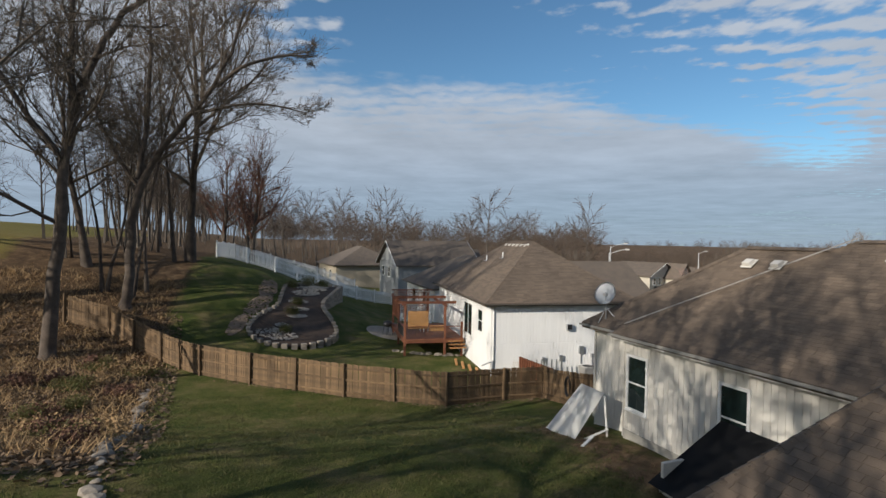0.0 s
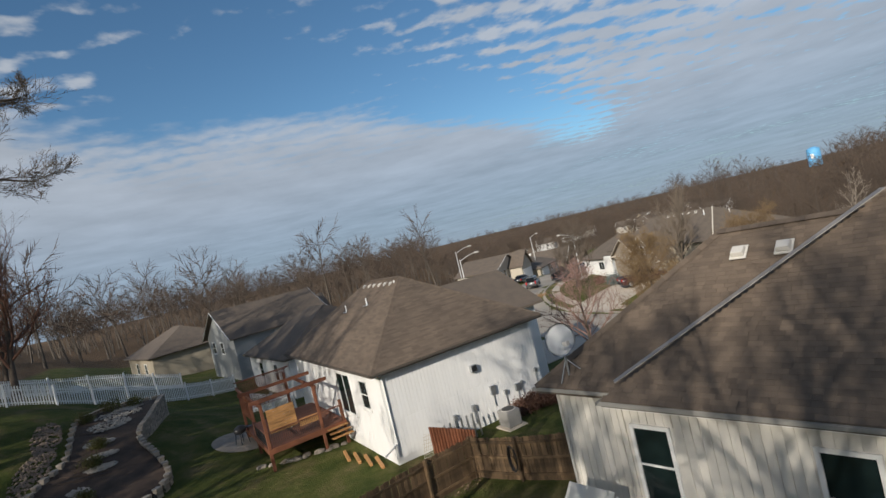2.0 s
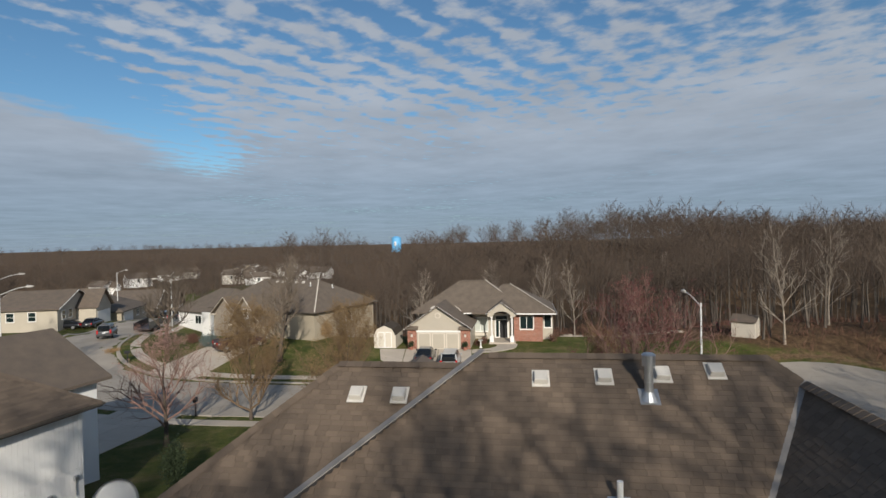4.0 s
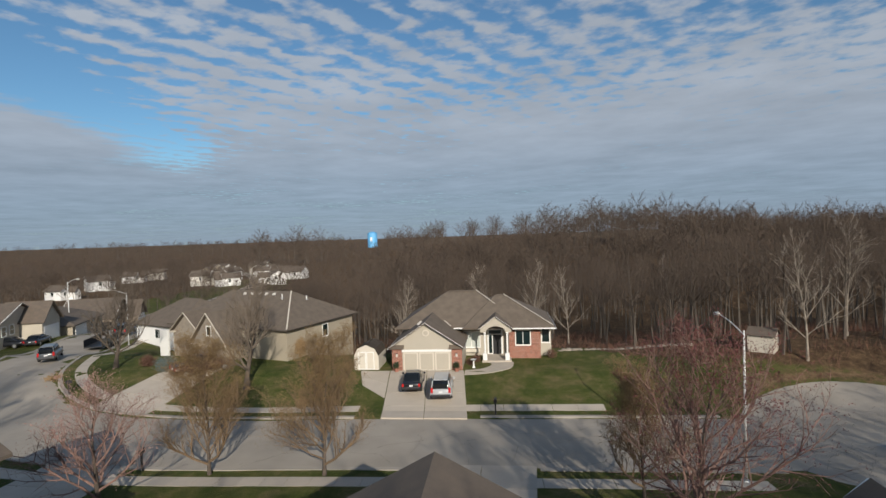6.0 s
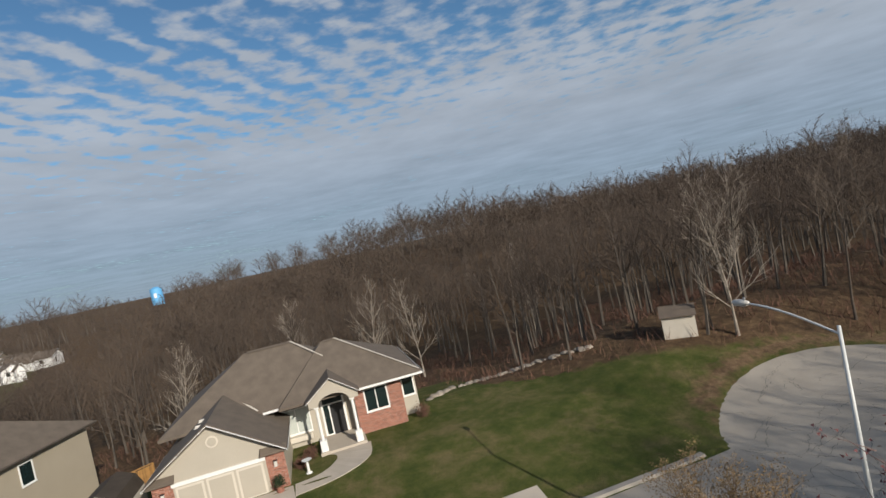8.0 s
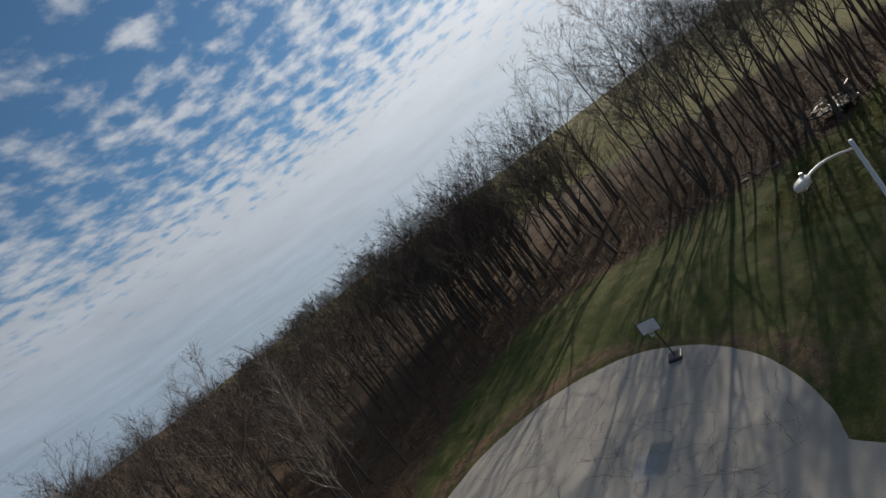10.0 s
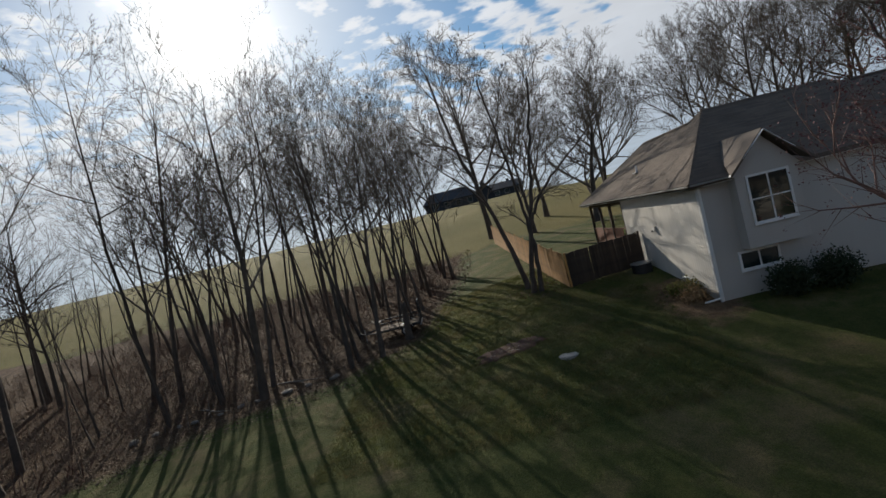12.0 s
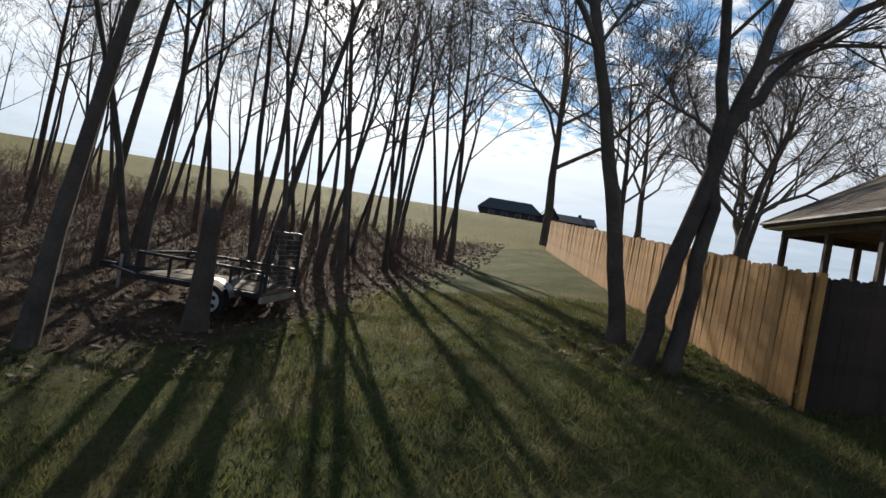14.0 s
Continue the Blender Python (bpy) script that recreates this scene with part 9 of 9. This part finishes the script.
def hoop():
    x, y = 37.85, -15.7
    e = empty("basketball_hoop", pose(x, y, ground_z(x, y), 0, 0, 30), "portable basketball hoop with clear backboard and black base", "basketball hoop")
    e.scale = (0.72, 0.72, 0.72)
    part("base", bevel(boxes((-0.8, -0.5, 0, 0.4, 0.5, 0.25)), 0.08), M_BLACKSTEEL, e)
    part("pole", rod(((-0.2, 0, 0.2), (0.15, 0, 2.5), 0.045), ((0.15, 0, 2.5), (0.7, 0, 3.2), 0.04), ((-0.55, 0, 0.25), (0.0, 0, 1.3), 0.025)), M_BLACKSTEEL, e)
    b = part("backboard", boxes((0.75, -0.65, 2.85, 0.79, 0.65, 3.75)), M_DISH, e)
    part("board_frame", boxes((0.74, -0.68, 2.82, 0.8, 0.68, 2.86), (0.74, -0.68, 3.74, 0.8, 0.68, 3.78), (0.74, -0.68, 2.86, 0.8, -0.64, 3.74), (0.74, 0.64, 2.86, 0.8, 0.68, 3.74)), M_BLACKSTEEL, b)
    pts = [(1.05 + 0.23 * math.cos(a), 0.23 * math.sin(a), 3.05) for a in (2 * math.pi * k / 18 for k in range(19))]
    part("rim", rod(*[(p, q, 0.012) for p, q in zip(pts, pts[1:])], sides=6), M_ORANGE, e)
    part("net", rod(*[((1.05 + 0.23 * math.cos(a), 0.23 * math.sin(a), 3.05), (1.05 + 0.12 * math.cos(a + 0.5), 0.12 * math.sin(a + 0.5), 2.65), 0.006) for a in (2 * math.pi * k / 12 for k in range(12))], *[((1.05 + 0.23 * math.cos(a), 0.23 * math.sin(a), 3.05), (1.05 + 0.12 * math.cos(a - 0.5), 0.12 * math.sin(a - 0.5), 2.65), 0.006) for a in (2 * math.pi * k / 12 for k in range(12))], sides=4), M_TRIM, e)


hoop()


def utility_box(x, y):
    e = empty("utility_box", pose(x, y, ground_z(x, y), 0, 0, 15), "green utility cabinet on a pad in the lawn", "utility box")
    part("cabinet", bevel(boxes((-0.35, -0.3, 0.05, 0.35, 0.3, 0.42)), 0.03), M_GREENBOX, e)
    part("lid", bevel(boxes((-0.37, -0.32, 0.42, 0.37, 0.32, 0.47)), 0.02, 1), M_GREENBOX, e)
    part("pad", boxes((-0.38, -0.33, -0.1, 0.38, 0.33, 0.05)), M_FOUND, e)


utility_box(35.5, -5.2)


def yard_bits():
    e = empty("access_cover", pose(23.1, -7.0, ground_z(23.1, -7.0) - 0.03), "round grey concrete access cover in the lawn", "cover")
    part("cover", bevel(rod(((0, 0, -0.1), (0, 0, 0.07), 0.33), sides=26), 0.015, 1), M_FOUND, e)
    part("ring", rod(((0, 0, -0.1), (0, 0, 0.045), 0.38), sides=26), M_FOUND, e)
    s = empty("marker_stake", pose(34.8, -8.6, ground_z(34.8, -8.6), 0, 8, 0), "short yellow marker stake in the lawn", "stake")
    part("stake", boxes((-0.04, -0.03, -0.1, 0.04, 0.03, 0.9)), M_BUD_TAN, s)
    for x, y, t, n in ((17.3, -19.5, 70, 3.6), (18.5, -23.5, 55, 3.0), (9.0, -16.8, 20, 2.5), (28.8, 3.2, 40, 1.3)):
        b = empty("fallen_branch", pose(x, y, ground_z(x, y) + 0.05, 0, 0, t), "pale fallen branch lying on the ground", "branch", "fallen branches")
        lim = Limbs()
        lim.tube([(-n / 2, 0, 0), (-n * 0.2, 0.05 * n, 0.02), (n * 0.15, 0, 0.04), (n / 2, 0.08 * n, 0.0)], [0.05, 0.045, 0.035, 0.01], 6)
        lim.tube([(0, 0.02 * n, 0.03), (n * 0.2, -0.12 * n, 0.08), (n * 0.3, -0.2 * n, 0.05)], [0.025, 0.02, 0.008], 5)
        part("branch", tri_mesh("branch", *lim.arrays(), [M_PALEBARK]), None, b)



def soil_patch(x, y, rx, ry, seed):
    """Bare trodden soil with a ragged edge, and a few chips of wood on it."""
    bm = bmesh.new()
    rings, seg = 7, 40
    rows = [[bm.verts.new((x, y, ground_z(x, y) + 0.05))]]
    for i in range(1, rings + 1):
        row = []
        for k in range(seg):
            a = 2 * math.pi * k / seg
            r = i / rings * (1 + 0.45 * noise.noise((math.cos(a) * 2.2, math.sin(a) * 2.2, seed)) + 0.3 * noise.noise((k * 0.9, seed, 3)))
            px, py = x + rx * r * math.cos(a), y + ry * r * math.sin(a)
            row.append(bm.verts.new((px, py, ground_z(px, py) + 0.04 + 0.03 * noise.noise((px * 5, py * 5, 0)) - (0.06 if i == rings else 0))))
        rows.append(row)
    for k in range(seg):
        bm.faces.new((rows[0][0], rows[1][k], rows[1][(k + 1) % seg]))
        for i in range(1, rings):
            bm.faces.new((rows[i][k], rows[i + 1][k], rows[i + 1][(k + 1) % seg], rows[i][(k + 1) % seg]))
    tagged(mesh_object("bare_soil", bm, M_SOIL, smooth=True), "patch of bare reddish soil in the lawn", "soil", kind="structure")
    rng = random.Random(seed)
    for k in range(9):
        px, py = x + rng.uniform(0.0, 0.7) * rx, y + rng.uniform(-0.7, 0.3) * ry
        c = empty("wood_chip", pose(px, py, ground_z(px, py) + 0.075, rng.uniform(-8, 8), rng.uniform(-8, 8), rng.uniform(0, 180)), "pale splinter of wood on the bare soil", "wood chip", "wood chips")
        n = rng.uniform(0.03, 0.11)
        part("chip", bevel(boxes((-n, -0.022, 0, n, 0.022, 0.012)), 0.004, 1), M_PALEBARK, c)


M_SOIL = material("trodden_red_soil", (0.125, 0.055, 0.036), 0.95, 0.4, 4, 22, 0.9, other=(0.055, 0.030, 0.021))
yard_bits()
soil_patch(20.9, -9.0, 0.65, 1.55, 5)
for x, y, r, h, mat, n, label in ((22.6, 1.9, 0.75, 1.3, M_SHRUB, 1500, "dense dark evergreen shrub below the bay window"), (22.7, 3.6, 0.8, 1.35, M_SHRUB, 1500, "dense dark evergreen shrub beside the bay window"), (19.9, -1.0, 0.9, 0.4, M_BLADES, 700, "low straggling plants below the gas meter"), (20.8, -1.1, 0.6, 0.35, M_SHRUB_TAN, 400, "dry leaf pile against the house corner"), (66.0, 33.2, 0.9, 2.3, M_SHRUB_TAN, 1600, "tall clump of dry ornamental grass"), (60.5, 45.5, 1.1, 1.5, M_SPRUCE, 1600, "low blue-grey spruce shrub"), (62.5, 49.0, 0.8, 1.2, M_SHRUB_RED, 900, "round russet shrub on the lawn"), (27.4, 26.0, 0.5, 2.6, M_SHRUB, 1200, "slim dark conical evergreen beside the house"), (52.8, 27.8, 0.5, 0.7, M_SHRUB_TAN, 500, "tuft of dry grass on the verge"), (58.5, 56.5, 0.9, 0.3, M_SHRUB_TAN, 400, "ring of dry plants round a young tree")):
    s = empty("shrub", pose(x, y, ground_z(x, y)), label, "shrub", "shrubs")
    leafy("foliage", s, r, h, mat, n, int(x * 31 + y), 0, 0.06)

rng_bramble = random.Random(17)
for k in range(30):
    x, y = rng_bramble.uniform(-10.5, -4.6), rng_bramble.uniform(17, 34)
    s = empty("bramble", pose(x, y, ground_z(x, y) - 0.05), "low tangled brown bramble clump on the leafy bank", "bramble", "brambles on the bank")
    leafy("foliage", s, rng_bramble.uniform(0.5, 1.1), rng_bramble.uniform(0.3, 0.65), (M_SHRUB_TAN, M_SHRUB_RED, M_BLADES)[k % 3], 420, 300 + k, 0, 0.055)


# undergrowth and grass
def blades(name, label, cat, places, mat, h0, h1, w, seed, lean=0.5):
    rng = np.random.default_rng(seed)
    p = np.array([(x, y, ground_z(x, y)) for x, y in places])
    n = len(p)
    a = rng.random(n) * 6.283
    side = np.column_stack([np.cos(a), np.sin(a), np.zeros(n)]) * w
    tip = p + np.column_stack([rng.normal(size=n) * lean, rng.normal(size=n) * lean, np.ones(n)]) * rng.uniform(h0, h1, n)[:, None]
    v = np.stack([p - side, p + side, tip], 1).reshape(-1, 3)
    return tagged(new(name, tri_mesh(name, v, np.arange(3 * n).reshape(-1, 3), [mat])), label, cat, kind="stuff")


def tufts(seed, count, x0, x1, y0, y1, test, each, spread):
    rng, out = random.Random(seed), []
    while count > 0:
        x, y = rng.uniform(x0, x1), rng.uniform(y0, y1)
        count -= 1
        if test(x, y):
            out += [(x + rng.gauss(0, spread), y + rng.gauss(0, spread)) for _ in range(each)]
    return out


lawn_only = lambda x, y: wood_edge(x, y) < -0.2 and road_gap(x, y) > 0.8 and not (11 < x < 22.5 and -0.6 < y < 17)
blades("lawn_grass", "short uneven grass blades of the lawn", "grass", tufts(1, 17000, 9, 28, -16, -2, lawn_only, 9, 0.09), M_BLADES, 0.03, 0.11, 0.008, 1)
blades("garden_grass", "short uneven grass blades of the garden lawn", "grass", tufts(2, 6000, -6, 11.2, 2, 28, lawn_only, 7, 0.08), M_BLADES, 0.04, 0.12, 0.012, 2)
in_wood = lambda x, y: wood_edge(x, y) > 0.2
blades("undergrowth", "tangled brown undergrowth and dead stems", "undergrowth", tufts(3, 4200, -10, 24, -40, -10, in_wood, 10, 0.4), M_SHRUB_RED, 0.12, 0.75, 0.006, 3, 0.6)
blades("bank_undergrowth", "dead stems and leaves on the leafy bank", "undergrowth", tufts(4, 2600, -18, -4, 6, 46, in_wood, 9, 0.3), M_SHRUB_TAN, 0.08, 0.5, 0.02, 4, 0.8)
blades("far_undergrowth", "brown brush under the leafless woods", "undergrowth", tufts(5, 4200, 22, 100, -60, 40, in_wood, 7, 0.5), M_SHRUB_RED, 0.3, 1.3, 0.025, 5, 0.5)


def leaf_scatter(name, label, seed, count, box_, test, mat, size):
    rng = np.random.default_rng(seed)
    pts = [(x, y) for x, y in zip(rng.uniform(box_[0], box_[1], count), rng.uniform(box_[2], box_[3], count)) if test(x, y)]
    p = np.array([(x, y, ground_z(x, y) + 0.03) for x, y in pts])
    n = len(p)
    a, b = rng.normal(size=(n, 3)), rng.normal(size=(n, 3))
    a[:, 2] *= 0.35
    b[:, 2] *= 0.35
    a *= size / np.linalg.norm(a, axis=1)[:, None]
    b *= size / np.linalg.norm(b, axis=1)[:, None]
    v = np.stack([p - a, p + b, p + a, p - b], 1).reshape(-1, 3)
    f = np.concatenate([np.arange(4 * n).reshape(-1, 4)[:, [0, 1, 2]], np.arange(4 * n).reshape(-1, 4)[:, [0, 2, 3]]])
    tagged(new(name, tri_mesh(name, v, f, [mat])), label, "leaves", kind="stuff")


M_DRYLEAF = material("dry_leaves", (0.215, 0.145, 0.09), 0.9, 0.3, 6, 20, 0.0, other=(0.11, 0.072, 0.045))
leaf_scatter("fallen_leaves", "dry brown leaves lying under the trees", 1, 26000, (-11, 24, -36, -5), lambda x, y: wood_edge(x, y) > -1.2 or math.hypot(x - 13.5, y + 6) < 2.2, M_DRYLEAF, 0.06)
leaf_scatter("bank_leaves", "dry brown leaves on the leafy bank", 2, 16000, (-16, -3, 6, 42), lambda x, y: wood_edge(x, y) > -0.8, M_DRYLEAF, 0.09)
leaf_scatter("fence_leaves", "dry brown leaves along the fence's foot", 3, 9000, (-3, 15, 22, 31), lambda x, y: abs(y - (24.2 if x > 9 else 24.3 + (9.2 - x) * 0.64)) < 0.55, M_DRYLEAF, 0.05)
